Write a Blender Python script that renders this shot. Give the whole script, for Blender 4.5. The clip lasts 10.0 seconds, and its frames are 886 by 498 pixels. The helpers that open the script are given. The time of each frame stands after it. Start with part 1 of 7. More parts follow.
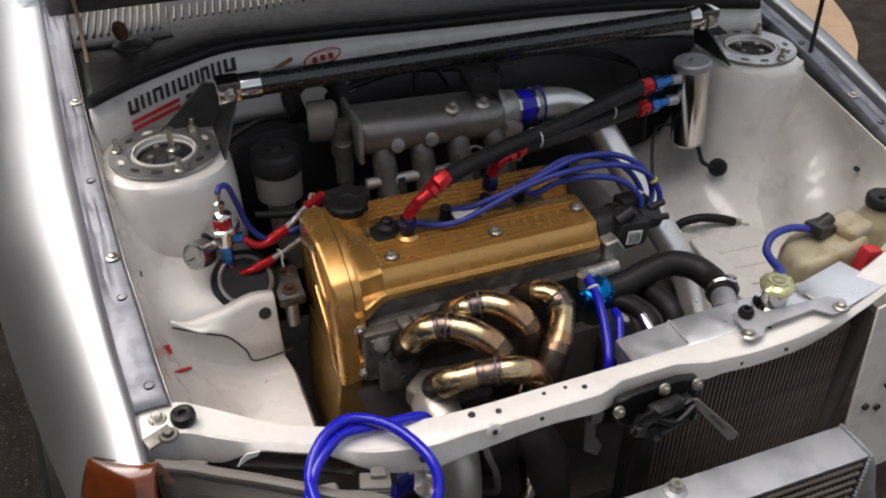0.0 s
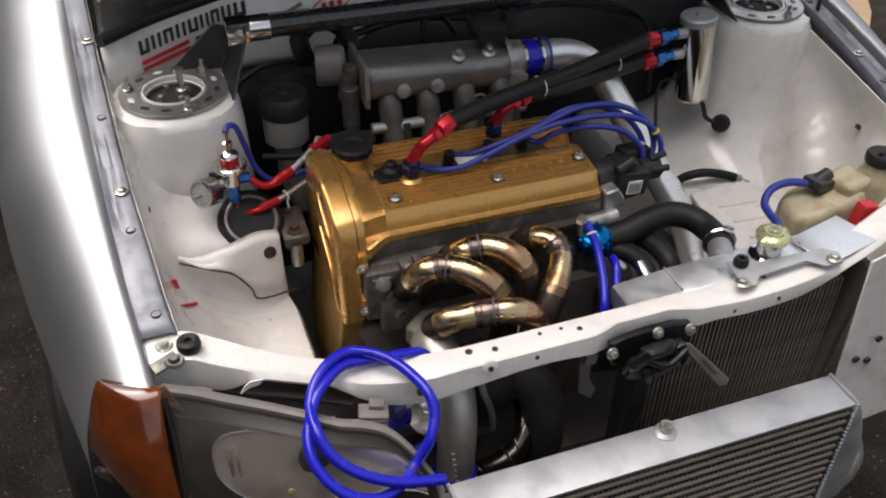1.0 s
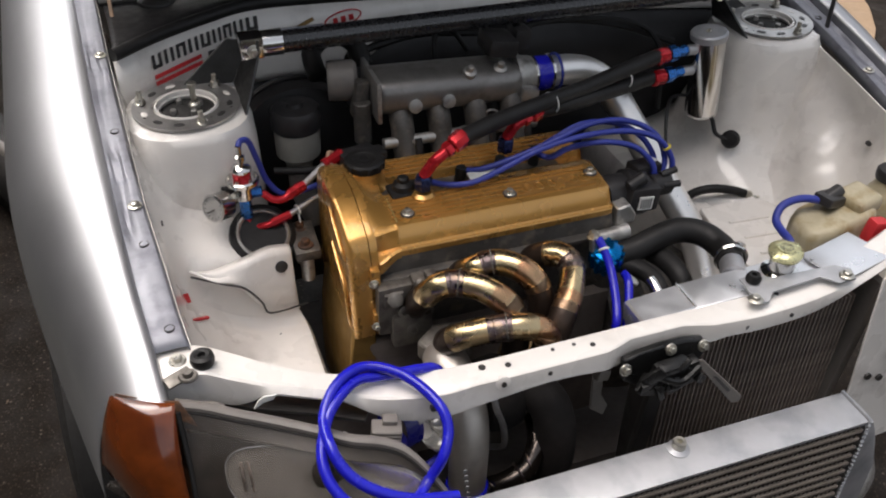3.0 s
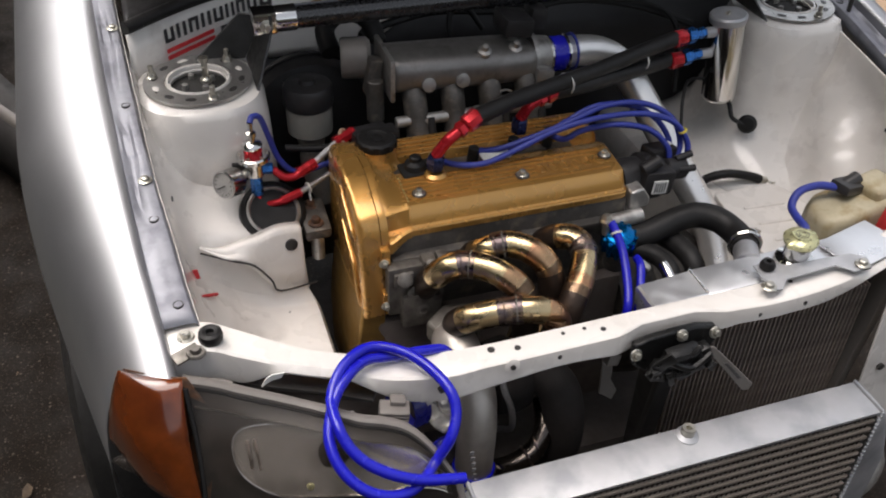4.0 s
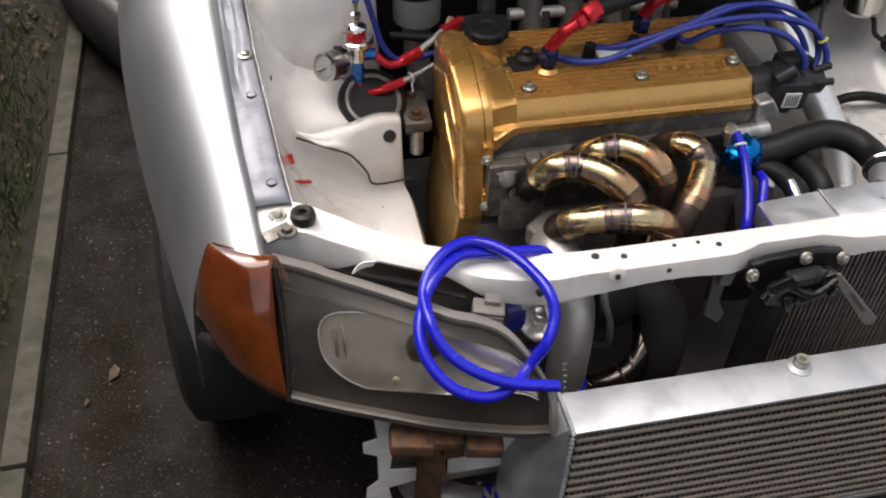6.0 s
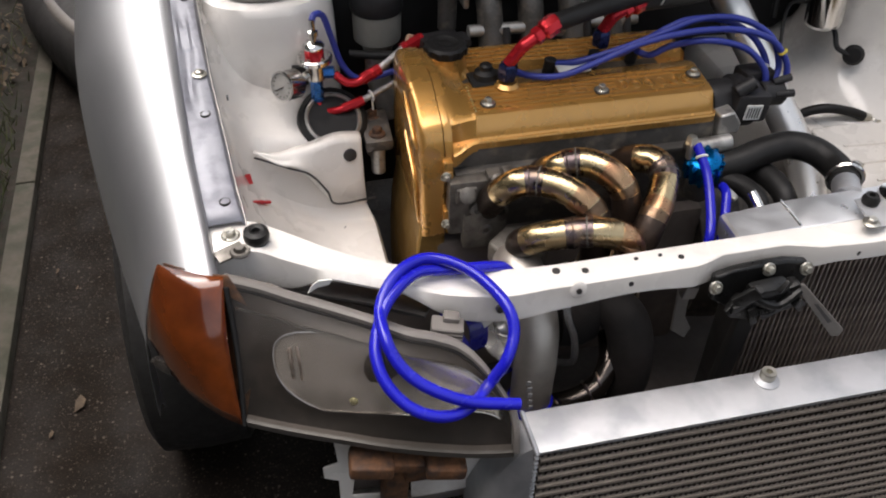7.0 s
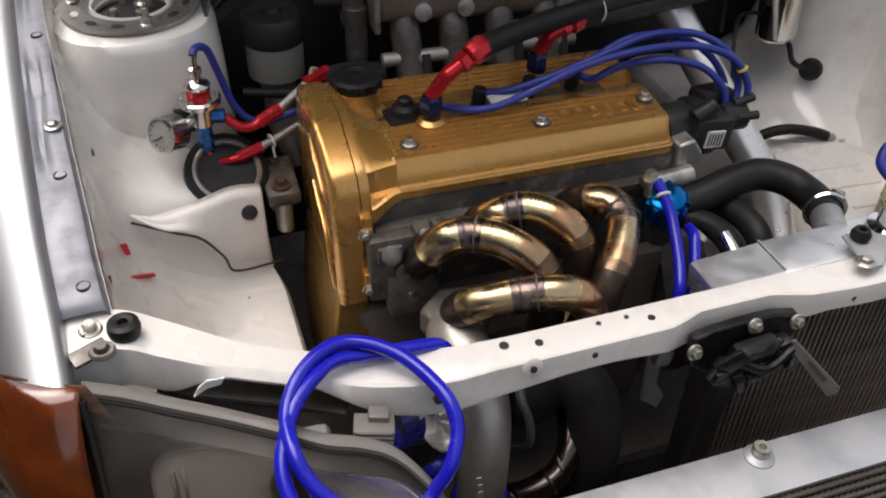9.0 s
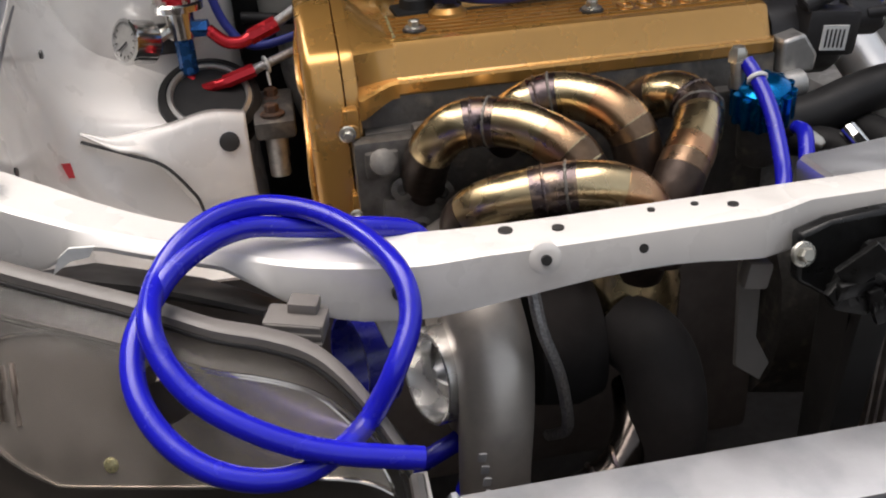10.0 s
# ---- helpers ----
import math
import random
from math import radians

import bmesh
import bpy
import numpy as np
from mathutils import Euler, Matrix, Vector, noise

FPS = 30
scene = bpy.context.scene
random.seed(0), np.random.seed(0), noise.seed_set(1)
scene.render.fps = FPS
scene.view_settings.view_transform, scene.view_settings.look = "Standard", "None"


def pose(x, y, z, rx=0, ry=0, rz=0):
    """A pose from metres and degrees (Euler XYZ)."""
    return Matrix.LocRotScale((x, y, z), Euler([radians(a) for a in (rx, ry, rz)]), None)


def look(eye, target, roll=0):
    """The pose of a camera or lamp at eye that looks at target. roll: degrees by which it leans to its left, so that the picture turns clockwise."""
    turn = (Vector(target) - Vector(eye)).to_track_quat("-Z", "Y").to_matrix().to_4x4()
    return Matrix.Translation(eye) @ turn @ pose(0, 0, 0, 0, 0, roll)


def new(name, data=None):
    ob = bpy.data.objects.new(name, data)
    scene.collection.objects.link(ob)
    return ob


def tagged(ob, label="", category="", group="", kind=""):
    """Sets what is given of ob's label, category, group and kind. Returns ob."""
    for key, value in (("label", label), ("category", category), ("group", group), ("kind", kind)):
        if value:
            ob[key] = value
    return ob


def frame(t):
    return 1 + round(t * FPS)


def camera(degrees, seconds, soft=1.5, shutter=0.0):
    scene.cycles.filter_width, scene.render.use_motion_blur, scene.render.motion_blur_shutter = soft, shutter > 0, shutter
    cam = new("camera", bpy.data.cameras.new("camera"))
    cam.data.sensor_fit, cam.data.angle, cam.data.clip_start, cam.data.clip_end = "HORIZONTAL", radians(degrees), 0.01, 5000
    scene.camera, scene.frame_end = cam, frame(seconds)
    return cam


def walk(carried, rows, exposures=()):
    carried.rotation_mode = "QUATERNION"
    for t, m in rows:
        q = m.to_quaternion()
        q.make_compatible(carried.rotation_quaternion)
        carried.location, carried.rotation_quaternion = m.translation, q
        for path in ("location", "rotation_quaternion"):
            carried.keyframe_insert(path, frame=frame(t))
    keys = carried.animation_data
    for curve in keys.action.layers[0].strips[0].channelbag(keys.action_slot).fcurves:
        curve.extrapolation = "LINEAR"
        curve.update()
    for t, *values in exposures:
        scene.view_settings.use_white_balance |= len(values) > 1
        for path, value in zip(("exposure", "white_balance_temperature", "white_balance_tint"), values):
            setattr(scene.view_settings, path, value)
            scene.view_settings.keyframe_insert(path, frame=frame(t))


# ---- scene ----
cam = camera(52.6, 10.0, soft=2.0)
METRES, EYE, TILT, LEAN, TURN = 0.85, 1.6, -36.0, 0.0, -21.0
ROWS = [
    (0.0, 0.0, 0.0, 0.0, 0.0, 0.0, -0.0),
    (0.5, 0.0063, -0.0132, -0.0174, -0.04, -1.47, -0.77),
    (1.0, 0.0088, -0.0297, -0.0372, 0.46, -2.17, -1.41),
    (1.5, 0.0039, -0.0289, -0.0418, 0.66, -2.39, -1.46),
    (2.0, -0.0055, -0.0301, -0.0337, 0.82, -1.31, -1.37),
    (3.5, -0.0103, -0.0272, -0.0351, 0.48, -1.54, -1.89),
    (4.0, -0.011, -0.0181, -0.0343, 1.22, -2.61, -2.69),
    (4.5, -0.0153, -0.0013, -0.0387, 3.44, -5.51, -4.73),
    (5.0, -0.0258, 0.0405, -0.0869, 6.78, -9.79, -6.59),
    (6.5, -0.0377, 0.0592, -0.1033, 6.82, -5.95, -6.44),
    (7.0, -0.0013, 0.0778, -0.1089, 5.85, -5.46, -5.55),
    (7.5, 0.0306, 0.0827, -0.1053, 4.94, -4.36, -4.37),
    (8.0, 0.0269, 0.1189, -0.0972, 3.81, -2.68, -3.6),
    (8.5, -0.0496, 0.2132, -0.0692, 0.79, -2.81, -2.01),
    (9.0, -0.009, 0.3059, -0.0797, 1.4, -3.2, -2.53),
    (9.5, 0.1152, 0.4528, -0.1774, 6.71, -0.08, -3.51),
    (10.0, 0.1255, 0.6225, -0.3363, 10.77, 7.04, -3.51),
]
walk(cam, [(t, pose(-0.5095, -0.698, EYE, TILT, LEAN, TURN) @ pose(METRES * x, METRES * y, METRES * z, 90 + pitch, roll, yaw)) for t, x, y, z, yaw, pitch, roll in ROWS],
     exposures=((0.0, 0.48), (0.7, 0.57), (2.0, 0.61), (4.0, 0.64), (5.0, 0.90), (6.5, 0.86), (7.5, 0.76), (8.1, 0.70), (8.6, 0.48), (9.0, 0.52), (10.0, 0.80)))

# ---- world, sun ----
world = bpy.data.worlds.new("sky")
scene.world = world
world.use_nodes = True
wn, wl = world.node_tree.nodes, world.node_tree.links
sky = wn.new("ShaderNodeTexSky")
sky.sky_type = "NISHITA"
sky.sun_disc = False
sky.sun_elevation = radians(62)
sky.sun_rotation = radians(-33)
sky.dust_density = 4.0
sky.air_density = 1.0
pale = wn.new("ShaderNodeHueSaturation")
pale.inputs["Saturation"].default_value = 0.3
wl.new(sky.outputs["Color"], pale.inputs["Color"])
wl.new(pale.outputs["Color"], wn["Background"].inputs["Color"])
wn["Background"].inputs["Strength"].default_value = 0.15
sun = new("sun", bpy.data.lights.new("sun", "SUN"))
sun.data.energy = 2.5
sun.data.angle = radians(60)
sun.data.color = (1.0, 0.90, 0.845)
sun.matrix_world = look((-1.0, 0.9, 5.0), (0, 0.3, 0.8))


# ---- materials ----
def mat(name, col, rough=0.5, metal=0.0, var=0.08, scale=12.0, bump=0.0, bscale=150.0, coat=0.0, rvar=0.1, second=None, amount=0.4, stretch=None, sheen_level=None):
    """Colour with variation at two scales, uneven gloss and fine relief."""
    m = bpy.data.materials.new(name)
    m.use_nodes = True
    n, l = m.node_tree.nodes, m.node_tree.links
    b = n["Principled BSDF"]
    tc = n.new("ShaderNodeTexCoord")
    src = tc.outputs["Object"]
    if stretch:
        mp = n.new("ShaderNodeMapping")
        mp.inputs["Scale"].default_value = stretch
        l.new(src, mp.inputs["Vector"])
        src = mp.outputs["Vector"]
    def nz(s, d=4.0):
        t = n.new("ShaderNodeTexNoise")
        t.inputs["Scale"].default_value, t.inputs["Detail"].default_value = s, d
        l.new(src, t.inputs["Vector"])
        return t.outputs["Fac"]
    def ramp(fac, a, ca, c, cc):
        r = n.new("ShaderNodeValToRGB")
        r.color_ramp.elements[0].position, r.color_ramp.elements[0].color = a, (*ca, 1)
        r.color_ramp.elements[1].position, r.color_ramp.elements[1].color = c, (*cc, 1)
        l.new(fac, r.inputs["Fac"])
        return r.outputs["Color"]
    lo = [max(0, c * (1 - var)) for c in col]
    hi = [min(1, c * (1 + var)) for c in col]
    c1 = ramp(nz(scale), 0.3, lo, 0.7, hi)
    fine = ramp(nz(scale * 9, 6), 0.3, [1 - var * 0.7] * 3, 0.7, [1.0] * 3)
    mx = n.new("ShaderNodeMix")
    mx.data_type, mx.blend_type = "RGBA", "MULTIPLY"
    mx.inputs["Factor"].default_value = 1.0
    l.new(c1, mx.inputs["A"]), l.new(fine, mx.inputs["B"])
    out = mx.outputs["Result"]
    if second:
        m2 = n.new("ShaderNodeMix")
        m2.data_type = "RGBA"
        l.new(ramp(nz(scale * 2.3, 8), 0.62 - amount * 0.4, (0, 0, 0), 0.8 - amount * 0.3, (1, 1, 1)), m2.inputs["Factor"])
        l.new(out, m2.inputs["A"])
        m2.inputs["B"].default_value = (*second, 1)
        out = m2.outputs["Result"]
    l.new(out, b.inputs["Base Color"])
    rr = n.new("ShaderNodeMapRange")
    rr.inputs["To Min"].default_value, rr.inputs["To Max"].default_value = max(0.02, rough - rvar), min(1, rough + rvar)
    rr.inputs["From Min"].default_value, rr.inputs["From Max"].default_value = 0.3, 0.7
    l.new(nz(scale * 3), rr.inputs["Value"])
    l.new(rr.outputs["Result"], b.inputs["Roughness"])
    b.inputs["Metallic"].default_value = metal
    b.inputs["Coat Weight"].default_value = coat
    if sheen_level is not None:
        b.inputs["Specular IOR Level"].default_value = sheen_level
    b.inputs["Coat Roughness"].default_value = 0.06
    if bump:
        bp = n.new("ShaderNodeBump")
        bp.inputs["Strength"].default_value, bp.inputs["Distance"].default_value = bump, 0.002
        l.new(nz(bscale, 6), bp.inputs["Height"])
        l.new(bp.outputs["Normal"], b.inputs["Normal"])
    return m


WHITE = mat("white_paint", (0.80, 0.765, 0.72), 0.3, 0, 0.04, 6, 0.14, 9, coat=1.0, second=(0.6, 0.56, 0.52), amount=0.12)
SILVER = mat("silver_paint", (0.43, 0.435, 0.45), 0.47, 0.9, 0.03, 4, 0.02, 900, coat=0.25, rvar=0.03)
LEDGE = mat("dull_silver", (0.22, 0.225, 0.255), 0.42, 0.25, 0.10, 14, 0.08, 90, second=(0.13, 0.13, 0.16), amount=0.3)
GOLD = mat("gold_paint", (0.56, 0.30, 0.078), 0.27, 0.65, 0.06, 9, 0.03, 260, coat=0.6, rvar=0.04)
CAST = mat("cast_aluminium", (0.45, 0.44, 0.42), 0.46, 0.8, 0.15, 22, 0.12, 300, second=(0.2, 0.19, 0.18), amount=0.25)
DARKCAST = mat("dark_cast_metal", (0.115, 0.108, 0.10), 0.5, 0.55, 0.25, 25, 0.4, 220, second=(0.22, 0.19, 0.16), amount=0.22)
BRUSHED = mat("brushed_aluminium", (0.52, 0.525, 0.54), 0.55, 0.8, 0.05, 9, 0.06, 160, second=(0.38, 0.39, 0.41), amount=0.5, rvar=0.09)
CHROME = mat("polished_metal", (0.75, 0.74, 0.72), 0.14, 1.0, 0.05, 10, 0.0, rvar=0.06)
ZINC = mat("zinc_plate", (0.55, 0.53, 0.47), 0.34, 0.9, 0.12, 40, 0.1, 300)
BLACK = mat("black_plastic", (0.024, 0.023, 0.024), 0.42, 0, 0.2, 20, 0.15, 300, sheen_level=0.35)
RUBBER = mat("black_rubber", (0.014, 0.0135, 0.0135), 0.5, 0, 0.2, 25, 0.1, 400, sheen_level=0.3)
CARBON = mat("carbon_tube", (0.018, 0.018, 0.02), 0.28, 0, 0.3, 60, 0.05, 500, coat=0.7)
VOID = mat("dark_underbody", (0.12, 0.10, 0.09), 0.8, 0, 0.3, 8, 0.2, 60)
BLUE = mat("blue_silicone", (0.012, 0.012, 0.44), 0.24, 0, 0.06, 30, 0.03, 400, rvar=0.05)
LEAD = mat("blue_lead", (0.03, 0.045, 0.30), 0.42, 0, 0.1, 30, 0.05, 400)
RED = mat("red_anodised", (0.55, 0.02, 0.03), 0.24, 0.55, 0.1, 40, 0.0, rvar=0.06)
ANBLUE = mat("blue_anodised", (0.03, 0.14, 0.42), 0.25, 0.7, 0.1, 40, 0.0)
DARKBLUE = mat("dark_blue_anodised", (0.02, 0.03, 0.10), 0.28, 0.6, 0.1, 40, 0.0)
CYAN = mat("bright_blue_anodised", (0.0, 0.15, 0.42), 0.2, 0.85, 0.12, 40, 0.0)
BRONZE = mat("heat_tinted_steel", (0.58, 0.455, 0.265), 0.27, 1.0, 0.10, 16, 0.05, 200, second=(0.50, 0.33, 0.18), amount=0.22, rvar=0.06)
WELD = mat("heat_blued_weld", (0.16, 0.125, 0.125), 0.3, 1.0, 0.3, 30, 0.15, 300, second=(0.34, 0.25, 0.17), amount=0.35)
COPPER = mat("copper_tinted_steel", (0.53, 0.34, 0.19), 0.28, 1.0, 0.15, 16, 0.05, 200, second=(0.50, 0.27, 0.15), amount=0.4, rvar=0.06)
# Brown step between copper and tail: the start of shade, put into the colour.
SHADEFADE = mat("shade_fade_steel", (0.19, 0.125, 0.08), 0.34, 0.95, 0.25, 30, 0.1, 200)
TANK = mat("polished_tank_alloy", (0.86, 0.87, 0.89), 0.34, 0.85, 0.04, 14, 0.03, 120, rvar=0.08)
# Sooty runner roots; on the tails this dark tone stands in for shade.
SOOTSHADE = mat("soot_shade_steel", (0.045, 0.031, 0.024), 0.42, 0.7, 0.3, 30, 0.2, 200)
BRAID = mat("steel_braid", (0.5, 0.5, 0.5), 0.35, 0.9, 0.35, 500, 0.5, 900)
AMBER = mat("amber_plastic", (0.165, 0.037, 0.007), 0.14, 0, 0.4, 7, 0.08, 70, coat=0.7, second=(0.065, 0.013, 0.003), amount=0.5, rvar=0.05)
DIRTYCAST = mat("dirty_cast_aluminium", (0.20, 0.185, 0.165), 0.5, 0.6, 0.25, 22, 0.3, 240, second=(0.09, 0.08, 0.07), amount=0.4)
POLISHCAST = mat("polished_cast_alloy", (0.50, 0.465, 0.425), 0.44, 0.8, 0.08, 10, 0.08, 240, second=(0.38, 0.35, 0.32), amount=0.3, rvar=0.06)
REFLECTOR = mat("aged_reflector", (0.34, 0.285, 0.245), 0.3, 0.8, 0.25, 10, 0.04, 60, second=(0.12, 0.098, 0.082), amount=0.5, rvar=0.14)
DARKSTEEL = mat("dark_polished_steel", (0.10, 0.085, 0.075), 0.18, 0.95, 0.25, 14, 0.05, 200)
GREYPLASTIC = mat("grey_plastic", (0.165, 0.15, 0.137), 0.45, 0, 0.12, 12, 0.05, 240)
DARKGREY = mat("dark_grey_plastic", (0.035, 0.033, 0.032), 0.4, 0, 0.15, 12, 0.04, 240)
RUST = mat("rusty_steel", (0.16, 0.075, 0.035), 0.75, 0.2, 0.35, 30, 0.5, 160, second=(0.06, 0.035, 0.025), amount=0.5)
FIN = mat("cooler_fin", (0.12, 0.098, 0.082), 0.5, 0.3, 0.3, 60, 0.3, 500)
BAR = mat("cooler_bar", (0.27, 0.23, 0.195), 0.5, 0.15, 0.12, 30, 0.15, 240)
RADFIN = mat("radiator_fin", (0.075, 0.063, 0.055), 0.5, 0.4, 0.3, 60, 0.3, 500)
CREAM = mat("aged_cream_plastic", (0.50, 0.44, 0.30), 0.42, 0, 0.15, 14, 0.08, 120, second=(0.30, 0.22, 0.10), amount=0.35)
CAPGOLD = mat("yellow_zinc_cap", (0.62, 0.60, 0.34), 0.3, 0.7, 0.1, 40, 0.1, 200)
MILKY = mat("milky_plastic", (0.28, 0.27, 0.24), 0.45, 0, 0.1, 14, 0.05, 120)
PAPER = mat("white_label", (0.75, 0.75, 0.72), 0.6, 0, 0.1, 40)
PRINTRED = mat("red_print", (0.55, 0.03, 0.035), 0.5, 0, 0.1, 60)
PRINTBLACK = mat("black_print", (0.03, 0.028, 0.028), 0.5, 0, 0.1, 60)
PRINTGOLD = mat("gold_print", (0.35, 0.22, 0.08), 0.5, 0, 0.1, 60)
TAN = mat("tan_primer", (0.45, 0.30, 0.20), 0.6, 0, 0.2, 30, 0.2, 100)
YELLOW = mat("yellow_band", (0.65, 0.55, 0.08), 0.5)
TYRE = mat("tyre_rubber", (0.018, 0.017, 0.016), 0.7, 0, 0.2, 20, 0.3, 120)
CONCRETE = mat("weathered_concrete", (0.075, 0.066, 0.05), 0.85, 0, 0.25, 9, 0.6, 90, second=(0.04, 0.04, 0.026), amount=0.45)
EARTH = mat("leaf_litter_soil", (0.022, 0.016, 0.011), 0.95, 0, 0.4, 18, 1.0, 40, second=(0.012, 0.013, 0.006), amount=0.5)
LEAF = mat("dry_leaf", (0.085, 0.058, 0.034), 0.8, 0, 0.45, 30, 0.2, 90)
GRASS = mat("grass_blade", (0.07, 0.085, 0.025), 0.7, 0, 0.4, 12, 0)
SAND = mat("sandy_paving", (0.25, 0.175, 0.11), 0.9, 0, 0.15, 4, 0.4, 60)


def asphalt():
    """Dark tarmac: brown binder packed with small stones of uneven brightness at two sizes."""
    m = mat("dark_asphalt", (0.0105, 0.0075, 0.0054), 0.75, 0, 0.35, 3, 0.9, 110, rvar=0.2, sheen_level=0.15)
    n, l = m.node_tree.nodes, m.node_tree.links
    b = n["Principled BSDF"]
    out = b.inputs["Base Color"].links[0].from_socket
    tc = n.new("ShaderNodeTexCoord")
    for scale, low, high, tone in ((330, 0.25, 1.0, (0.033, 0.023, 0.0165)), (190, 0.55, 1.0, (0.055, 0.042, 0.032)), (120, 0.90, 1.0, (0.095, 0.078, 0.062))):
        v = n.new("ShaderNodeTexVoronoi")
        v.inputs["Scale"].default_value = scale
        l.new(tc.outputs["Object"], v.inputs["Vector"])
        sep = n.new("ShaderNodeSeparateColor")
        l.new(v.outputs["Color"], sep.inputs["Color"])
        pick = n.new("ShaderNodeMapRange")
        pick.inputs["From Min"].default_value, pick.inputs["From Max"].default_value = low, high
        l.new(sep.outputs["Red"], pick.inputs["Value"])
        core = n.new("ShaderNodeMapRange")
        core.inputs["From Min"].default_value, core.inputs["From Max"].default_value = 0.42, 0.25
        l.new(v.outputs["Distance"], core.inputs["Value"])
        both = n.new("ShaderNodeMath")
        both.operation = "MULTIPLY"
        l.new(pick.outputs["Result"], both.inputs[0]), l.new(core.outputs["Result"], both.inputs[1])
        mx = n.new("ShaderNodeMix")
        mx.data_type = "RGBA"
        l.new(both.outputs[0], mx.inputs["Factor"])
        l.new(out, mx.inputs["A"])
        mx.inputs["B"].default_value = (*tone, 1)
        out = mx.outputs["Result"]
    l.new(out, b.inputs["Base Color"])
    return m


ASPHALT = asphalt()


def clear_plastic(name, tint, haze, haze_col):
    """Aged clear lens: mostly see-through, a little haze, gloss by Fresnel."""
    m = bpy.data.materials.new(name)
    m.use_nodes = True
    n, l = m.node_tree.nodes, m.node_tree.links
    n.remove(n["Principled BSDF"])
    tr = n.new("ShaderNodeBsdfTransparent")
    tr.inputs["Color"].default_value = (*tint, 1)
    df = n.new("ShaderNodeBsdfDiffuse")
    df.inputs["Color"].default_value = (*haze_col, 1)
    gl = n.new("ShaderNodeBsdfGlossy")
    gl.inputs["Roughness"].default_value = 0.22
    tc, nz = n.new("ShaderNodeTexCoord"), n.new("ShaderNodeTexNoise")
    nz.inputs["Scale"].default_value, nz.inputs["Detail"].default_value = 9, 8
    l.new(tc.outputs["Object"], nz.inputs["Vector"])
    mr = n.new("ShaderNodeMapRange")
    mr.inputs["To Min"].default_value, mr.inputs["To Max"].default_value = haze * 0.4, haze * 1.7
    l.new(nz.outputs["Fac"], mr.inputs["Value"])
    a, b2, fr = n.new("ShaderNodeMixShader"), n.new("ShaderNodeMixShader"), n.new("ShaderNodeFresnel")
    fr.inputs["IOR"].default_value = 1.22
    l.new(mr.outputs["Result"], a.inputs["Fac"])
    l.new(tr.outputs[0], a.inputs[1]), l.new(df.outputs[0], a.inputs[2])
    l.new(fr.outputs[0], b2.inputs["Fac"])
    l.new(a.outputs[0], b2.inputs[1]), l.new(gl.outputs[0], b2.inputs[2])
    l.new(b2.outputs[0], n["Material Output"].inputs["Surface"])
    return m


LENS = clear_plastic("aged_clear_lens", (0.92, 0.89, 0.86), 0.028, (0.5, 0.44, 0.39))
GLASS = clear_plastic("clear_glass", (0.8, 0.84, 0.83), 0.05, (0.4, 0.4, 0.4))


# ---- mesh helpers ----
def V(*a):
    return Vector(a[0] if len(a) == 1 else a)


def spline(pts, n=6, closed=False):
    """A smooth line through the points."""
    pts = [Vector(p) for p in pts]
    out, k = [], len(pts)
    last = k if closed else k - 1
    for i in range(last):
        if closed:
            a, b, c, d = pts[i - 1], pts[i], pts[(i + 1) % k], pts[(i + 2) % k]
        else:
            a, b, c, d = pts[max(i - 1, 0)], pts[i], pts[i + 1], pts[min(i + 2, k - 1)]
        for j in range(n):
            t = j / n
            out.append(0.5 * ((2 * b) + (c - a) * t + (2 * a - 5 * b + 4 * c - d) * t * t + (3 * b - a - 3 * c + d) * t ** 3))
    if not closed:
        out.append(pts[-1])
    return out


def loft(bm, loops, closed=True, caps=True, ring=False):
    rows = [[bm.verts.new(p) for p in lp] for lp in loops]
    pairs = list(zip(rows, rows[1:])) + ([(rows[-1], rows[0])] if ring else [])
    for a, b in pairs:
        k = len(a)
        for i in range(k if closed else k - 1):
            try:
                bm.faces.new((a[i], a[(i + 1) % k], b[(i + 1) % k], b[i]))
            except ValueError:
                pass
    if caps and closed and not ring:
        for r, flip in ((rows[0], True), (rows[-1], False)):
            try:
                bm.faces.new(list(reversed(r)) if flip else r)
            except ValueError:
                pass
    return bm


def frame_of(d):
    d = Vector(d).normalized()
    u = d.cross(Vector((0, 0, 1)))
    if u.length < 1e-3:
        u = Vector((1, 0, 0))
    u.normalize()
    return d, u, d.cross(u).normalized()


def tube(bm, pts, r, seg=12, n=6, smooth=True, closed=False, flat=1.0):
    """A round bar or pipe along a line; r: one radius, or one at each point."""
    line = spline(pts, n, closed) if smooth else [Vector(p) for p in pts]
    k = len(line)
    rad = [r] * k if not isinstance(r, (list, tuple)) else [float(q) for q in np.interp(np.linspace(0, 1, k), np.linspace(0, 1, len(r)), r)]
    loops, u = [], None
    for i, p in enumerate(line):
        if closed:
            d = (line[(i + 1) % k] - line[i - 1]).normalized()
        else:
            d = (line[min(i + 1, k - 1)] - line[max(i - 1, 0)]).normalized()
        if u is None:
            u = frame_of(d)[1]
        u = (u - d * u.dot(d)).normalized()
        w = d.cross(u)
        loops.append([p + rad[i] * (math.cos(a) * u + flat * math.sin(a) * w) for a in [2 * math.pi * j / seg for j in range(seg)]])
    return loft(bm, loops, ring=closed)


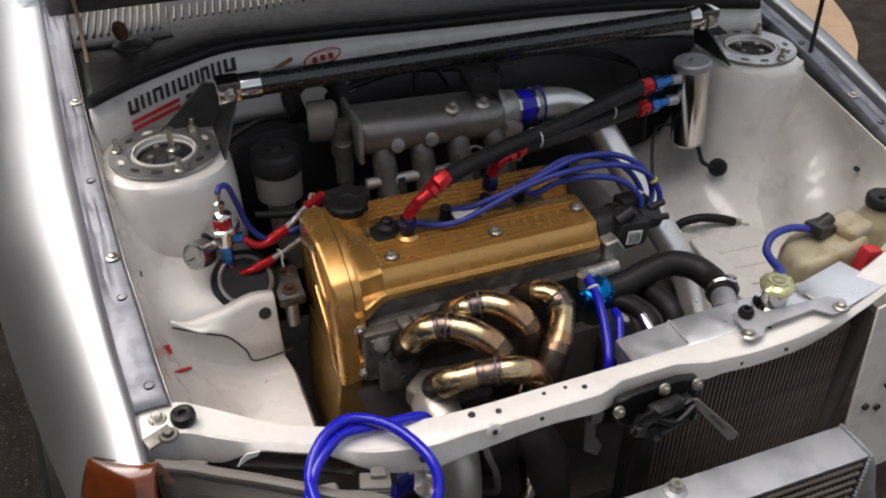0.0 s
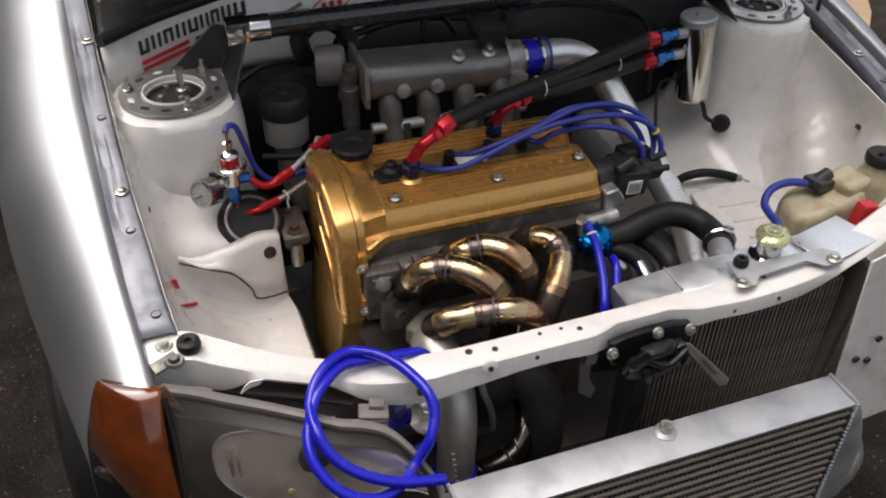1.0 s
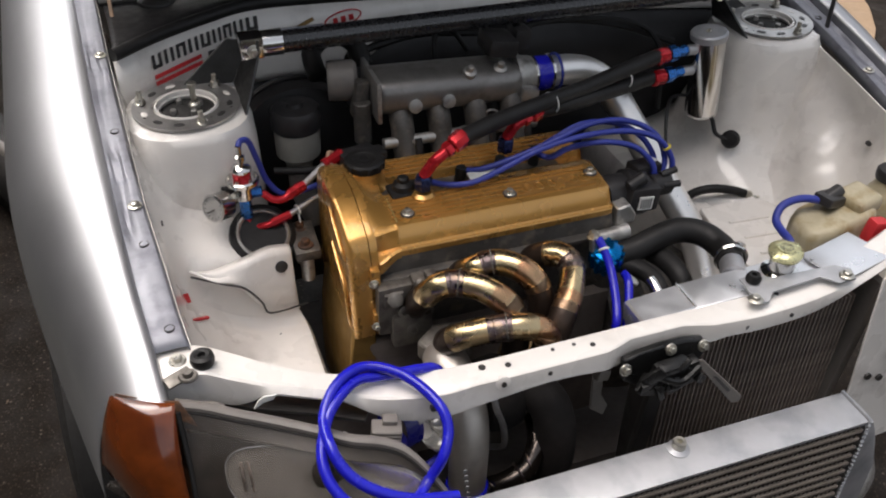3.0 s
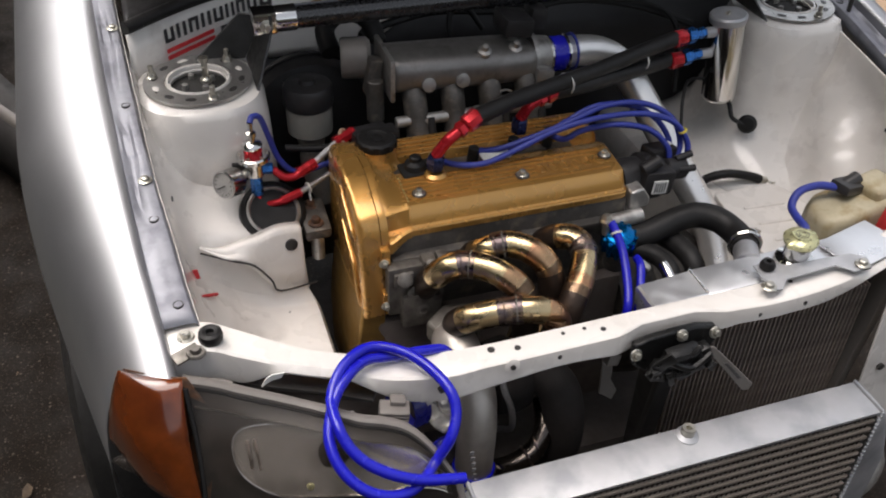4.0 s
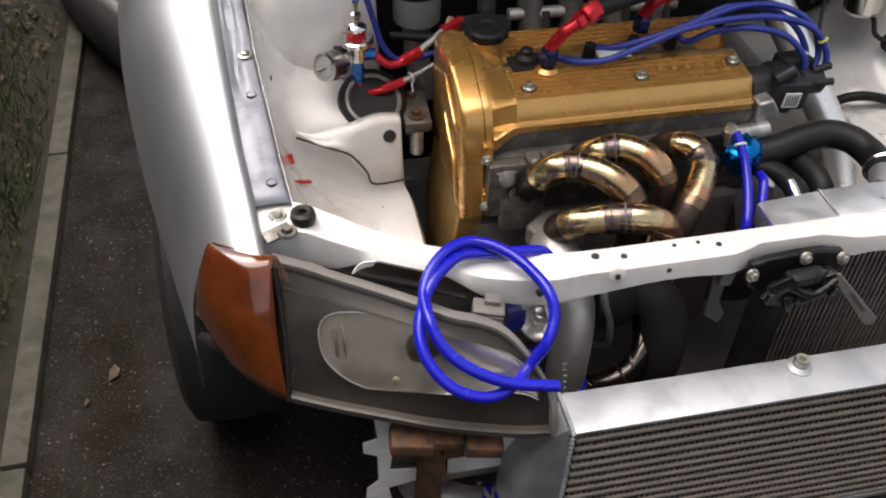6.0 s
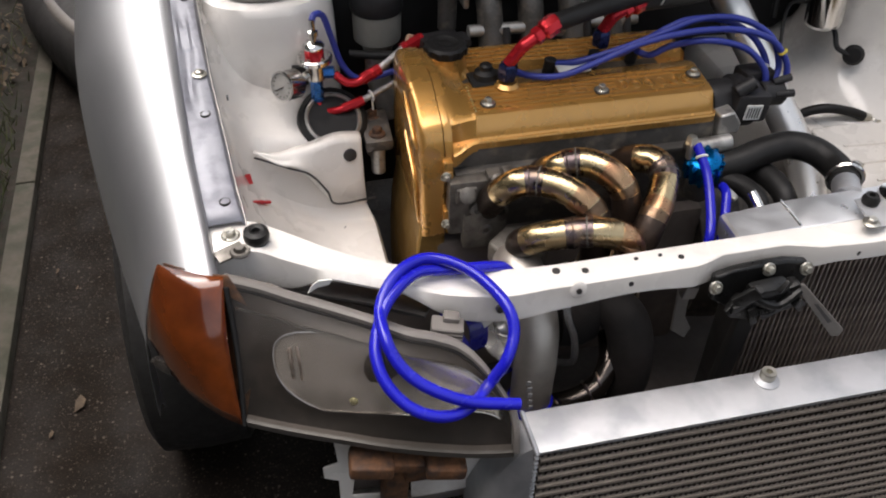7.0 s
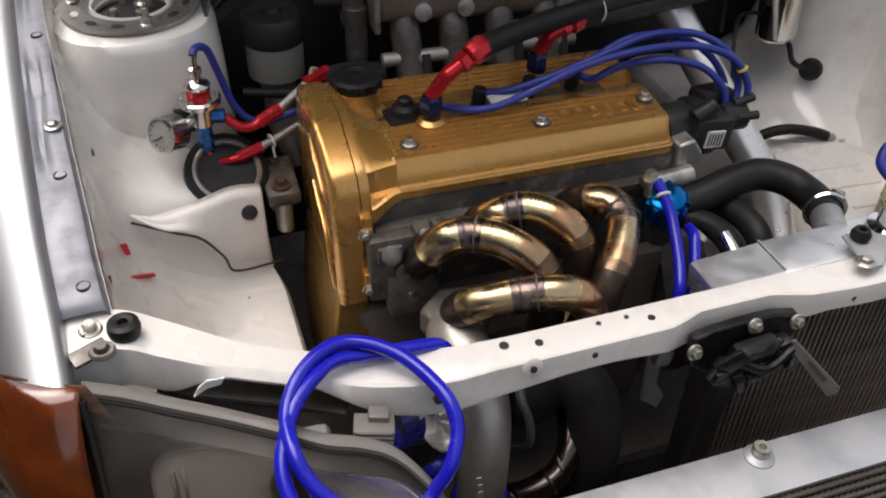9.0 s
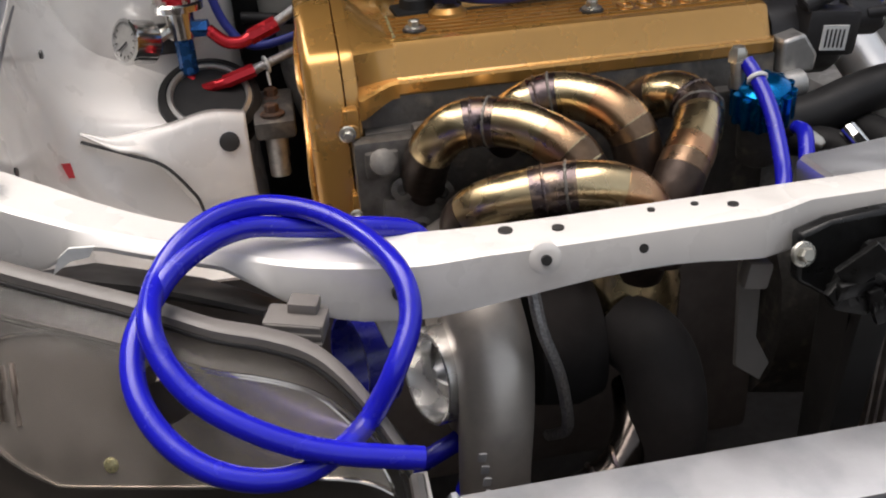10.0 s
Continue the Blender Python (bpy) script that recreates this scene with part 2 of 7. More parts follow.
def lathe(bm, prof, origin, axis=(0, 0, 1), seg=24, caps=True):
    d, u, w = frame_of(axis)
    o = Vector(origin)
    loops = [[o + d * h + max(r, 1e-4) * (math.cos(a) * u + math.sin(a) * w) for a in [2 * math.pi * j / seg for j in range(seg)]] for r, h in prof]
    return loft(bm, loops, caps=caps)


def cyl(bm, a, b, r, seg=16, bev=None):
    a, b = Vector(a), Vector(b)
    h = (b - a).length
    e = min(r, h) * 0.12 if bev is None else bev
    return lathe(bm, [(r - e, 0), (r, e), (r, h - e), (r - e, h)], a, b - a, seg)


def box(bm, c, s, rot=(0, 0, 0), bev=0.002):
    m = pose(*c, *rot) @ Matrix.Diagonal((*s, 1))
    tmp = bmesh.new()
    bmesh.ops.create_cube(tmp, size=1, matrix=m)
    if bev:
        bmesh.ops.bevel(tmp, geom=tmp.edges[:] , offset=bev, segments=2, affect="EDGES", profile=0.6)
    return join(bm, tmp)


def join(bm, tmp):
    mp = {v: bm.verts.new(v.co) for v in tmp.verts}
    for f in tmp.faces:
        bm.faces.new([mp[v] for v in f.verts])
    tmp.free()
    return bm


def torus(bm, c, axis, R, r, seg=28, tseg=8, arc=1.0):
    d, u, w = frame_of(axis)
    c = Vector(c)
    pts = [c + R * (math.cos(a) * u + math.sin(a) * w) for a in [2 * math.pi * arc * j / seg for j in range(seg + (arc < 1))]]
    return tube(bm, pts, r, tseg, smooth=False, closed=arc >= 1)


def hexbolt(bm, p, axis=(0, 0, 1), r=0.006, h=0.006):
    """A flange bolt: washer and six-sided head."""
    lathe(bm, [(r * 1.7, 0), (r * 1.7, h * 0.2), (r * 1.45, h * 0.35)], p, axis, 16)
    lathe(bm, [(r, h * 0.3), (r, h), (r * 0.8, h * 1.15)], p, axis, 6)
    return bm


def prism(bm, outline, direction):
    """A plate: outline of points pushed along a direction."""
    d = Vector(direction)
    return loft(bm, [[Vector(p) for p in outline], [Vector(p) + d for p in outline]])


def finish(name, bm, material, solid=0.0, angle=38, bevel=0.0):
    bmesh.ops.recalc_face_normals(bm, faces=bm.faces[:])
    me = bpy.data.meshes.new(name)
    bm.to_mesh(me)
    bm.free()
    me.materials.append(material)
    me.shade_smooth()
    me.set_sharp_from_angle(angle=radians(angle))
    ob = new(name, me)
    if solid:
        s = ob.modifiers.new("thickness", "SOLIDIFY")
        s.thickness, s.offset = solid, 0
    if bevel:
        s = ob.modifiers.new("edges", "BEVEL")
        s.width, s.segments, s.limit_method, s.angle_limit = bevel, 2, "ANGLE", radians(40)
    return ob


def thing(name, label, category, base=(0, 0, 0), group="", kind=""):
    ob = new(name)
    ob.empty_display_size = 0.05
    ob.location = base
    return tagged(ob, label, category, group, kind)


def part(name, bm, material, parent, label="", solid=0.0, angle=38, bevel=0.0):
    ob = finish(name, bm, material, solid, angle, bevel)
    ob.parent = parent
    if not parent.parent:
        ob.matrix_parent_inverse = Matrix.Translation(-Vector(parent.location))
    if label:
        ob["label"] = label
    return ob


def B():
    return bmesh.new()


def solo(name, bm, material, label, category, group="", kind="", solid=0.0, angle=38, bevel=0.0):
    return tagged(finish(name, bm, material, solid, angle, bevel), label, category, group, kind)


def smoothstep(a, b, x):
    t = min(1, max(0, (x - a) / (b - a)))
    return t * t * (3 - 2 * t)


MID = 0.035          # the car's centre line


def xo(y):
    """Inner edge of the near wing, where it meets the bolt flange: the car widens to the rear."""
    return float(np.interp(y, (0.0, 0.07, 0.17, 0.32, 0.6, 0.9, 1.3), (-0.572, -0.577, -0.588, -0.598, -0.611, -0.620, -0.630)))


def xi(y):
    """Inner edge of the near bolt flange."""
    return xo(y) + 0.032 + 0.006 * smoothstep(0.45, 0.15, y)


def zl(y):
    """Height of the wing's bolt flange along the car."""
    return 0.846 + 0.20 * (y - 0.083) if y < 0.45 else 0.9194 + 0.15 * (y - 0.45)


# ---- ground ----
def ground():
    bm = B()
    xs = [-200, -30, -6, -3, -1.5, 0, 1.5, 3, 6, 30, 200]
    rows = [[(x, y, 0) for x in xs] for y in [-200, -30, -6, -3, -1, 1, 3, 6, 12, 40, 200]]
    loft(bm, rows, closed=False)
    solo("ground", bm, ASPHALT, "dark brown asphalt drive with fine pale chippings", "ground", kind="structure")
    bm = B()
    rows = []
    for i in range(41):
        y = -3 + i * 0.25
        rows.append([(x, y, 0.006 + (0.02 + 0.02 * noise.noise((x * 3, y * 3, 0))) * smoothstep(-1.17, -1.3, x)) for x in [-1.12 - 0.018 * y - 0.115 * k for k in range(21)]])
    loft(bm, rows, closed=False)
    solo("verge", bm, EARTH, "bare soil verge with dry leaf litter beside the drive", "verge", kind="structure")
    bm = B()
    out = [(1.55 + 1.35 * math.cos(a), 3.3 + 1.7 * math.sin(a), 0.004) for a in [2 * math.pi * j / 40 for j in range(40)]]
    prism(bm, out, (0, 0, 0.02))
    solo("paving", bm, SAND, "pale sandy paved patch beyond the car", "paving", kind="structure")
    kerb = thing("kerb", "weathered grey concrete edging strip along the drive", "kerb", (-1.137, 1.4, 0), kind="structure")
    kerb.rotation_euler = (0, 0, radians(1.02))
    bm = B()
    box(bm, (0, 0, 0.0), (0.05, 0.992, 0.06), bev=0.005)
    piece = finish("edging_stone", bm, CONCRETE)
    piece.parent, piece.location = kerb, (0, 0.5, 0)
    for k in (-4, -3, -2, -1, 1, 2, 3, 4):
        o = piece.copy()
        scene.collection.objects.link(o)
        o.location = (0.002 * (k % 3 - 1), 0.5 + k, 0.002 * (k % 2))
    rnd = random.Random(4)
    bm = B()
    for _ in range(3600):
        y = rnd.uniform(-0.6, 4.2)
        x = -1.155 - 0.018 * y - abs(rnd.gauss(0, 0.45))
        if y < 1.9 and rnd.random() < 0.72:
            continue
        s = rnd.uniform(0.005, 0.019)
        m = pose(x, y, 0.03 + rnd.uniform(0, 0.02), rnd.uniform(-50, 50), rnd.uniform(-50, 50), rnd.uniform(0, 360)) @ Matrix.Diagonal((s, s * 0.5, s, 1))
        vs = [bm.verts.new(m @ Vector(p)) for p in ((-1, 0, 0), (-0.3, -0.8, 0.15), (0.6, -0.5, 0), (1, 0, 0.2), (0.5, 0.6, 0), (-0.4, 0.8, 0.2))]
        bm.faces.new(vs)
    for x, y, s in ((-0.95, 0.62, 0.02), (-1.03, 1.05, 0.008), (-1.0, 0.55, 0.009), (-0.98, 0.98, 0.006)):
        vs = [bm.verts.new((x + s * p, y + s * q, 0.008 + 0.004 * p)) for p, q in ((-0.5, -1), (0.4, -0.6), (0.6, 0.3), (0, 1.2), (-0.5, 0.5))]
        bm.faces.new(vs)
    solo("leaf_litter", bm, LEAF, "scattered dry brown leaves on the verge", "leaves", kind="stuff")
    bm = B()
    for _ in range(2600):
        cx, cy = rnd.choice([(-1.35, 1.15), (-1.32, 1.6), (-1.26, 0.85), (-1.24, 1.3), (-1.5, 0.9), (-1.42, 2.0), (-1.6, 1.4)])
        x, y = cx + rnd.gauss(0, 0.11), cy + rnd.gauss(0, 0.13)
        if x > -1.18:
            continue
        h, a = rnd.uniform(0.03, 0.10), rnd.uniform(0, 6.3)
        dx, dy = math.cos(a) * h * rnd.uniform(0.3, 0.9), math.sin(a) * h * rnd.uniform(0.3, 0.9)
        p = [(x - 0.002, y, 0.02), (x + 0.002, y, 0.02), (x + dx, y + dy, 0.02 + h)]
        bm.faces.new([bm.verts.new(q) for q in p])
    solo("grass", bm, GRASS, "sparse green grass tufts in the verge", "grass", kind="stuff")
    bm = B()
    for _ in range(700):
        x, y = rnd.uniform(-1.08, -0.3), rnd.uniform(-0.4, 1.9)
        s = rnd.uniform(0.001, 0.0022)
        lathe(bm, [(s * 0.3, 0), (s, s * 0.4), (s * 0.4, s * 0.9)], (x, y, 0.0), seg=5)
    solo("chippings", bm, mat("stone_chips", (0.05, 0.038, 0.03), 0.8, 0, 0.4, 200), "loose pale stone chippings on the asphalt", "gravel", kind="stuff")


ground()


def surroundings():
    """Plain dark walls beyond the view, added to block low sky and darken reflections."""
    blocker = mat("dark_blocking_wall", (0.06, 0.062, 0.05), 0.95, 0, 0.35, 2, 0.6, 12)
    for name, c, sz in (("shade_wall_west", (-2.2, 0, 1.6), (0.2, 24, 3.2)), ("shade_wall_east", (9, 0, 1.4), (0.2, 24, 2.8)), ("shade_wall_south", (2.7, -9, 1.4), (12.8, 0.2, 2.8)), ("shade_wall_north", (2.7, 12, 1.2), (12.8, 0.2, 2.4))):
        bm = B()
        box(bm, c, sz, bev=0.02)
        solo(name, bm, blocker, "unseen dark wall added to block low sky light", "wall", kind="structure")


surroundings()

# ---- car body ----
car = thing("car", "silver small hatchback with white painted engine bay, front bumper removed", "car", (MID, 1.2, 0))


def wing(sign, name):
    """Front wing: crown, side and wheel arch; sign -1 is the driver's-view side at the kerb."""
    base = 0.585 + MID if sign < 0 else 0.59 - MID
    def P(k, v):
        y0 = (0.004, 0.006, 0.012, 0.024, 0.038, 0.046, 0.048, 0.046, 0.046, 0.05, 0.06)[k]
        y = y0 + (1.32 - y0) * v
        w = 0.09 + 0.10 * smoothstep(0.0, 0.62, y)
        z = zl(y) + (0.02 if sign > 0 else 0)
        inner = base
        if sign < 0:
            inner = MID - xo(y)
        else:
            inner = MID - xo(y) - 0.008
        w = base + w - inner
        f = (0, 0.02, 0.09, 0.28, 0.52, 0.74, 0.89, 0.97, 1.0, 1.0, 0.99)[k]
        dz = (-0.006, 0.0115, 0.0128, 0.0108, -0.001, -0.030, -0.080, -0.152, -0.25, -0.34, -0.44)[k]
        zz = z + dz
        arch = 0.29 + math.sqrt(max(0, 0.335 ** 2 - (y - 0.60) ** 2)) if abs(y - 0.60) < 0.335 else 0.30
        front = 0.60 - 0.2 * smoothstep(0.05, 0.25, y) if y < 0.265 else 0
        zz = max(zz, arch, front)
        return Vector((MID + sign * (inner + w * f), y, zz))
    vs = [0, 0.01, 0.03, 0.06, 0.1, 0.14, 0.17, 0.2, 0.23, 0.27, 0.32, 0.37, 0.42, 0.47, 0.52, 0.57, 0.62, 0.67, 0.72, 0.78, 0.85, 0.92, 1]
    bm = B()
    loft(bm, [[P(k, v) for k in range(11)] for v in vs], closed=False)
    o = part(name, bm, SILVER, car, "glossy silver front wing", solid=0.0015, angle=60)
    s = o.modifiers.new("smooth", "SUBSURF")
    s.levels = s.render_levels = 1
    return o


wing(-1, "wing")
wing(1, "wing")


def ledge(sign):
    """Bolt flange on top of the inner wing, with a pressed channel."""
    bm = B()
    rows = []
    def across(y, p):
        """x at p (0 inner edge, 1 outer edge)."""
        out = xo(y) - 0.004
        wide = 0.036 + 0.006 * smoothstep(0.45, 0.15, y)
        x = out + wide * (1 - p)
        return x if sign < 0 else 2 * MID - x - 0.012
    for i in range(45):
        y = 0.098 + i * 0.0225
        z = zl(y) + (0.02 if sign > 0 else 0)
        deep = 0.005 * smoothstep(0.26, 0.30, y) * (0.55 + 0.45 * math.sin(y * 34) * math.cos(y * 13))
        edge = 0.08 * math.sin(y * 26)
        prof = ((-0.10, -0.016), (0.0, -0.003), (0.06, 0.0), (0.22 + edge, 0.0006), (0.40 + edge, 0.0), (0.50 + edge, -deep), (0.72, -deep * 1.1), (0.82, -0.001), (0.9, -0.001), (1.0, -0.006), (1.2, -0.02))
        rows.append([(across(y, p), y, z + q) for p, q in prof])
    loft(bm, rows, closed=False)
    lg = part("wing_flange", bm, LEDGE, car, "dull blue-grey pressed flange with a wavy channel", solid=0.0015)
    for y, p in ((0.341, 0.28), (0.70, 0.25)):
        bm = B()
        hexbolt(bm, (across(y, p), y, zl(y) + 0.0015 + (0.02 if sign > 0 else 0)), r=0.0058, h=0.005)
        part("flange_bolt", bm, ZINC, lg, "plated bolt with pale washer")
    for y in (0.128, 0.27, 0.50):
        bm = B()
        lathe(bm, [(0.0065, -0.003), (0.0065, 0.0022), (0.0052, 0.0022), (0.0052, -0.001)], (across(y, 0.35), y, zl(y) + (0.02 if sign > 0 else 0)), seg=16)
        part("slot", bm, DARKGREY, lg)


ledge(-1)
ledge(1)


def inner_wing():
    """Near-side inner wing: wall below the flange, curved shelf and chassis rail."""
    bm = B()
    rows = []
    for i in range(54):
        y = 0.055 + i * 0.0165
        z = zl(y) - 0.004
        s = smoothstep(0.315, 0.345, y)
        r = smoothstep(0.36, 0.45, y)
        e = xi(y) + 0.003
        a = [(e, z), (e - 0.001, z - 0.03), (-0.546, 0.79), (-0.536, 0.75), (-0.512, 0.71), (-0.485, 0.683), (-0.455, 0.664), (-0.43, 0.656), (-0.385, 0.653), (-0.362, 0.652), (-0.358, 0.64), (-0.357, 0.50)]
        b = [(e, z), (e - 0.001, z - 0.03), (-0.544, 0.82), (-0.525, 0.795), (-0.50, 0.785), (-0.48, 0.782), (-0.45, 0.777), (-0.43, 0.772), (-0.41, 0.765), (-0.40, 0.75), (-0.398, 0.70), (-0.397, 0.50)]
        rows.append([(p[0] + (q[0] - p[0]) * s, y, p[1] + (q[1] - p[1]) * s + 0.05 * r * smoothstep(-0.38, -0.5, q[0])) for p, q in zip(a, b)])
    loft(bm, rows, closed=False)
    iw = part("inner_wing", bm, WHITE, car, "white painted pressed inner wing", solid=0.0015, angle=60)
    s = iw.modifiers.new("smooth", "SUBSURF")
    s.levels = s.render_levels = 1
    # upright flange with a large hole, curling into the wall
    bm = B()
    line = spline([(-0.523, 0.327, 0.782), (-0.49, 0.318, 0.774), (-0.45, 0.325, 0.776), (-0.41, 0.334, 0.782), (-0.375, 0.339, 0.776)], 6)
    rows = []
    for i, p in enumerate(line):
        u = i / (len(line) - 1)
        drop = 0.008 + 0.092 * smoothstep(0.33, 0.74, u)
        g = 0.12 + 0.88 * smoothstep(0.0, 0.4, u)
        rows.append([p + g * Vector((0, 0.016, 0.001)), p + g * Vector((0, 0.004, 0.0015)), p, p + g * Vector((0, -0.003, -0.006)), p + g * Vector((0.0, -0.010, -drop * 0.5)), p + g * Vector((0.002, -0.016, -drop))])
    loft(bm, rows, closed=False)
    fl = part("mount_flange", bm, WHITE, car, "white curved flange with a round hole", solid=0.002, angle=60)
    bm = B()
    lathe(bm, [(0.0095, -0.008), (0.0095, 0.0038), (0.0085, 0.0042)], (-0.393, 0.3312, 0.757), (0.10, -1, 0.165), 20)
    part("mount_hole", bm, DARKGREY, fl)
    bm = B()
    tube(bm, [(-0.523, 0.322, 0.776), (-0.48, 0.306, 0.764), (-0.452, 0.306, 0.749), (-0.430, 0.307, 0.716), (-0.418, 0.309, 0.69), (-0.36, 0.324, 0.682)], 0.0016, 6)
    part("seam", bm, DARKGREY, fl, "dark seam sealer line")
    for p, ax in (((-0.412, 0.298, 0.6545), (0, 0, 1)), ((-0.547, 0.36, 0.85), (1, 0, 0)), ((-0.546, 0.2, 0.80), (1, 0, 0))):
        bm = B()
        lathe(bm, [(0.004, -0.001), (0.004, 0.0015)], p, ax, 12)
        part("drain_hole", bm, DARKGREY, iw)
    bm = B()
    prism(bm, [(-0.540, 0.300, 0.766), (-0.532, 0.302, 0.765), (-0.530, 0.298, 0.752), (-0.538, 0.296, 0.753)], (0.001, -0.003, 0.001))
    part("paint_mark", bm, PRINTRED, iw, "small red paint mark")
    bm = B()
    for k in range(9):
        box(bm, (-0.5335 + 0.0028 * k, 0.262 + 0.004 * k, 0.7475 - 0.0035 * k), (0.004, 0.003, 0.0035), (0, 40, 0), 0)
    part("stamp_mark", bm, PRINTRED, iw, "tiny unreadable red stamp")


inner_wing()


def tower(sign):
    """Strut tower: drawn dome with a round opening and lip."""
    cx, cy, zt = (-0.480, 0.520, 0.938) if sign < 0 else (0.548, 0.518, 0.943)
    def ring(r, z, e=2.6, off=0.0, tilt=0.0, n=40):
        out = []
        for j in range(n):
            a = 2 * math.pi * j / n
            c, s = math.cos(a), math.sin(a)
            k = (abs(c) ** e + abs(s) ** e) ** (-1 / e)
            out.append((min(0.612, max(-0.566, cx + off + r * k * c)), cy + r * k * s, z))
        return out
    bm = B()
    loops = [ring(0.041, zt - 0.004, 2), ring(0.041, zt, 2), ring(0.046, zt + 0.001, 2), ring(0.075, zt, 2.2), ring(0.088, zt - 0.004), ring(0.093, zt - 0.015), ring(0.095, zt - 0.04, 3), ring(0.098, zt - 0.11, 3)] + ([ring(0.100, zt - 0.2, 3), ring(0.105, zt - 0.3, 3), ring(0.11, zt - 0.45, 3)] if sign < 0 else [ring(0.106, zt - 0.155, 3), ring(0.122, zt - 0.195, 2.8), ring(0.15, zt - 0.226, 2.6), ring(0.19, zt - 0.246, 2.4), ring(0.23, zt - 0.262, 2.2)])
    loft(bm, loops, caps=False)
    tw = part("strut_tower", bm, WHITE, car, "white painted strut tower with an open round top", solid=0.002, angle=50)
    bm = B()
    lathe(bm, [(0.0425, -0.012), (0.0425, 0.005), (0.0435, 0.0085), (0.046, 0.009), (0.0478, 0.006), (0.048, 0.0)], (cx, cy, zt), seg=40, caps=False)
    part("tower_lip", bm, WHITE, tw)
    # Dark disc set high; its colour stands in for shade in the open top.
    bm = B()
    lathe(bm, [(0.0425, 0), (0.03, 0.001), (0.02, 0.005), (0.0, 0.006)], (cx, cy, zt - 0.006), seg=24)
    part("strut_top", bm, TYRE, tw, "dark strut bearing disc, also standing in for the shaded hollow")
    for k in range(4):
        a = 2 * math.pi * k / 4 + 0.4
        bm = B()
        cyl(bm, (cx + 0.022 * math.cos(a), cy + 0.022 * math.sin(a), zt - 0.008), (cx + 0.022 * math.cos(a), cy + 0.022 * math.sin(a), zt + 0.006), 0.0045, 10)
        part("bearing_nut", bm, CAST, tw)
    return cx, cy, zt


TL = tower(-1)
TR = tower(1)


def far_inner_wing():
    """Far-side inner wing: broad smooth wall rolling into a flat shelf."""
    bm = B()
    rows = []
    for i in range(44):
        y = 0.04 + i * 0.0165
        z = zl(y) + 0.012
        sl = smoothstep(0.30, 0.5, y)
        pr = [(0.606, z), (0.605, z - 0.02), (0.600, z - 0.05), (0.588, 0.825), (0.566, 0.78), (0.545, 0.745), (0.52, 0.712), (0.495, 0.69), (0.465, 0.681), (0.43, 0.68), (0.37, 0.68), (0.335, 0.679), (0.328, 0.66), (0.327, 0.48)]
        def ridge(zz):
            on = smoothstep(0.71, 0.75, zz) * smoothstep(0.875, 0.85, zz)
            return 0.024 * on * math.exp(-((y - (0.31 + 1.1 * (zz - 0.75))) / 0.026) ** 2) - 0.014 * on * math.exp(-((y - (0.22 + 0.9 * (zz - 0.75))) / 0.04) ** 2)
        rows.append([(x - 0.05 * sl * smoothstep(0.62, 0.5, x) - ridge(zz), y, zz + 0.02 * sl * smoothstep(0.6, 0.45, x) + 0.5 * ridge(zz)) for x, zz in pr])
    loft(bm, rows, closed=False)
    iw = part("inner_wing", bm, WHITE, car, "white painted inner wing with glossy rolled shelf", solid=0.0015, angle=60)
    s = iw.modifiers.new("smooth", "SUBSURF")
    s.levels = s.render_levels = 1
    for p in ((0.585, 0.40, 0.835), (0.55, 0.36, 0.755), (0.525, 0.30, 0.715), (0.588, 0.25, 0.835), (0.57, 0.33, 0.79), (0.455, 0.18, 0.681), (0.42, 0.26, 0.681)):
        bm = B()
        lathe(bm, [(0.0042, -0.003), (0.0042, 0.0035)], p, (-0.8, 0, 0.6) if p[0] > 0.5 else (0, 0, 1), 12)
        part("drain_hole", bm, DARKGREY, iw)
    bm = B()
    out = [(0.335, 0.13), (0.45, 0.12), (0.478, 0.15), (0.474, 0.29), (0.452, 0.325), (0.362, 0.33), (0.338, 0.31)]
    line = spline([(x, y, 0.692) for x, y in out], 4, True)
    prism(bm, line, (0, 0, 0.012))
    part("battery_tray", bm, WHITE, car, "white flat battery shelf", bevel=0.002)
    bm = B()
    for k in range(3):
        tube(bm, [(0.365, 0.185 + 0.045 * k, 0.704), (0.44, 0.18 + 0.045 * k, 0.704)], 0.003, 6)
    part("pressed_rib", bm, WHITE, car)


far_inner_wing()


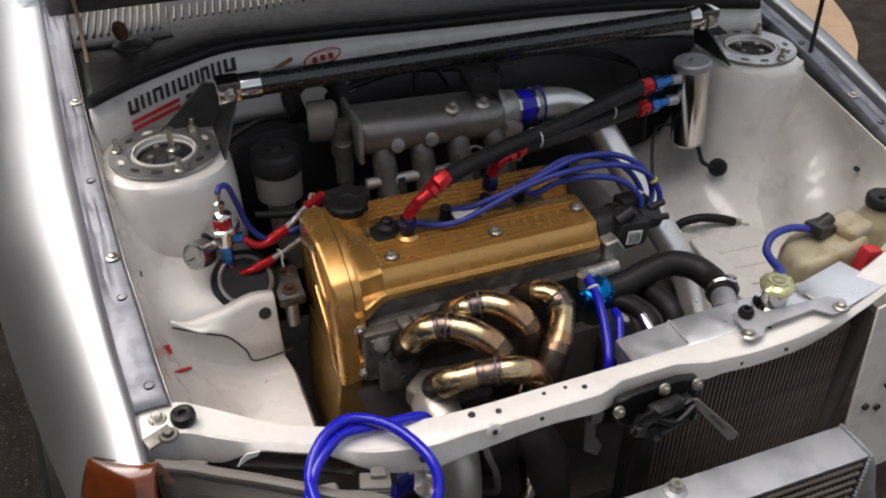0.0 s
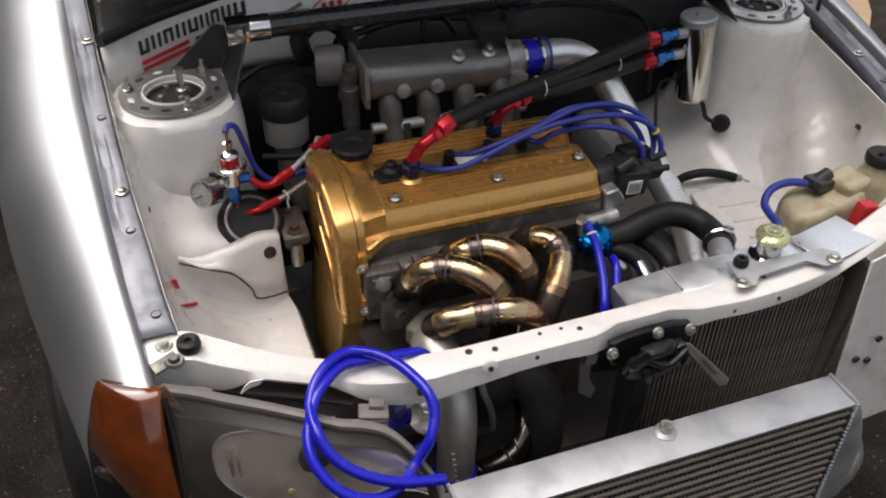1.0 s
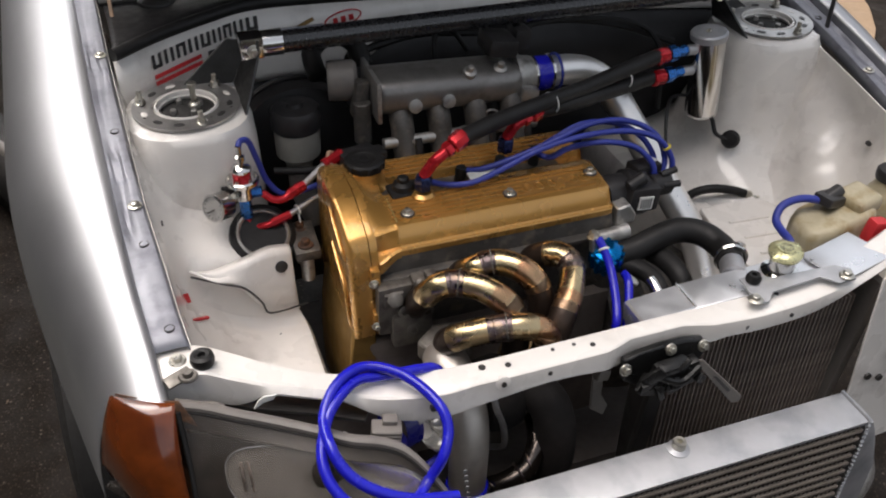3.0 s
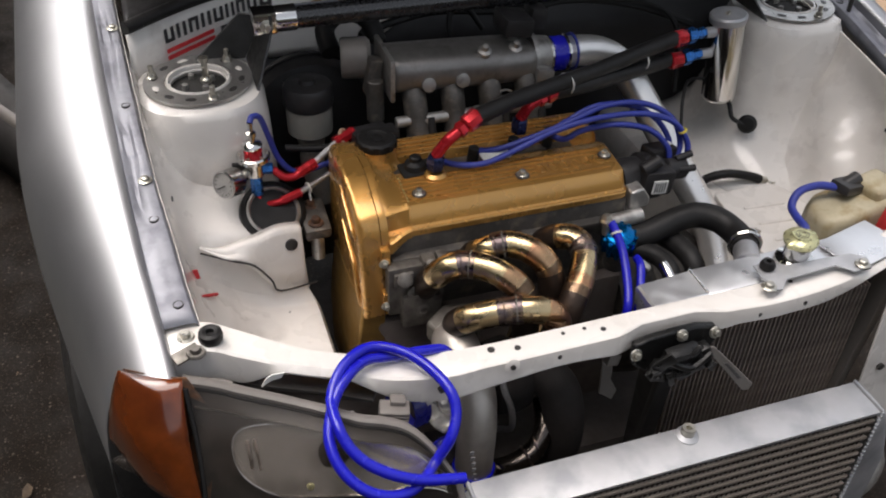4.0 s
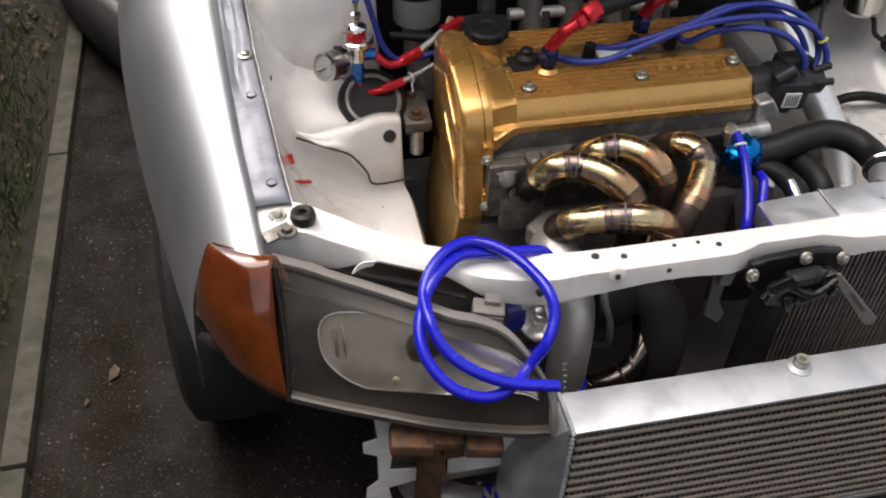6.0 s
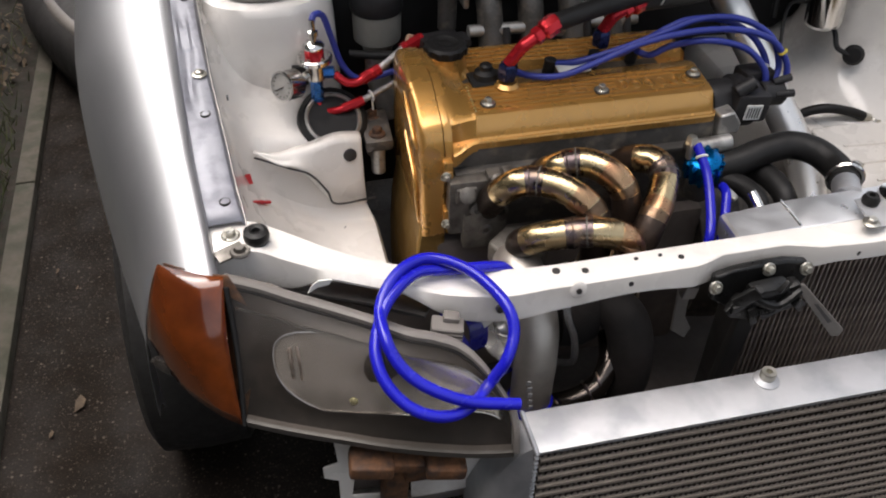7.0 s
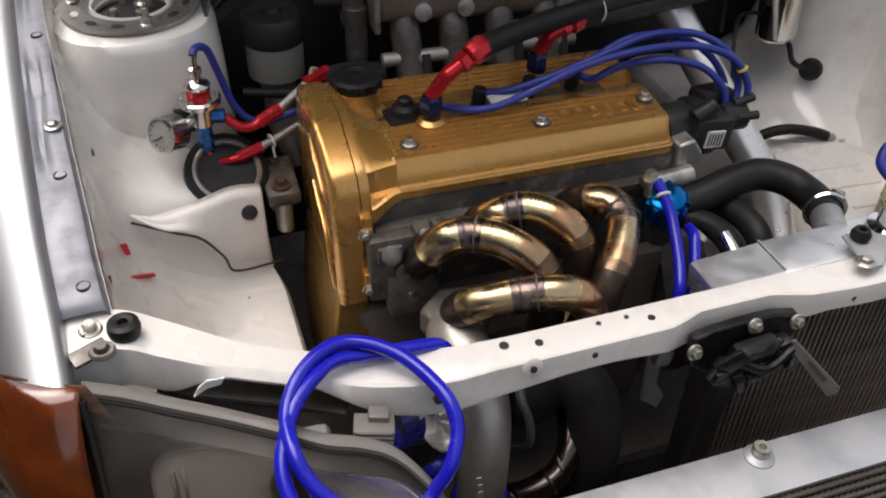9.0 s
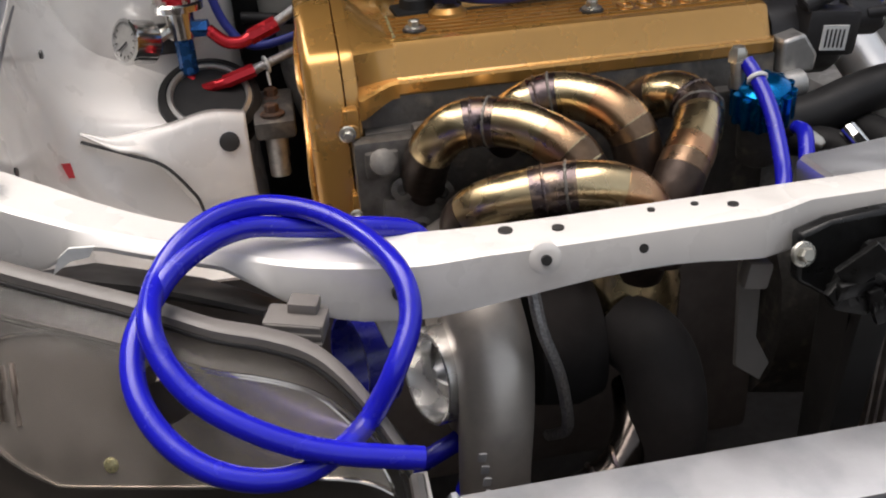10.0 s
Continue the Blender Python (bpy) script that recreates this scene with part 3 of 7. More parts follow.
def crossmember():
    """Slam panel: pressed white beam that bows up and back to both corners."""
    bm = B()
    rows = []
    pts = [(-0.582, 0.072, 0.844), (-0.573, 0.075, 0.846), (-0.535, 0.074, 0.846), (-0.50, 0.062, 0.836), (-0.45, 0.046, 0.822), (-0.38, 0.026, 0.809), (-0.30, 0.008, 0.801), (-0.22, 0.0, 0.799), (-0.10, 0.0, 0.799), (0.0, 0.0, 0.80), (0.10, 0.0, 0.801), (0.20, 0.0, 0.802), (0.28, 0.004, 0.804), (0.36, 0.014, 0.812), (0.43, 0.03, 0.824), (0.50, 0.05, 0.838), (0.56, 0.068, 0.848), (0.62, 0.075, 0.85)]
    for p in spline(pts, 5):
        x = p.x
        hgt = 0.012 + 0.038 * smoothstep(-0.42, -0.30, x) - 0.012 * smoothstep(-0.26, -0.12, x) + 0.006 * smoothstep(-0.10, -0.03, x)
        hgt -= 0.008 * smoothstep(0.1, 0.15, x)
        hgt -= 0.018 * smoothstep(0.26, 0.42, x)
        dip = 0.010 * smoothstep(-0.035, 0.0, x) * smoothstep(0.115, 0.085, x)
        hgt = max(0.010, hgt - 0.013) + 0.032 * smoothstep(-0.452, -0.51, x)
        w = 0.018 + 0.016 * smoothstep(-0.40, -0.52, x)
        y, z = p.y, p.z - 0.005
        fr = y - 0.019 - 0.006 * smoothstep(-0.21, -0.27, x) - 0.006 * smoothstep(0.1, 0.2, x) + dip * 1.2 + 0.009 * smoothstep(-0.33, -0.40, x)
        rows.append([(x, y + w, z - 0.03), (x, y + w, z - 0.004), (x, y + w - 0.004, z), (x, fr + 0.0015, z), (x, fr - 0.0015, z - 0.002), (x, fr - 0.006, z - hgt + 0.0035), (x, fr - 0.0055, z - hgt + 0.001), (x, fr - 0.003, z - hgt), (x, fr + 0.004, z - hgt - 0.001)])
    loft(bm, rows, closed=False)
    cm = part("crossmember", bm, WHITE, car, "white painted slam panel with punched holes", solid=0.002, angle=34)
    holes = [(-0.203, 0.003, 0.0048), (-0.17, -0.003, 0.0040), (-0.105, 0.004, 0.0026), (-0.075, 0.004, 0.0026), (-0.052, -0.004, 0.0038), (0.04, 0.0, 0.0036), (0.14, 0.003, 0.0044), (0.235, 0.004, 0.0036), (0.30, 0.01, 0.0038), (-0.29, 0.01, 0.003)]
    for x, y, r in holes:
        z = 0.7950 + 0.004 * smoothstep(0.1, 0.32, x)
        bm = B()
        lathe(bm, [(r, -0.004), (r, 0.0010)], (x, y, z), seg=14)
        part("punched_hole", bm, DARKGREY, cm)
    for x, z, r in ((-0.277, 0.781, 0.0055), (-0.165, 0.783, 0.0045), (-0.12, 0.785, 0.004), (0.17, 0.784, 0.004), (0.24, 0.787, 0.004)):
        bm = B()
        lathe(bm, [(r * 0.8, -0.004), (r * 0.8, 0.0014)], (x, (-0.0283 if x < -0.25 else -0.0225 if x < 0.1 else -0.0283), z - 0.002), (0, -1, 0.2), 12)
        part("punched_hole", bm, DARKGREY, cm)
    bm = B()
    lathe(bm, [(0.0115, -0.003), (0.0105, 0.0012), (0.008, 0.0024), (0.005, 0.0026)], (-0.184, -0.0222, 0.7855), (0, -1, 0.2), 20)
    part("pressed_boss", bm, WHITE, cm)
    bm = B()
    lathe(bm, [(0.0035, 0), (0.0035, 0.0036)], (-0.184, -0.0232, 0.7855), (0, -1, 0.2), 10)
    part("boss_hole", bm, DARKGREY, cm)
    # corner plate with bolt, small hinge bracket and rubber stop
    bm = B()
    hexbolt(bm, (-0.558, 0.083, 0.8425), r=0.0062, h=0.008)
    part("corner_bolt", bm, ZINC, cm, "plated bolt with pale washer")
    bm = B()
    box(bm, (-0.560, 0.056, 0.842), (0.032, 0.017, 0.004), (8, -4, 22), 0.0015)
    cyl(bm, (-0.549, 0.052, 0.842), (-0.549, 0.052, 0.852), 0.005)
    torus(bm, (-0.549, 0.052, 0.845), (0, 0, 1), 0.0085, 0.003, 16, 6)
    part("corner_bracket", bm, DIRTYCAST, cm, "dull grey plated bracket")
    for x in (-0.530, 0.59):
        bm = B()
        lathe(bm, [(0.011, -0.004), (0.0135, 0.0), (0.0145, 0.006), (0.0135, 0.012), (0.009, 0.014), (0.005, 0.013), (0.004, 0.008)], (x, 0.072, 0.842), seg=24)
        part("rubber_stop", bm, RUBBER, cm, "black rubber bonnet stop")


crossmember()


def lower_front():
    """Dark floor under the bay, headlight cradle panels and bumper stays."""
    bm = B()
    box(bm, (0.12, 0.50, 0.26), (0.88, 0.60, 0.02), bev=0)
    part("undertray", bm, VOID, car, "dark grimy underside")
    bm = B()
    box(bm, (-0.70, 0.66, 0.48), (0.02, 0.50, 0.45), bev=0.0)
    box(bm, (-0.63, 0.60, 0.70), (0.12, 0.62, 0.02), bev=0.0)
    part("wheel_arch_liner", bm, VOID, car)
    # white cradle behind the lamp
    bm = B()
    prism(bm, [(-0.545, 0.085, 0.745), (-0.30, 0.085, 0.74), (-0.30, 0.085, 0.73), (-0.30, 0.085, 0.60), (-0.40, 0.08, 0.63), (-0.53, 0.10, 0.68)], (0, 0.004, 0))
    part("lamp_panel", bm, VOID, car)
    bm = B()
    prism(bm, [(-0.30, 0.0, 0.765), (-0.275, 0.0, 0.768), (-0.268, 0.0, 0.735), (-0.285, 0.0, 0.72)], (0, 0.003, 0))
    part("lamp_panel", bm, WHITE, car, "white panel edge beside the lamp", bevel=0.0015)
    # bumper stay and the white lower panel
    bm = B()
    rows = []
    for x in (-0.392, -0.35, -0.31, -0.272):
        rows.append([(x, -0.050, 0.655), (x, -0.080, 0.650), (x, -0.0885, 0.640), (x, -0.090, 0.56), (x, -0.092, 0.545), (x, -0.086, 0.538), (x, -0.070, 0.525), (x, -0.060, 0.48)])
    loft(bm, rows, closed=False)
    part("bumper_panel", bm, WHITE, car, "white painted lower front panel", solid=0.002)
    bm = B()
    prism(bm, [(-0.478, -0.065, 0.66), (-0.455, -0.065, 0.66), (-0.452, -0.065, 0.60), (-0.46, -0.065, 0.53), (-0.415, -0.065, 0.52), (-0.415, -0.065, 0.50), (-0.462, -0.065, 0.49), (-0.455, -0.065, 0.44), (-0.468, -0.065, 0.43), (-0.478, -0.065, 0.47), (-0.492, -0.065, 0.475), (-0.49, -0.065, 0.495), (-0.475, -0.065, 0.51), (-0.475, -0.065, 0.565), (-0.492, -0.065, 0.575), (-0.492, -0.065, 0.595), (-0.474, -0.065, 0.60)], (0, 0.003, 0))
    part("bumper_panel", bm, WHITE, car, "white painted lower front panel", bevel=0.001)
    bm = B()
    box(bm, (-0.440, -0.108, 0.652), (0.050, 0.036, 0.020), (0, 8, -6), 0.005)
    part("bumper_stay", bm, RUST, car, "rusty brown bumper stay", bevel=0.001)
    bm = B()
    box(bm, (-0.358, -0.118, 0.640), (0.046, 0.036, 0.020), (0, 8, -6), 0.005)
    part("bumper_stay", bm, RUST, car, "rusty brown bumper stay", bevel=0.001)
    bm = B()
    box(bm, (-0.40, -0.104, 0.644), (0.04, 0.034, 0.016), (0, 8, -6), 0.003)
    part("bumper_stay", bm, RUST, car, "rusty brown bumper stay", bevel=0.001)
    bm = B()
    box(bm, (-0.41, -0.075, 0.54), (0.03, 0.03, 0.17), (0, 3, 0), 0.004)
    part("bumper_stay", bm, RUST, car, "dark rusty stay", bevel=0.001)
    bm = B()
    box(bm, (-0.385, -0.085, 0.60), (0.03, 0.03, 0.03), (0, 3, 0), 0.004)
    part("bumper_stay", bm, RUST, car, "dark rusty stay", bevel=0.001)
    bm = B()
    box(bm, (-0.445, -0.02, 0.56), (0.05, 0.06, 0.09), bev=0.004)
    part("stay_box", bm, VOID, car)
    # far side: white radiator-side panel with slots
    bm = B()
    prism(bm, [(0.40, -0.02, 0.80), (0.62, 0.0, 0.84), (0.62, -0.03, 0.45), (0.40, -0.045, 0.45)], (0, 0.004, 0))
    pn = part("side_panel", bm, WHITE, car, "white panel beside the radiator", bevel=0.002)
    for p in ((0.43, 0.61), (0.455, 0.60), (0.46, 0.645), (0.432, 0.53), (0.445, 0.52)):
        bm = B()
        lathe(bm, [(0.006, -0.002), (0.006, 0.002)], (p[0], -0.034, p[1]), (0, -1, 0), 12)
        part("slot", bm, DARKGREY, pn)


lower_front()


def scuttle():
    """Firewall, rubber seal, cowl and screen edge."""
    bm = B()
    top = [(-0.57, 0.60, 0.995), (-0.5, 0.65, 0.997), (-0.42, 0.69, 1.0), (-0.34, 0.715, 1.003), (-0.20, 0.72, 0.998), (0.0, 0.715, 0.99), (0.26, 0.70, 0.985), (0.45, 0.67, 0.982), (0.62, 0.60, 0.985)]
    line = spline(top, 5)
    # White stops higher towards the far side; black below stands in for shade.
    def depth(x):
        return 0.05 + 0.075 * smoothstep(-0.06, -0.2, x)
    rows = [[p + Vector((0, -0.004, -0.004)), p + Vector((0, -0.012, -0.4 * depth(p.x))), p + Vector((0, -0.02, -0.88 * depth(p.x))), p + Vector((0, -0.02, -depth(p.x)))] for p in line]
    loft(bm, rows, closed=False)
    fw = part("bulkhead", bm, WHITE, car, "white upper bulkhead with stickers", solid=0.002, angle=60)
    bm = B()
    rows = [[p + Vector((0, -0.012, 0.02 - depth(p.x))), p + Vector((0, -0.03, -0.08 - depth(p.x))), p + Vector((0, -0.05, -0.55))] for p in line]
    loft(bm, rows, closed=False)
    part("bulkhead_lower", bm, BLACK, car, "lower bulkhead, its black partly standing in for deep shade", solid=0.003)
    bm = B()
    tube(bm, [Vector(p) + Vector((0, 0.002, 0.004)) for p in top], 0.0105, 10)
    part("bonnet_seal", bm, RUBBER, car, "black rubber bonnet seal")
    bm = B()
    rows = [[p + Vector((0, 0.006, -0.004)), p + Vector((0, 0.05, 0.002)), p + Vector((0, 0.12, 0.0)), Vector((p.x * 1.02, max(p.y + 0.15, 0.97), 1.005)), Vector((p.x * 1.02, max(p.y + 0.16, 0.985), 1.02))] for p in line]
    loft(bm, rows, closed=False)
    cw = part("cowl", bm, BLACK, car, "black plastic cowl panel", solid=0.003)
    bm = B()
    box(bm, (0, 0, 0), (0.003, 0.05, 0.006), bev=0.0008)
    slat = finish("cowl_slat", bm, GREYPLASTIC)
    for k in range(58):
        o = slat if k == 0 else slat.copy()
        if k:
            scene.collection.objects.link(o)
        o.parent = cw
        o.location = (-0.46 + 0.0135 * k, 0.895 - 0.0002 * k, 1.006 + 0.0003 * k)
        o.rotation_euler = (0.1, 0, -0.15)
    bm = B()
    box(bm, (-0.50, 0.87, 1.006), (0.16, 0.14, 0.008), (4, 0, 0), 0.003)
    cc = part("cowl_corner", bm, DARKGREY, car, "grey ribbed cowl corner panel")
    for k in range(12):
        bm = B()
        box(bm, (-0.565 + 0.012 * k, 0.88, 1.012), (0.004, 0.10, 0.006), (4, 0, -6), 0.001)
        part("rib", bm, GREYPLASTIC, cc)
    bm = B()
    lathe(bm, [(0.035, 0), (0.033, 0.008), (0.02, 0.014), (0.0, 0.015)], (-0.487, 0.80, 0.995), seg=20)
    part("wiper_motor_cover", bm, DARKGREY, car)
    bm = B()
    lathe(bm, [(0.011, 0), (0.012, 0.02), (0.008, 0.028), (0, 0.03)], (-0.50, 0.80, 1.015), (-0.2, -0.4, 1), 12)
    part("wiper_spindle", bm, RUST, car, "rusty wiper spindle")
    bm = B()
    prism(bm, [(-0.66, 1.0, 1.02), (0.72, 1.0, 1.02), (0.62, 1.55, 1.44), (-0.56, 1.55, 1.44)], (0, 0.003, 0.004))
    part("windscreen", bm, GLASS, car, "raked glass windscreen")
    bm = B()
    box(bm, (MID, 0.992, 1.018), (1.3, 0.02, 0.012), bev=0.003)
    part("windscreen_trim", bm, RUBBER, car)
    bm = B()
    box(bm, (MID, 1.35, 0.80), (1.2, 0.6, 0.3), bev=0.02)
    part("dashboard", bm, VOID, car)
    # hinge
    for sx in (-0.565, 0.625):
        bm = B()
        prism(bm, [(sx, 0.74, 0.985), (sx, 0.78, 0.985), (sx, 0.86, 1.06), (sx, 0.83, 1.12), (sx, 0.80, 1.12), (sx, 0.815, 1.05)], (0.006, 0, 0))
        box(bm, (sx + 0.012, 0.745, 0.98), (0.03, 0.06, 0.006), bev=0.002)
        part("bonnet_hinge", bm, TAN, car, "bare tan bonnet hinge", bevel=0.001)
    # raised bonnet on its stay; the bonnet is unseen, black to cut bounced light
    bm = B()
    rows = []
    for k in range(9):
        x = MID - 0.64 + 1.28 * k / 8
        c = 0.03 * (1 - ((x - MID) / 0.64) ** 2)
        rows.append([(x, 0.86 - 0.58 * t + 0.5 * c * math.sin(math.pi * t), 1.05 + 0.74 * t + c * math.sin(math.pi * t)) for t in (0, 0.1, 0.3, 0.5, 0.7, 0.9, 1)])
    loft(bm, rows, closed=False)
    part("bonnet", bm, BLACK, car, "raised bonnet, unseen, coloured black to cut bounced light", solid=0.02, angle=60)
    bm = B()
    tube(bm, [(0.642, 0.47, 0.935), (0.638, 0.47, 1.3), (0.60, 0.40, 1.62)], 0.004, 8)
    part("bonnet_stay", bm, DARKGREY, car, "thin dark bonnet stay rod")
    # sides and doors
    for sx in (-1, 1):
        bm = B()
        x0 = MID + sx * 0.80
        rows = [[(x0 - sx * 0.09, y, 1.05), (x0 - sx * 0.03, y, 0.95), (x0, y, 0.75), (x0, y, 0.45), (x0 - sx * 0.03, y, 0.28)] for y in (1.325, 1.8, 2.4)]
        loft(bm, rows, closed=False)
        part("door", bm, SILVER, car, "silver front door", solid=0.003, angle=60)
    # stickers: plain shapes only
    st = thing("sticker", "white, black and red brand sticker on the bulkhead", "sticker", (-0.42, 0.68, 0.96))
    def on(u, v, off=0.0015):
        """A point of the upper bulkhead: u along its edge 0..1 of the near third, v metres down."""
        p = line[int(u)] + (line[int(u) + 1] - line[int(u)]) * (u - int(u))
        return p + Vector((0.4 * off, -0.012 * v / 0.05 - 0.005 - off, -v))
    def patch(bm, u0, u1, v0, v1, slope):
        a = [on(u0, v0 + slope * 0), on(u1, v0 - slope), on(u1, v1 - slope), on(u0, v1)]
        prism(bm, a, (0.0003, -0.0008, 0))
    k = 0
    for i in range(9):
        u0 = 4.0 + i * 1.27
        bm = B()
        v0 = 0.018 - 0.0008 * i
        patch(bm, u0, u0 + 0.30, v0, v0 + 0.021, 0.0)
        patch(bm, u0 + 0.66, u0 + 0.96, v0, v0 + 0.021, 0.0)
        if i % 2 == 0:
            patch(bm, u0, u0 + 0.96, v0 + (0.0 if i % 4 else 0.016), v0 + (0.005 if i % 4 else 0.021), 0.0)
        part("printed_bar", bm, PRINTBLACK, st, "black printed bar")
    for v in (0.052, 0.062):
        bm = B()
        patch(bm, 4.0, 8.9, v - 0.004, v + 0.002, 0.004)
        part("printed_bar", bm, PRINTRED, st, "red printed bar")
    for i in range(5):
        bm = B()
        patch(bm, 9.6 + i * 0.95, 10.3 + i * 0.95, 0.044 - 0.001 * i, 0.062 - 0.001 * i, 0.0)
        part("printed_bar", bm, PRINTBLACK, st, "black printed bar")
    st2 = thing("sticker", "small red oval and gold sticker on the bulkhead", "sticker", (-0.22, 0.7, 0.96))
    bm = B()
    pts = []
    for j in range(24):
        a = 2 * math.pi * j / 24
        pts.append(Vector((-0.19 + 0.032 * math.cos(a), 0.7085 + 0.003 * math.sin(a) * 0.3, 0.968 + 0.013 * math.sin(a) + 0.006 * math.cos(a))))
    tube(bm, [p + Vector((0, -0.0025, 0)) for p in pts], 0.0013, 6, smooth=False, closed=True)
    part("printed_ring", bm, PRINTRED, st2, "red printed oval")
    bm = B()
    for k in range(3):
        box(bm, (-0.19 + 0.014 * (k - 1), 0.704, 0.968 + 0.002 * (k - 1)), (0.008, 0.002, 0.010), (0, -8, 0), 0)
    part("printed_bar", bm, PRINTRED, st2)
    bm = B()
    box(bm, (-0.265, 0.703, 0.965), (0.05, 0.002, 0.006), (0, -25, 0), 0)
    box(bm, (-0.26, 0.703, 0.955), (0.03, 0.002, 0.004), (0, -20, 0), 0)
    part("printed_bar", bm, PRINTGOLD, st2, "gold printed bar")


scuttle()


def wheel():
    w = thing("wheel", "black tyre inside the front wheel arch", "wheel", (-0.70, 0.60, 0.29))
    bm = B()
    lathe(bm, [(0.18, -0.085), (0.22, -0.09), (0.265, -0.088), (0.285, -0.075), (0.29, 0), (0.285, 0.075), (0.265, 0.088), (0.22, 0.09), (0.18, 0.085)], (-0.68, 0.60, 0.29), (1, 0, 0), 48)
    part("tyre", bm, TYRE, w)
    bm = B()
    lathe(bm, [(0.18, -0.08), (0.16, -0.06), (0.06, -0.05), (0.0, -0.05)], (-0.68, 0.60, 0.29), (1, 0, 0), 32)
    part("rim", bm, LEDGE, w)


wheel()


# ---- lamps at the front corner ----
def grid_patch(bm, top, bot, n, m, bulge, closed_under=0.0):
    """A curved sheet between two lines, pushed out along bulge in the middle."""
    def at(line, u):
        f = u * (len(line) - 1)
        i = min(int(f), len(line) - 2)
        return line[i].lerp(line[i + 1], f - i)
    top, bot, bulge = spline(top, 6), spline(bot, 6), Vector(bulge)
    rows = []
    for i in range(n + 1):
        u = i / n
        a, b = at(top, u), at(bot, u)
        rows.append([a.lerp(b, j / m) + bulge * (math.sin(math.pi * (j / m) ** 0.8) * (0.35 + 0.65 * math.sin(math.pi * u))) for j in range(m + 1)])
    return loft(bm, rows, closed=False)


def headlamp():
    h = thing("headlamp", "aged clear headlamp with grey rim and wide reflector", "headlamp", (-0.43, -0.05, 0.67))
    crest = [(-0.568, 0.033, 0.835), (-0.535, 0.026, 0.824), (-0.503, 0.015, 0.813), (-0.464, 0.000, 0.803), (-0.420, -0.024, 0.797), (-0.385, -0.042, 0.789), (-0.356, -0.049, 0.782), (-0.330, -0.060, 0.773), (-0.308, -0.082, 0.756), (-0.286, -0.106, 0.722)]
    top = [Vector(p) + Vector((-0.002, -0.014, -0.005)) for p in crest]
    bot = [Vector(p) for p in ((-0.567, -0.064, 0.703), (-0.535, -0.077, 0.699), (-0.50, -0.09, 0.695), (-0.46, -0.104, 0.691), (-0.427, -0.116, 0.688), (-0.39, -0.127, 0.685), (-0.36, -0.134, 0.682), (-0.33, -0.140, 0.679), (-0.305, -0.143, 0.677), (-0.288, -0.144, 0.675))]
    tl, bl = spline(top, 6), spline(bot, 6)
    def inside(u, v, deep):
        """A point behind the lens: u along it, v down it (0..1), deep metres inward."""
        f = min(max(u, 0), 1) * (len(tl) - 1)
        i = min(int(f), len(tl) - 2)
        a, b = tl[i].lerp(tl[i + 1], f - i), bl[i].lerp(bl[i + 1], f - i)
        out = Vector((0, -0.018, 0.014)) * (math.sin(math.pi * v ** 0.8) * (0.35 + 0.65 * math.sin(math.pi * u)))
        return a.lerp(b, v) + out + deep * Vector((0.05, 0.94, -0.28))
    bm = B()
    loft(bm, [[inside(i / 26, j / 14, 0) for j in range(15)] for i in range(27)], closed=False)
    lens = part("lens", bm, LENS, h, "slightly hazed clear lens", angle=60)
    lens.visible_shadow = False
    # closed back of the lamp
    bm = B()
    loft(bm, [[inside(i / 16, 0.0, 0.012), inside(i / 16, 0.1, 0.05), inside(i / 16, 0.4, 0.10), inside(i / 16, 0.75, 0.10), inside(i / 16, 1.0, 0.03), inside(i / 16, 1.0, 0.002)] for i in range(17)], closed=False)
    part("housing", bm, mat("lamp_grey", (0.024, 0.021, 0.019), 0.6, 0, 0.25, 9, sheen_level=0.15), h, "dark grey lamp bowl housing", solid=0.003)
    # rounded grey rim with the dark sealing groove under it
    bm = B()
    rows = [[p + Vector((-0.001, -0.013, -0.006)), p + Vector((-0.001, -0.0125, -0.001)), p + Vector((0, -0.010, 0.0005)), p + Vector((0, -0.002, 0.001)), p + Vector((0.001, 0.0, -0.001)), p + Vector((0.001, 0.0, -0.012))] for p in spline(crest, 5)]
    loft(bm, rows)
    part("rim", bm, GREYPLASTIC, h, "grey plastic upper rim", angle=50)
    bm = B()
    tube(bm, [inside(k / 40, 0.010, -0.0005) for k in range(41)], 0.0011, 6, smooth=False)
    part("lens_seal", bm, RUBBER, h, "dark lens sealing line")
    bm = B()
    rows = [[p + Vector((0, -0.003, 0.003)), p + Vector((0, 0.008, 0.004)), p + Vector((0, 0.010, -0.007)), p + Vector((0, -0.002, -0.006))] for p in spline(bot, 3)]
    loft(bm, rows)
    part("rim", bm, mat("hazed_lamp_edge", (0.075, 0.068, 0.06), 0.4, 0, 0.2, 20, 0.05, 200), h, "dull hazed lower rim")
    bm = B()
    tube(bm, [inside(1, v, 0.0) + Vector((0.003, 0, 0)) for v in (0, 0.25, 0.5, 0.75, 1)], 0.0045, 8)
    part("rim", bm, GREYPLASTIC, h, "grey end rim")
    # bright moulded lips under the upper edge
    for v, e in ((0.17, 0.007), (0.195, 0.011)):
        bm = B()
        tube(bm, [inside(k / 30, v, e) for k in range(1, 30)], 0.0011, 6, smooth=False)
        part("reflector_edge", bm, CHROME, h, "bright reflector edge")
    # bezel round the wide reflector
    def oval(k, n=48):
        a = 2 * math.pi * k / n
        c, q = math.cos(a), math.sin(a)
        r = (abs(c) ** 2.6 + abs(q) ** 2.6) ** (-1 / 2.6)
        u = 0.53 + 0.40 * r * c
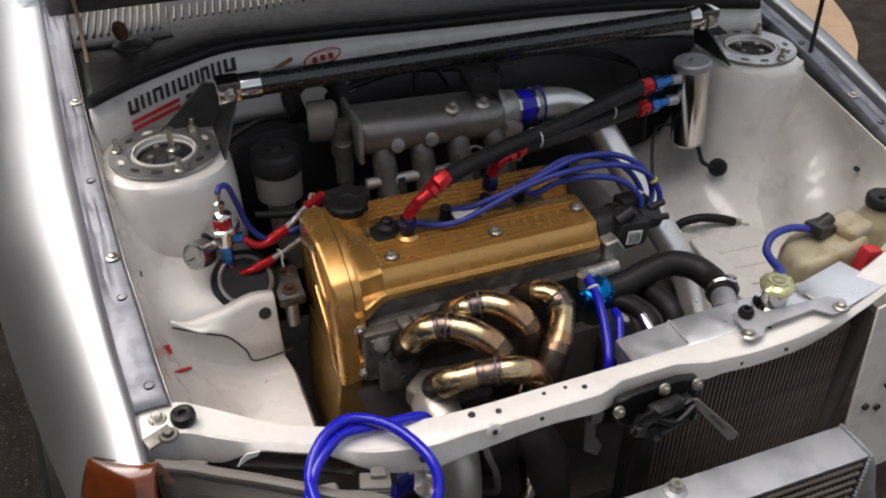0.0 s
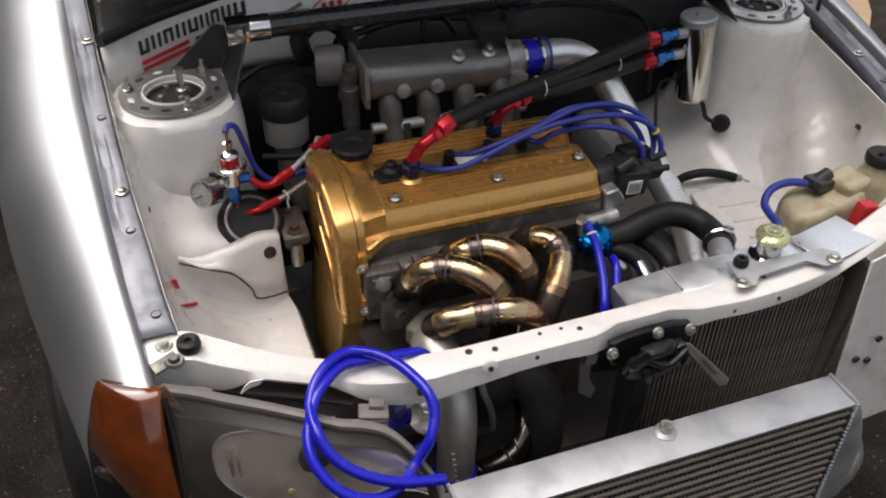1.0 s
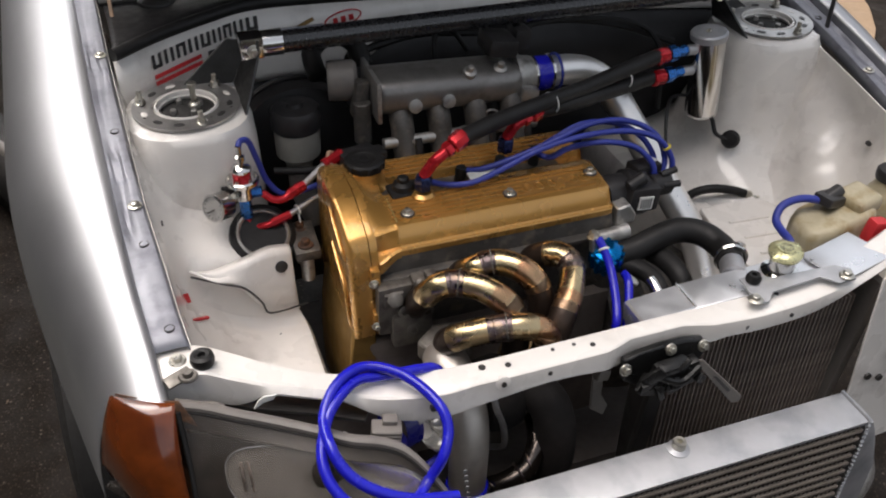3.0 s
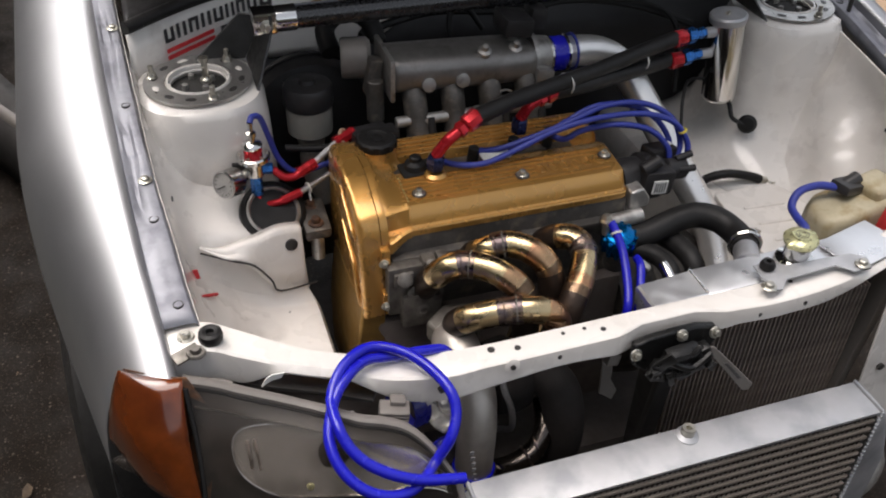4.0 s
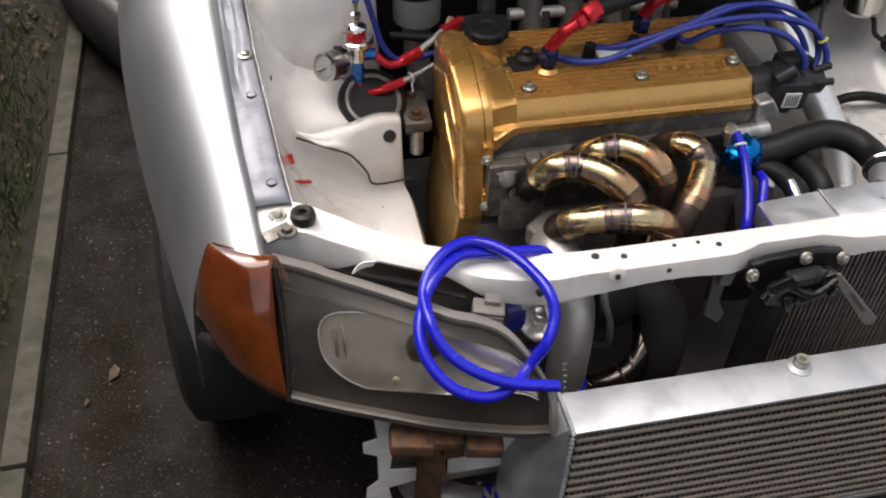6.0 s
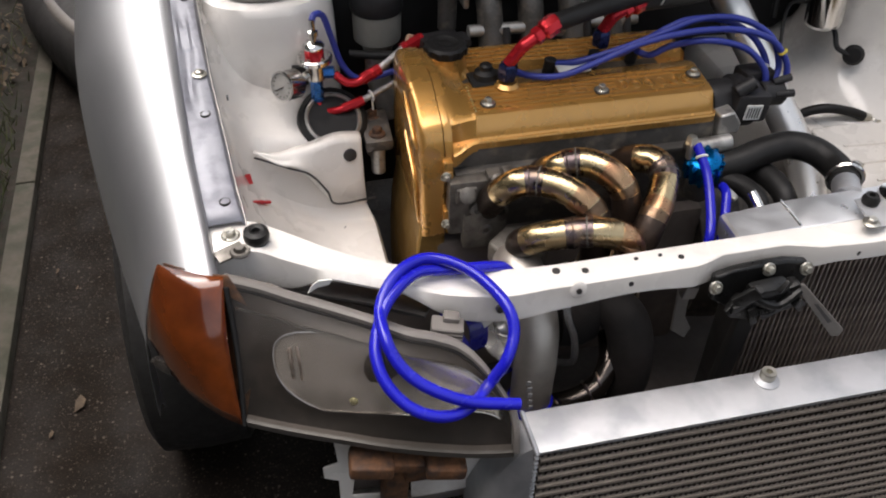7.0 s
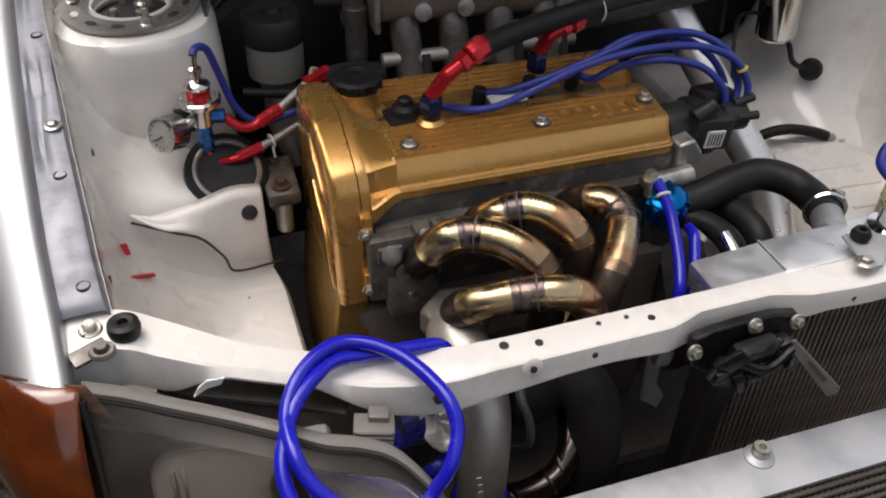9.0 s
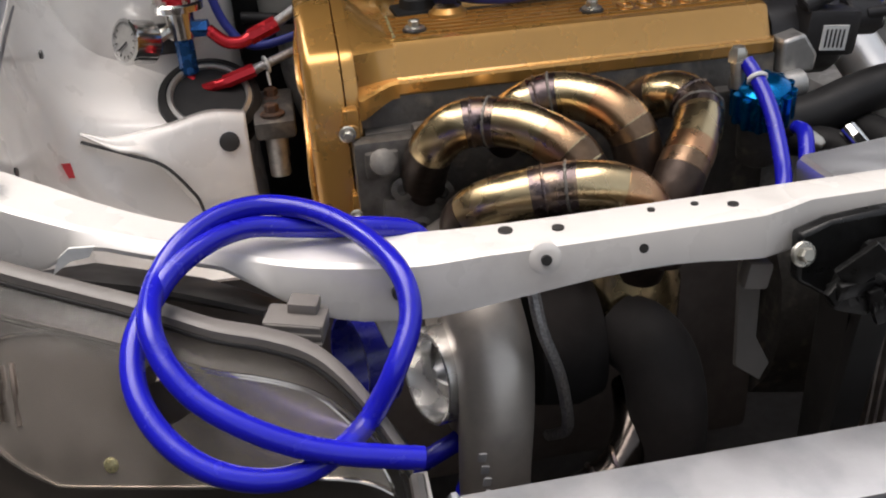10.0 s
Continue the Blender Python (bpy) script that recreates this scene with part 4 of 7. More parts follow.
        return u, max(0.2, min(0.86 - 0.45 * (u - 0.23), 0.53 + 0.36 * r * q))
    def frame_edge(k, n=48):
        a = 2 * math.pi * k / n
        c, q = math.cos(a), math.sin(a)
        r = 1 / max(abs(c), abs(q))
        return 0.5 + 0.5 * r * c, min(1.0, max(0.02, 0.51 + 0.49 * r * q))
    bm = B()
    outer = [inside(*frame_edge(k), 0.010) for k in range(48)]
    half = [inside(*[(p + q) / 2 for p, q in zip(frame_edge(k), oval(k))], 0.020) for k in range(48)]
    inner = [inside(*oval(k), 0.016) for k in range(48)]
    loft(bm, [outer, half, inner], caps=False)
    part("bezel", bm, mat("smoked_bezel", (0.018, 0.0155, 0.0135), 0.4, 0.0, 0.3, 9, 0.0, second=(0.034, 0.029, 0.025), amount=0.35, sheen_level=0.2), h, "smoky brown-grey bezel", angle=60)
    bm = B()
    loops = []
    for sc, deep in ((1.0, 0.016), (0.97, 0.026), (0.88, 0.046), (0.72, 0.064), (0.5, 0.078), (0.28, 0.086), (0.06, 0.088)):
        loops.append([inside(0.50 + (oval(k)[0] - 0.50) * sc, 0.47 + (oval(k)[1] - 0.47) * sc, deep) for k in range(48)])
    loft(bm, loops)
    part("reflector", bm, mat("bright_reflector", (0.62, 0.575, 0.53), 0.18, 0.8, 0.2, 7, 0.0, second=(0.20, 0.175, 0.155), amount=0.38, rvar=0.08), h, "wide mirrored reflector bowl", angle=60)
    bm = B()
    tube(bm, [inside(*oval(k), 0.014) for k in range(48)], 0.0011, 6, smooth=False, closed=True)
    part("reflector_rim", bm, CHROME, h, "bright thin rim")
    # moulded flutes at the outer end and the smoked bulb hood
    for k in range(7):
        bm = B()
        tube(bm, [inside(0.19 + 0.028 * k, v, 0.014 + 0.004 * k) for v in (0.40 - 0.02 * k, 0.46, 0.54, 0.62 + 0.01 * k)], 0.0017, 6)
        part("flute", bm, REFLECTOR, h)
    c, ax = inside(0.47, 0.46, 0.050), Vector((-0.10, -0.93, 0.30)).normalized()
    bm = B()
    lathe(bm, [(0.018, -0.03), (0.025, -0.005), (0.026, 0.012), (0.018, 0.021), (0.0, 0.023)], c, ax, 28)
    part("bulb_hood", bm, DARKSTEEL, h, "dark bulb hood")
    bm = B()
    lathe(bm, [(0.006, 0.0), (0.007, 0.012), (0.004, 0.020), (0.0, 0.021)], c + Vector((-0.036, -0.012, -0.024)), ax, 16)
    part("bulb", bm, CAPGOLD, h, "small pale bulb")
    # top stay clip
    bm = B()
    box(bm, (-0.340, -0.038, 0.774), (0.036, 0.022, 0.014), (0, 6, -14), 0.002)
    box(bm, (-0.334, -0.032, 0.783), (0.018, 0.014, 0.008), (0, 6, -14), 0.002)
    for k in range(3):
        box(bm, (-0.342, -0.050 + 0.001 * k, 0.769 + 0.005 * k), (0.032, 0.003, 0.002), (0, 6, -14), 0.0005)
    part("clip", bm, GREYPLASTIC, h, "grey plastic lamp clip")
    bm = B()
    prism(bm, [(-0.515, 0.052, 0.782), (-0.47, 0.026, 0.785), (-0.42, 0.006, 0.782), (-0.36, -0.014, 0.768), (-0.345, 0.018, 0.752), (-0.40, 0.050, 0.762), (-0.47, 0.068, 0.775)], (0, 0, 0.004))
    part("shield", bm, mat("dark_lamp_shield", (0.055, 0.052, 0.05), 0.45, 0, 0.2, 12, 0.05, 240), h, "flat dark grey top shield")
    bm = B()
    prism(bm, [(-0.484, 0.022, 0.797), (-0.478, 0.022, 0.808), (-0.471, 0.022, 0.8135), (-0.456, 0.022, 0.8125), (-0.460, 0.022, 0.806), (-0.472, 0.022, 0.8045)], (0, 0.002, 0))
    part("bright_tab", bm, PAPER, h)


headlamp()


def indicator():
    h = thing("indicator_lamp", "amber indicator lamp at the wing corner", "indicator", (-0.61, 0.0, 0.70))
    bm = B()
    top = [(-0.568, 0.012, 0.848), (-0.588, 0.018, 0.849), (-0.612, 0.032, 0.848), (-0.634, 0.048, 0.846)]
    bot = [(-0.571, -0.066, 0.702), (-0.595, -0.050, 0.707), (-0.632, -0.012, 0.721), (-0.663, 0.044, 0.744)]
    grid_patch(bm, top, bot, 12, 12, (-0.012, -0.016, 0.004))
    part("lens", bm, AMBER, h, "amber moulded lens", solid=0.003, angle=60)
    bm = B()
    rows = []
    for p, q in zip(spline(top, 4), spline(bot, 4)):
        rows.append([p + Vector((0.004, 0.004, -0.003)), p.lerp(q, 0.5) + Vector((0.03, 0.035, 0)), q + Vector((0.004, 0.004, 0.003))])
    loft(bm, rows, closed=False)
    part("housing", bm, RUST, h, solid=0.002)
    bm = B()
    tube(bm, [(-0.567, 0.004, 0.840), (-0.5655, -0.03, 0.77), (-0.570, -0.066, 0.70)], 0.003, 6)
    part("gasket", bm, RUBBER, h)
    bm = B()
    lathe(bm, [(0.0, 0), (0.018, 0.003), (0.02, 0.01), (0.0, 0.014)], (-0.645, 0.03, 0.715), (-0.5, -0.6, -0.3), 16)
    o = part("bulb_cover", bm, LENS, h, "clear bulb cover under the lamp")
    o.visible_shadow = False


indicator()


# ---- front coolers ----
def intercooler():
    h = thing("intercooler", "large bare aluminium bar-and-plate front-mount intercooler", "intercooler", (0.03, -0.117, 0.39))
    x0, x1, yf, yb, zt, zb = -0.258, 0.316, -0.146, -0.088, 0.667, 0.395
    bm = B()
    box(bm, ((x0 + x1) / 2, (yf + yb) / 2, zt - 0.003), (x1 - x0, yb - yf, 0.006), bev=0.0015)
    part("top_plate", bm, BRUSHED, h, "scuffed bare aluminium top plate")
    bm = B()
    box(bm, ((x0 + x1) / 2, (yf + yb) / 2, zb), (x1 - x0, yb - yf, 0.008), bev=0.0015)
    part("bottom_plate", bm, BRUSHED, h)
    bm = B()
    box(bm, ((x0 + x1) / 2, (yf + yb) / 2 + 0.004, (zt + zb) / 2), (x1 - x0 - 0.01, yb - yf - 0.016, zt - zb - 0.012), bev=0)
    part("core", bm, RADFIN, h)
    n = 15
    pitch = (zt - zb - 0.012) / n
    for k in range(n):
        bm = B()
        box(bm, ((x0 + x1) / 2, (yf + yb) / 2, zt - 0.006 - pitch * (k + 0.5) - pitch * 0.24), (x1 - x0 - 0.006, yb - yf - 0.001, pitch * 0.34), bev=0.001)
        part("tube_bar", bm, BAR, h)
        bm = B()
        zc, a = zt - 0.006 - pitch * (k + 0.5) + pitch * 0.22, pitch * 0.26
        N = 150
        top, low = [], []
        for j in range(N + 1):
            x = x0 + 0.005 + (x1 - x0 - 0.01) * j / N
            s = 1 if j % 2 else -1
            top.append((x, yf + 0.003, zc + a * s))
            low.append((x, yf + 0.020, zc + a * s))
        loft(bm, [top, low], closed=False)
        part("corrugated_strip", bm, FIN, h)
    # welded end tanks
    for s, xe in ((-1, x0), (1, x1)):
        bm = B()
        rows = []
        for u in np.linspace(0, 1, 9):
            w = 1 - 0.12 * u ** 2
            xx = xe + s * (0.004 + 0.062 * u)
            zc, hz = (zt + zb) / 2 - 0.05 * u ** 1.5, (zt - zb) / 2 * (1 - 0.42 * u ** 1.6)
            yc, hy = (yf + yb) / 2 + 0.008 * u, (yb - yf) / 2 * w
            lp = []
            for j in range(20):
                a = 2 * math.pi * j / 20
                c, q = math.cos(a), math.sin(a)
                k = (abs(c) ** 6 + abs(q) ** 6) ** (-1 / 6)
                lp.append((xx, yc + hy * k * c, zc + hz * k * q))
            rows.append(lp)
        loft(bm, rows)
        part("end_tank", bm, BRUSHED, h, "folded aluminium end tank", angle=50)
        bm = B()
        for a, b in (((yf, zt), (yb, zt)), ((yf, zt), (yf, zb))):
            for k in range(34):
                t = k / 33
                y, z = a[0] + (b[0] - a[0]) * t, a[1] + (b[1] - a[1]) * t
                lathe(bm, [(0.0015, -0.002), (0.0034, 0.0), (0.0015, 0.002)], (xe + s * 0.003, y, z), (0, b[0] - a[0], b[1] - a[1]), 6)
        part("weld_bead", bm, BRUSHED, h, "bright rippled weld bead")
    bm = B()
    lathe(bm, [(0.016, -0.001), (0.0155, 0.002), (0.011, 0.005), (0.0075, 0.007)], (0.040, -0.103, zt), seg=20)
    part("weld_bead", bm, BRUSHED, h)
    bm = B()
    lathe(bm, [(0.0085, 0.004), (0.0095, 0.006), (0.0095, 0.014), (0.0085, 0.016), (0.004, 0.016), (0.0035, 0.008)], (0.040, -0.103, zt), seg=20)
    part("boss", bm, ZINC, h, "threaded mounting boss")
    # outlet stubs and boost couplers
    for s, xe in ((-1, -0.30), (1, 0.355)):
        up = 0.035 if s < 0 else 0.0
        pp = thing("boost_pipe", "aluminium boost pipe with blue coupler below the cooler", "pipe", (xe + s * 0.06, -0.09, 0.38))
        bm = B()
        tube(bm, [(xe - s * 0.01, -0.105, 0.455 + up), (xe - s * 0.004, -0.10, 0.42 + up), (xe + s * 0.02, -0.09, 0.40 + up), (xe + s * 0.07, -0.08, 0.405 + up), (xe + s * 0.11, -0.05, 0.41 + up), (xe + s * 0.13, 0.02, 0.42 + up)], 0.030, 20)
        part("pipe", bm, CAST, pp)
        bm = B()
        tube(bm, [(xe - s * 0.002, -0.101, 0.424 + up), (xe + s * 0.014, -0.094, 0.404 + up), (xe + s * 0.04, -0.086, 0.401 + up)], 0.034, 20)
        part("coupler", bm, BLUE, pp, "blue silicone coupler")
        bm = B()
        torus(bm, (xe + s * 0.006, -0.097, 0.413 + up), (s * 0.7, 0.2, -0.7), 0.0345, 0.004, 28, 6)
        torus(bm, (xe + s * 0.036, -0.087, 0.401 + up), (1, 0.2, 0), 0.0345, 0.004, 28, 6)
        part("clamp", bm, CHROME, pp, "polished hose clamp")


intercooler()


def radiator():
    h = thing("radiator", "alloy radiator behind the slam panel with black finned core", "radiator", (0.22, 0.06, 0.45))
    x0, x1, y0, y1 = 0.045, 0.385, 0.012, 0.066
    bm = B()
    rows = [[(x, y0 + d, zl_), (x, y0, z - 0.004), (x, y0 + 0.003, z), (x, y1 - 0.003, z), (x, y1, z - 0.004), (x, y1 - d, zl_)] for x, d, z, zl_ in ((0.033, 0.006, 0.789, 0.755), (0.036, 0.004, 0.792, 0.748), (0.113, 0.0, 0.799, 0.745))]
    loft(bm, rows)
    part("top_tank_end", bm, TANK, h, "sloped alloy tank end", angle=30)
    bm = B()
    box(bm, ((0.113 + x1) / 2, (y0 + y1) / 2, 0.776), (x1 - 0.113, y1 - y0, 0.052), (0, -1.5, 0), 0.003)
    part("top_tank", bm, TANK, h, "bright alloy top tank")
    bm = B()
    for k in range(16):
        t = k / 15
        lathe(bm, [(0.001, -0.002), (0.0022, 0), (0.001, 0.002)], (0.113, y0 + 0.004 + (y1 - y0 - 0.006) * t, 0.7995), (0.2, 1, 0), 6)
    part("weld_bead", bm, CHROME, h, "rippled weld seam")
    bm = B()
    box(bm, (0.37, 0.03, 0.812), (0.10, 0.075, 0.003), (-4, -3, 12), 0.001)
    part("side_plate", bm, TANK, h, "alloy cover plate")
    bm = B()
    box(bm, (0.245, 0.04, 0.60), (0.33, 0.030, 0.30), bev=0)
    part("core", bm, RADFIN, h)
    bm = B()
    box(bm, (0.085, 0.019, 0.60), (0.0022, 0.012, 0.29), bev=0)
    fin = part("fin", bm, mat("worn_fin", (0.42, 0.355, 0.31), 0.5, 0.3, 0.3, 60), h)
    for k in range(1, 42):
        o = fin.copy()
        scene.collection.objects.link(o)
        o.location = fin.location + Vector((k * 0.0076, 0, 0))
    bm = B()
    box(bm, (0.068, 0.03, 0.60), (0.022, 0.04, 0.32), bev=0.003)
    part("side_channel", bm, DARKGREY, h)
    bm = B()
    box(bm, (0.412, 0.02, 0.60), (0.016, 0.04, 0.34), (0, 6, 0), 0.003)
    part("side_channel", bm, GREYPLASTIC, h)
    # bracket
    bm = B()
    out = [(0.188, -0.016, 0.807), (0.205, -0.018, 0.807), (0.22, -0.004, 0.809), (0.30, 0.0, 0.812), (0.318, -0.02, 0.812), (0.345, -0.02, 0.813), (0.352, 0.0, 0.814), (0.335, 0.014, 0.814), (0.235, 0.02, 0.812), (0.215, 0.034, 0.812), (0.192, 0.034, 0.81)]
    prism(bm, out, (0, 0, 0.003))
    part("mount_bracket", bm, BRUSHED, h, "flat alloy mounting bracket", bevel=0.0008)
    for x, y, z in ((0.188, -0.010, 0.811), (0.335, -0.012, 0.817)):
        bm = B()
        hexbolt(bm, (x, y, z), r=0.0062, h=0.007)
        part("bracket_bolt", bm, ZINC, h)
    bm = B()
    lathe(bm, [(0.010, 0), (0.011, 0.006), (0.008, 0.012), (0.004, 0.012), (0.004, 0.004)], (0.207, 0.024, 0.813), seg=20)
    part("rubber_bush", bm, RUBBER, h, "black rubber bush")
    # filler neck and cap
    c = (0.262, 0.036)
    bm = B()
    lathe(bm, [(0.028, 0.0), (0.027, 0.006), (0.018, 0.008), (0.018, 0.03), (0.021, 0.032)], (*c, 0.802), seg=28)
    part("filler_neck", bm, CHROME, h, "polished filler neck")
    bm = B()
    rows = []
    for r, z in ((0.018, 0.0), (0.0225, 0.002), (0.0240, 0.009), (0.022, 0.0115), (0.014, 0.0135), (0.013, 0.0155), (0.004, 0.0155)):
        rows.append([(c[0] + r * k * math.cos(a), c[1] + r * k * math.sin(a), 0.834 + z) for a, k in [(2 * math.pi * j / 48, 1 + 0.16 * max(0, math.cos(2 * (2 * math.pi * j / 48) - 0.6)) ** 6 * (r > 0.02)) for j in range(48)]])
    loft(bm, rows)
    cap = part("cap", bm, CAPGOLD, h, "pale yellow plated pressure cap")
    bm = B()
    torus(bm, (*c, 0.8496), (0, 0, 1), 0.0085, 0.0006, 20, 5)
    torus(bm, (*c, 0.8496), (0, 0, 1), 0.005, 0.0005, 16, 5)
    part("cap_print", bm, PRINTBLACK, cap, "dark stamped ring")
    bm = B()
    tube(bm, [(0.09, 0.066, 0.785), (0.09, 0.082, 0.79), (0.088, 0.092, 0.795)], 0.007, 10)
    part("bleed_nipple", bm, CHROME, h)


radiator()


# ---- engine ----
def engine():
    e = thing("engine", "four-cylinder engine with gold painted cam cover", "engine", (-0.10, 0.30, 0.45))
    # main cam cover: swept section with ribbed top
    def section():
        return [(0.222, 0.818), (0.219, 0.821), (0.219, 0.8295), (0.2205, 0.8315), (0.2225, 0.8318), (0.2245, 0.8305), (0.227, 0.8325), (0.2355, 0.8555), (0.2385, 0.859), (0.243, 0.8603), (0.305, 0.866), (0.312, 0.864), (0.316, 0.850), (0.345, 0.850), (0.350, 0.866), (0.40, 0.866), (0.412, 0.858), (0.416, 0.83), (0.418, 0.818)]
    bm = B()
    rows = []
    for x in (-0.240, -0.10, 0.085, 0.092, 0.096):
        d = 0.0 if x < 0.09 else (0.002 if x < 0.095 else 0.008)
        rows.append([(x, y + (d if y < 0.3 else -d), z - d if z > 0.835 else z) for y, z in section()])
    loft(bm, rows)
    cc = part("cam_cover", bm, GOLD, e, "glossy gold cam cover", angle=28)
    for k in range(6):
        y = 0.2495 + 0.0088 * k
        short = k in (1, 2, 3)
        bm = B()
        box(bm, (-0.085 if not short else -0.14, y, 0.8609 + (y - 0.2475) * 0.092), (0.320 if not short else 0.205, 0.0032, 0.0030), (5, 0, 0), 0.0008)
        part("cover_rib", bm, GOLD, cc)
    for k in range(4):
        bm = B()
        box(bm, (-0.085, 0.358 + 0.011 * k, 0.8665), (0.335, 0.0034, 0.003), bev=0.0008)
        part("cover_rib", bm, GOLD, cc)
    # plain raised ovals where the casting carries its mark
    for k in range(6):
        bm = B()
        cx = -0.028 + 0.0185 * k
        pts = [(cx + 0.0065 * math.cos(a), 0.2675 + 0.0085 * math.sin(a), 0.8630 + 0.0006 * math.sin(a)) for a in [2 * math.pi * j / 16 for j in range(16)]]
        tube(bm, pts, 0.0012, 6, smooth=False, closed=True)
        part("raised_mark", bm, GOLD, cc)
    # step: the lip drops and flares out to meet the taller cam-drive end
    bm = B()
    sec_a = [(0.219, 0.818), (0.219, 0.8295), (0.2225, 0.8318), (0.227, 0.8325), (0.2355, 0.8555), (0.243, 0.8603), (0.272, 0.8632), (0.300, 0.8655), (0.365, 0.868), (0.41, 0.855), (0.418, 0.815)]
    sec_b = [(0.207, 0.806), (0.207, 0.8225), (0.2105, 0.8245), (0.229, 0.8275), (0.231, 0.8540), (0.241, 0.8600), (0.270, 0.8720), (0.292, 0.8815), (0.365, 0.884), (0.395, 0.866), (0.405, 0.805)]
    rows = []
    for x, u in ((-0.2395, 0.0), (-0.246, 0.06), (-0.256, 0.40), (-0.266, 0.80), (-0.272, 1.0), (-0.2745, 1.0)):
        rows.append([(x, p[0] + (q[0] - p[0]) * u, p[1] + (q[1] - p[1]) * u) for p, q in zip(sec_a, sec_b)])
    loft(bm, rows)
    part("cover_step", bm, GOLD, cc, angle=24)
    # flange of the step where the drive cover bolts on
    prof = [(0.200, 0.70), (0.206, 0.78), (0.2125, 0.826), (0.2225, 0.8485), (0.2265, 0.8545), (0.236, 0.8605), (0.268, 0.8745), (0.290, 0.8845), (0.302, 0.8875), (0.365, 0.8885), (0.388, 0.882), (0.402, 0.862), (0.409, 0.80), (0.405, 0.70)]
    bm = B()
    loft(bm, [[(x, 0.30 + (y - 0.30) * k, 0.78 + (z - 0.78) * k) for y, z in prof] for x, k in ((-0.2735, 0.965), (-0.2740, 0.985), (-0.2775, 0.99), (-0.2845, 0.985))])
    part("cover_flange", bm, GOLD, cc, angle=35)
    # cam-drive end: steep faceted front slope, hard front corner
    bm = B()
    rows = []
    for x, d in ((-0.2850, 0.003), (-0.2862, 0.0), (-0.3085, 0.0), (-0.3130, 0.0012), (-0.3160, 0.0042), (-0.3172, 0.009)):
        rows.append([(x, y + (d if y < 0.29 else (0 if y < 0.35 else -d)), z - (0.7 * d if z > 0.83 else 0)) for y, z in prof])
    loft(bm, rows)
    tc = part("cam_drive_cover", bm, GOLD, e, "gold cam drive cover", angle=32)
    bm = B()
    tube(bm, [(-0.316, 0.315, 0.858), (-0.3185, 0.290, 0.851), (-0.3195, 0.262, 0.843), (-0.3195, 0.238, 0.833), (-0.316, 0.232, 0.822)], 0.0028, 8)
    part("raised_edge", bm, GOLD, tc)
    bm = B()
    tube(bm, [(-0.317, 0.310, 0.80), (-0.3185, 0.280, 0.79), (-0.3190, 0.245, 0.775), (-0.320, 0.226, 0.755), (-0.319, 0.219, 0.73), (-0.317, 0.216, 0.715)], 0.0028, 8)
    part("raised_edge", bm, GOLD, tc)
    bm = B()
    rows = []
    for z, x0, x1, y0 in ((0.715, -0.318, -0.284, 0.206), (0.66, -0.326, -0.284, 0.200), (0.60, -0.33, -0.286, 0.194), (0.50, -0.33, -0.288, 0.19)):
        rows.append([(x0, y0, z), (x1, y0, z), (x1, 0.38, z), (x0, 0.38, z)])
    loft(bm, rows)
    part("lower_drive_cover", bm, mat("dull_gold_paint", (0.26, 0.155, 0.045), 0.45, 0.6, 0.2, 14, 0.2, 160), e, "dull gold lower drive cover", bevel=0.004)
    for x, y, z in ((-0.283, 0.206, 0.806), (-0.283, 0.198, 0.735)):
        bm = B()
        box(bm, (x, y, z), (0.013, 0.016, 0.026), bev=0.003)
        cyl(bm, (x, y, z - 0.005), (x, y - 0.010, z - 0.005), 0.006, 14)
        part("cover_lug", bm, GOLD, tc)
        bm = B()
        hexbolt(bm, (x - 0.004, y - 0.009, z - 0.006), (0, -1, 0), 0.0042, 0.006)
        part("lug_bolt", bm, ZINC, tc)
    # raised oil filler neck with its black screw cap
    bm = B()
    lathe(bm, [(0.036, -0.004), (0.031, 0.002), (0.0275, 0.010), (0.027, 0.024)], (-0.250, 0.363, 0.860), seg=32, caps=False)
    part("filler_neck", bm, GOLD, cc, "gold raised filler neck")
    bm = B()
    lathe(bm, [(0.025, 0.0), (0.028, 0.001), (0.029, 0.004), (0.029, 0.012), (0.026, 0.015), (0.018, 0.0155), (0.016, 0.014), (0.0, 0.014)], (-0.250, 0.366, 0.882), seg=36)
    torus(bm, (-0.250, 0.366, 0.8965), (0, 0, 1), 0.008, 0.0008, 20, 5)
    cap = part("oil_filler_cap", bm, RUBBER, cc, "black ribbed oil filler cap")
    for k in range(12):
        a = 2 * math.pi * k / 12
        bm = B()
        box(bm, (-0.250 + 0.029 * math.cos(a), 0.366 + 0.029 * math.sin(a), 0.889), (0.004, 0.006, 0.010), (0, 0, math.degrees(a)), 0.001)
        part("grip_rib", bm, RUBBER, cap)
    # head and block
    bm = B()
    box(bm, (-0.092, 0.312, 0.752), (0.375, 0.184, 0.136), bev=0.004)
    part("cylinder_head", bm, DARKCAST, e, "stained cast aluminium cylinder head")
    bm = B()
    box(bm, (-0.09, 0.212, 0.790), (0.365, 0.016, 0.010), bev=0.002)
    part("head_rail", bm, DARKCAST, e)
    bm = B()
    box(bm, (-0.10, 0.30, 0.55), (0.40, 0.20, 0.27), bev=0.01)
    part("cylinder_block", bm, VOID, e, "dark engine block")
    bosses = [(-0.262, 0.775, 0.018), (-0.225, 0.795, 0.012), (-0.205, 0.797, 0.010), (-0.12, 0.800, 0.010), (-0.025, 0.803, 0.010), (0.05, 0.803, 0.010)]
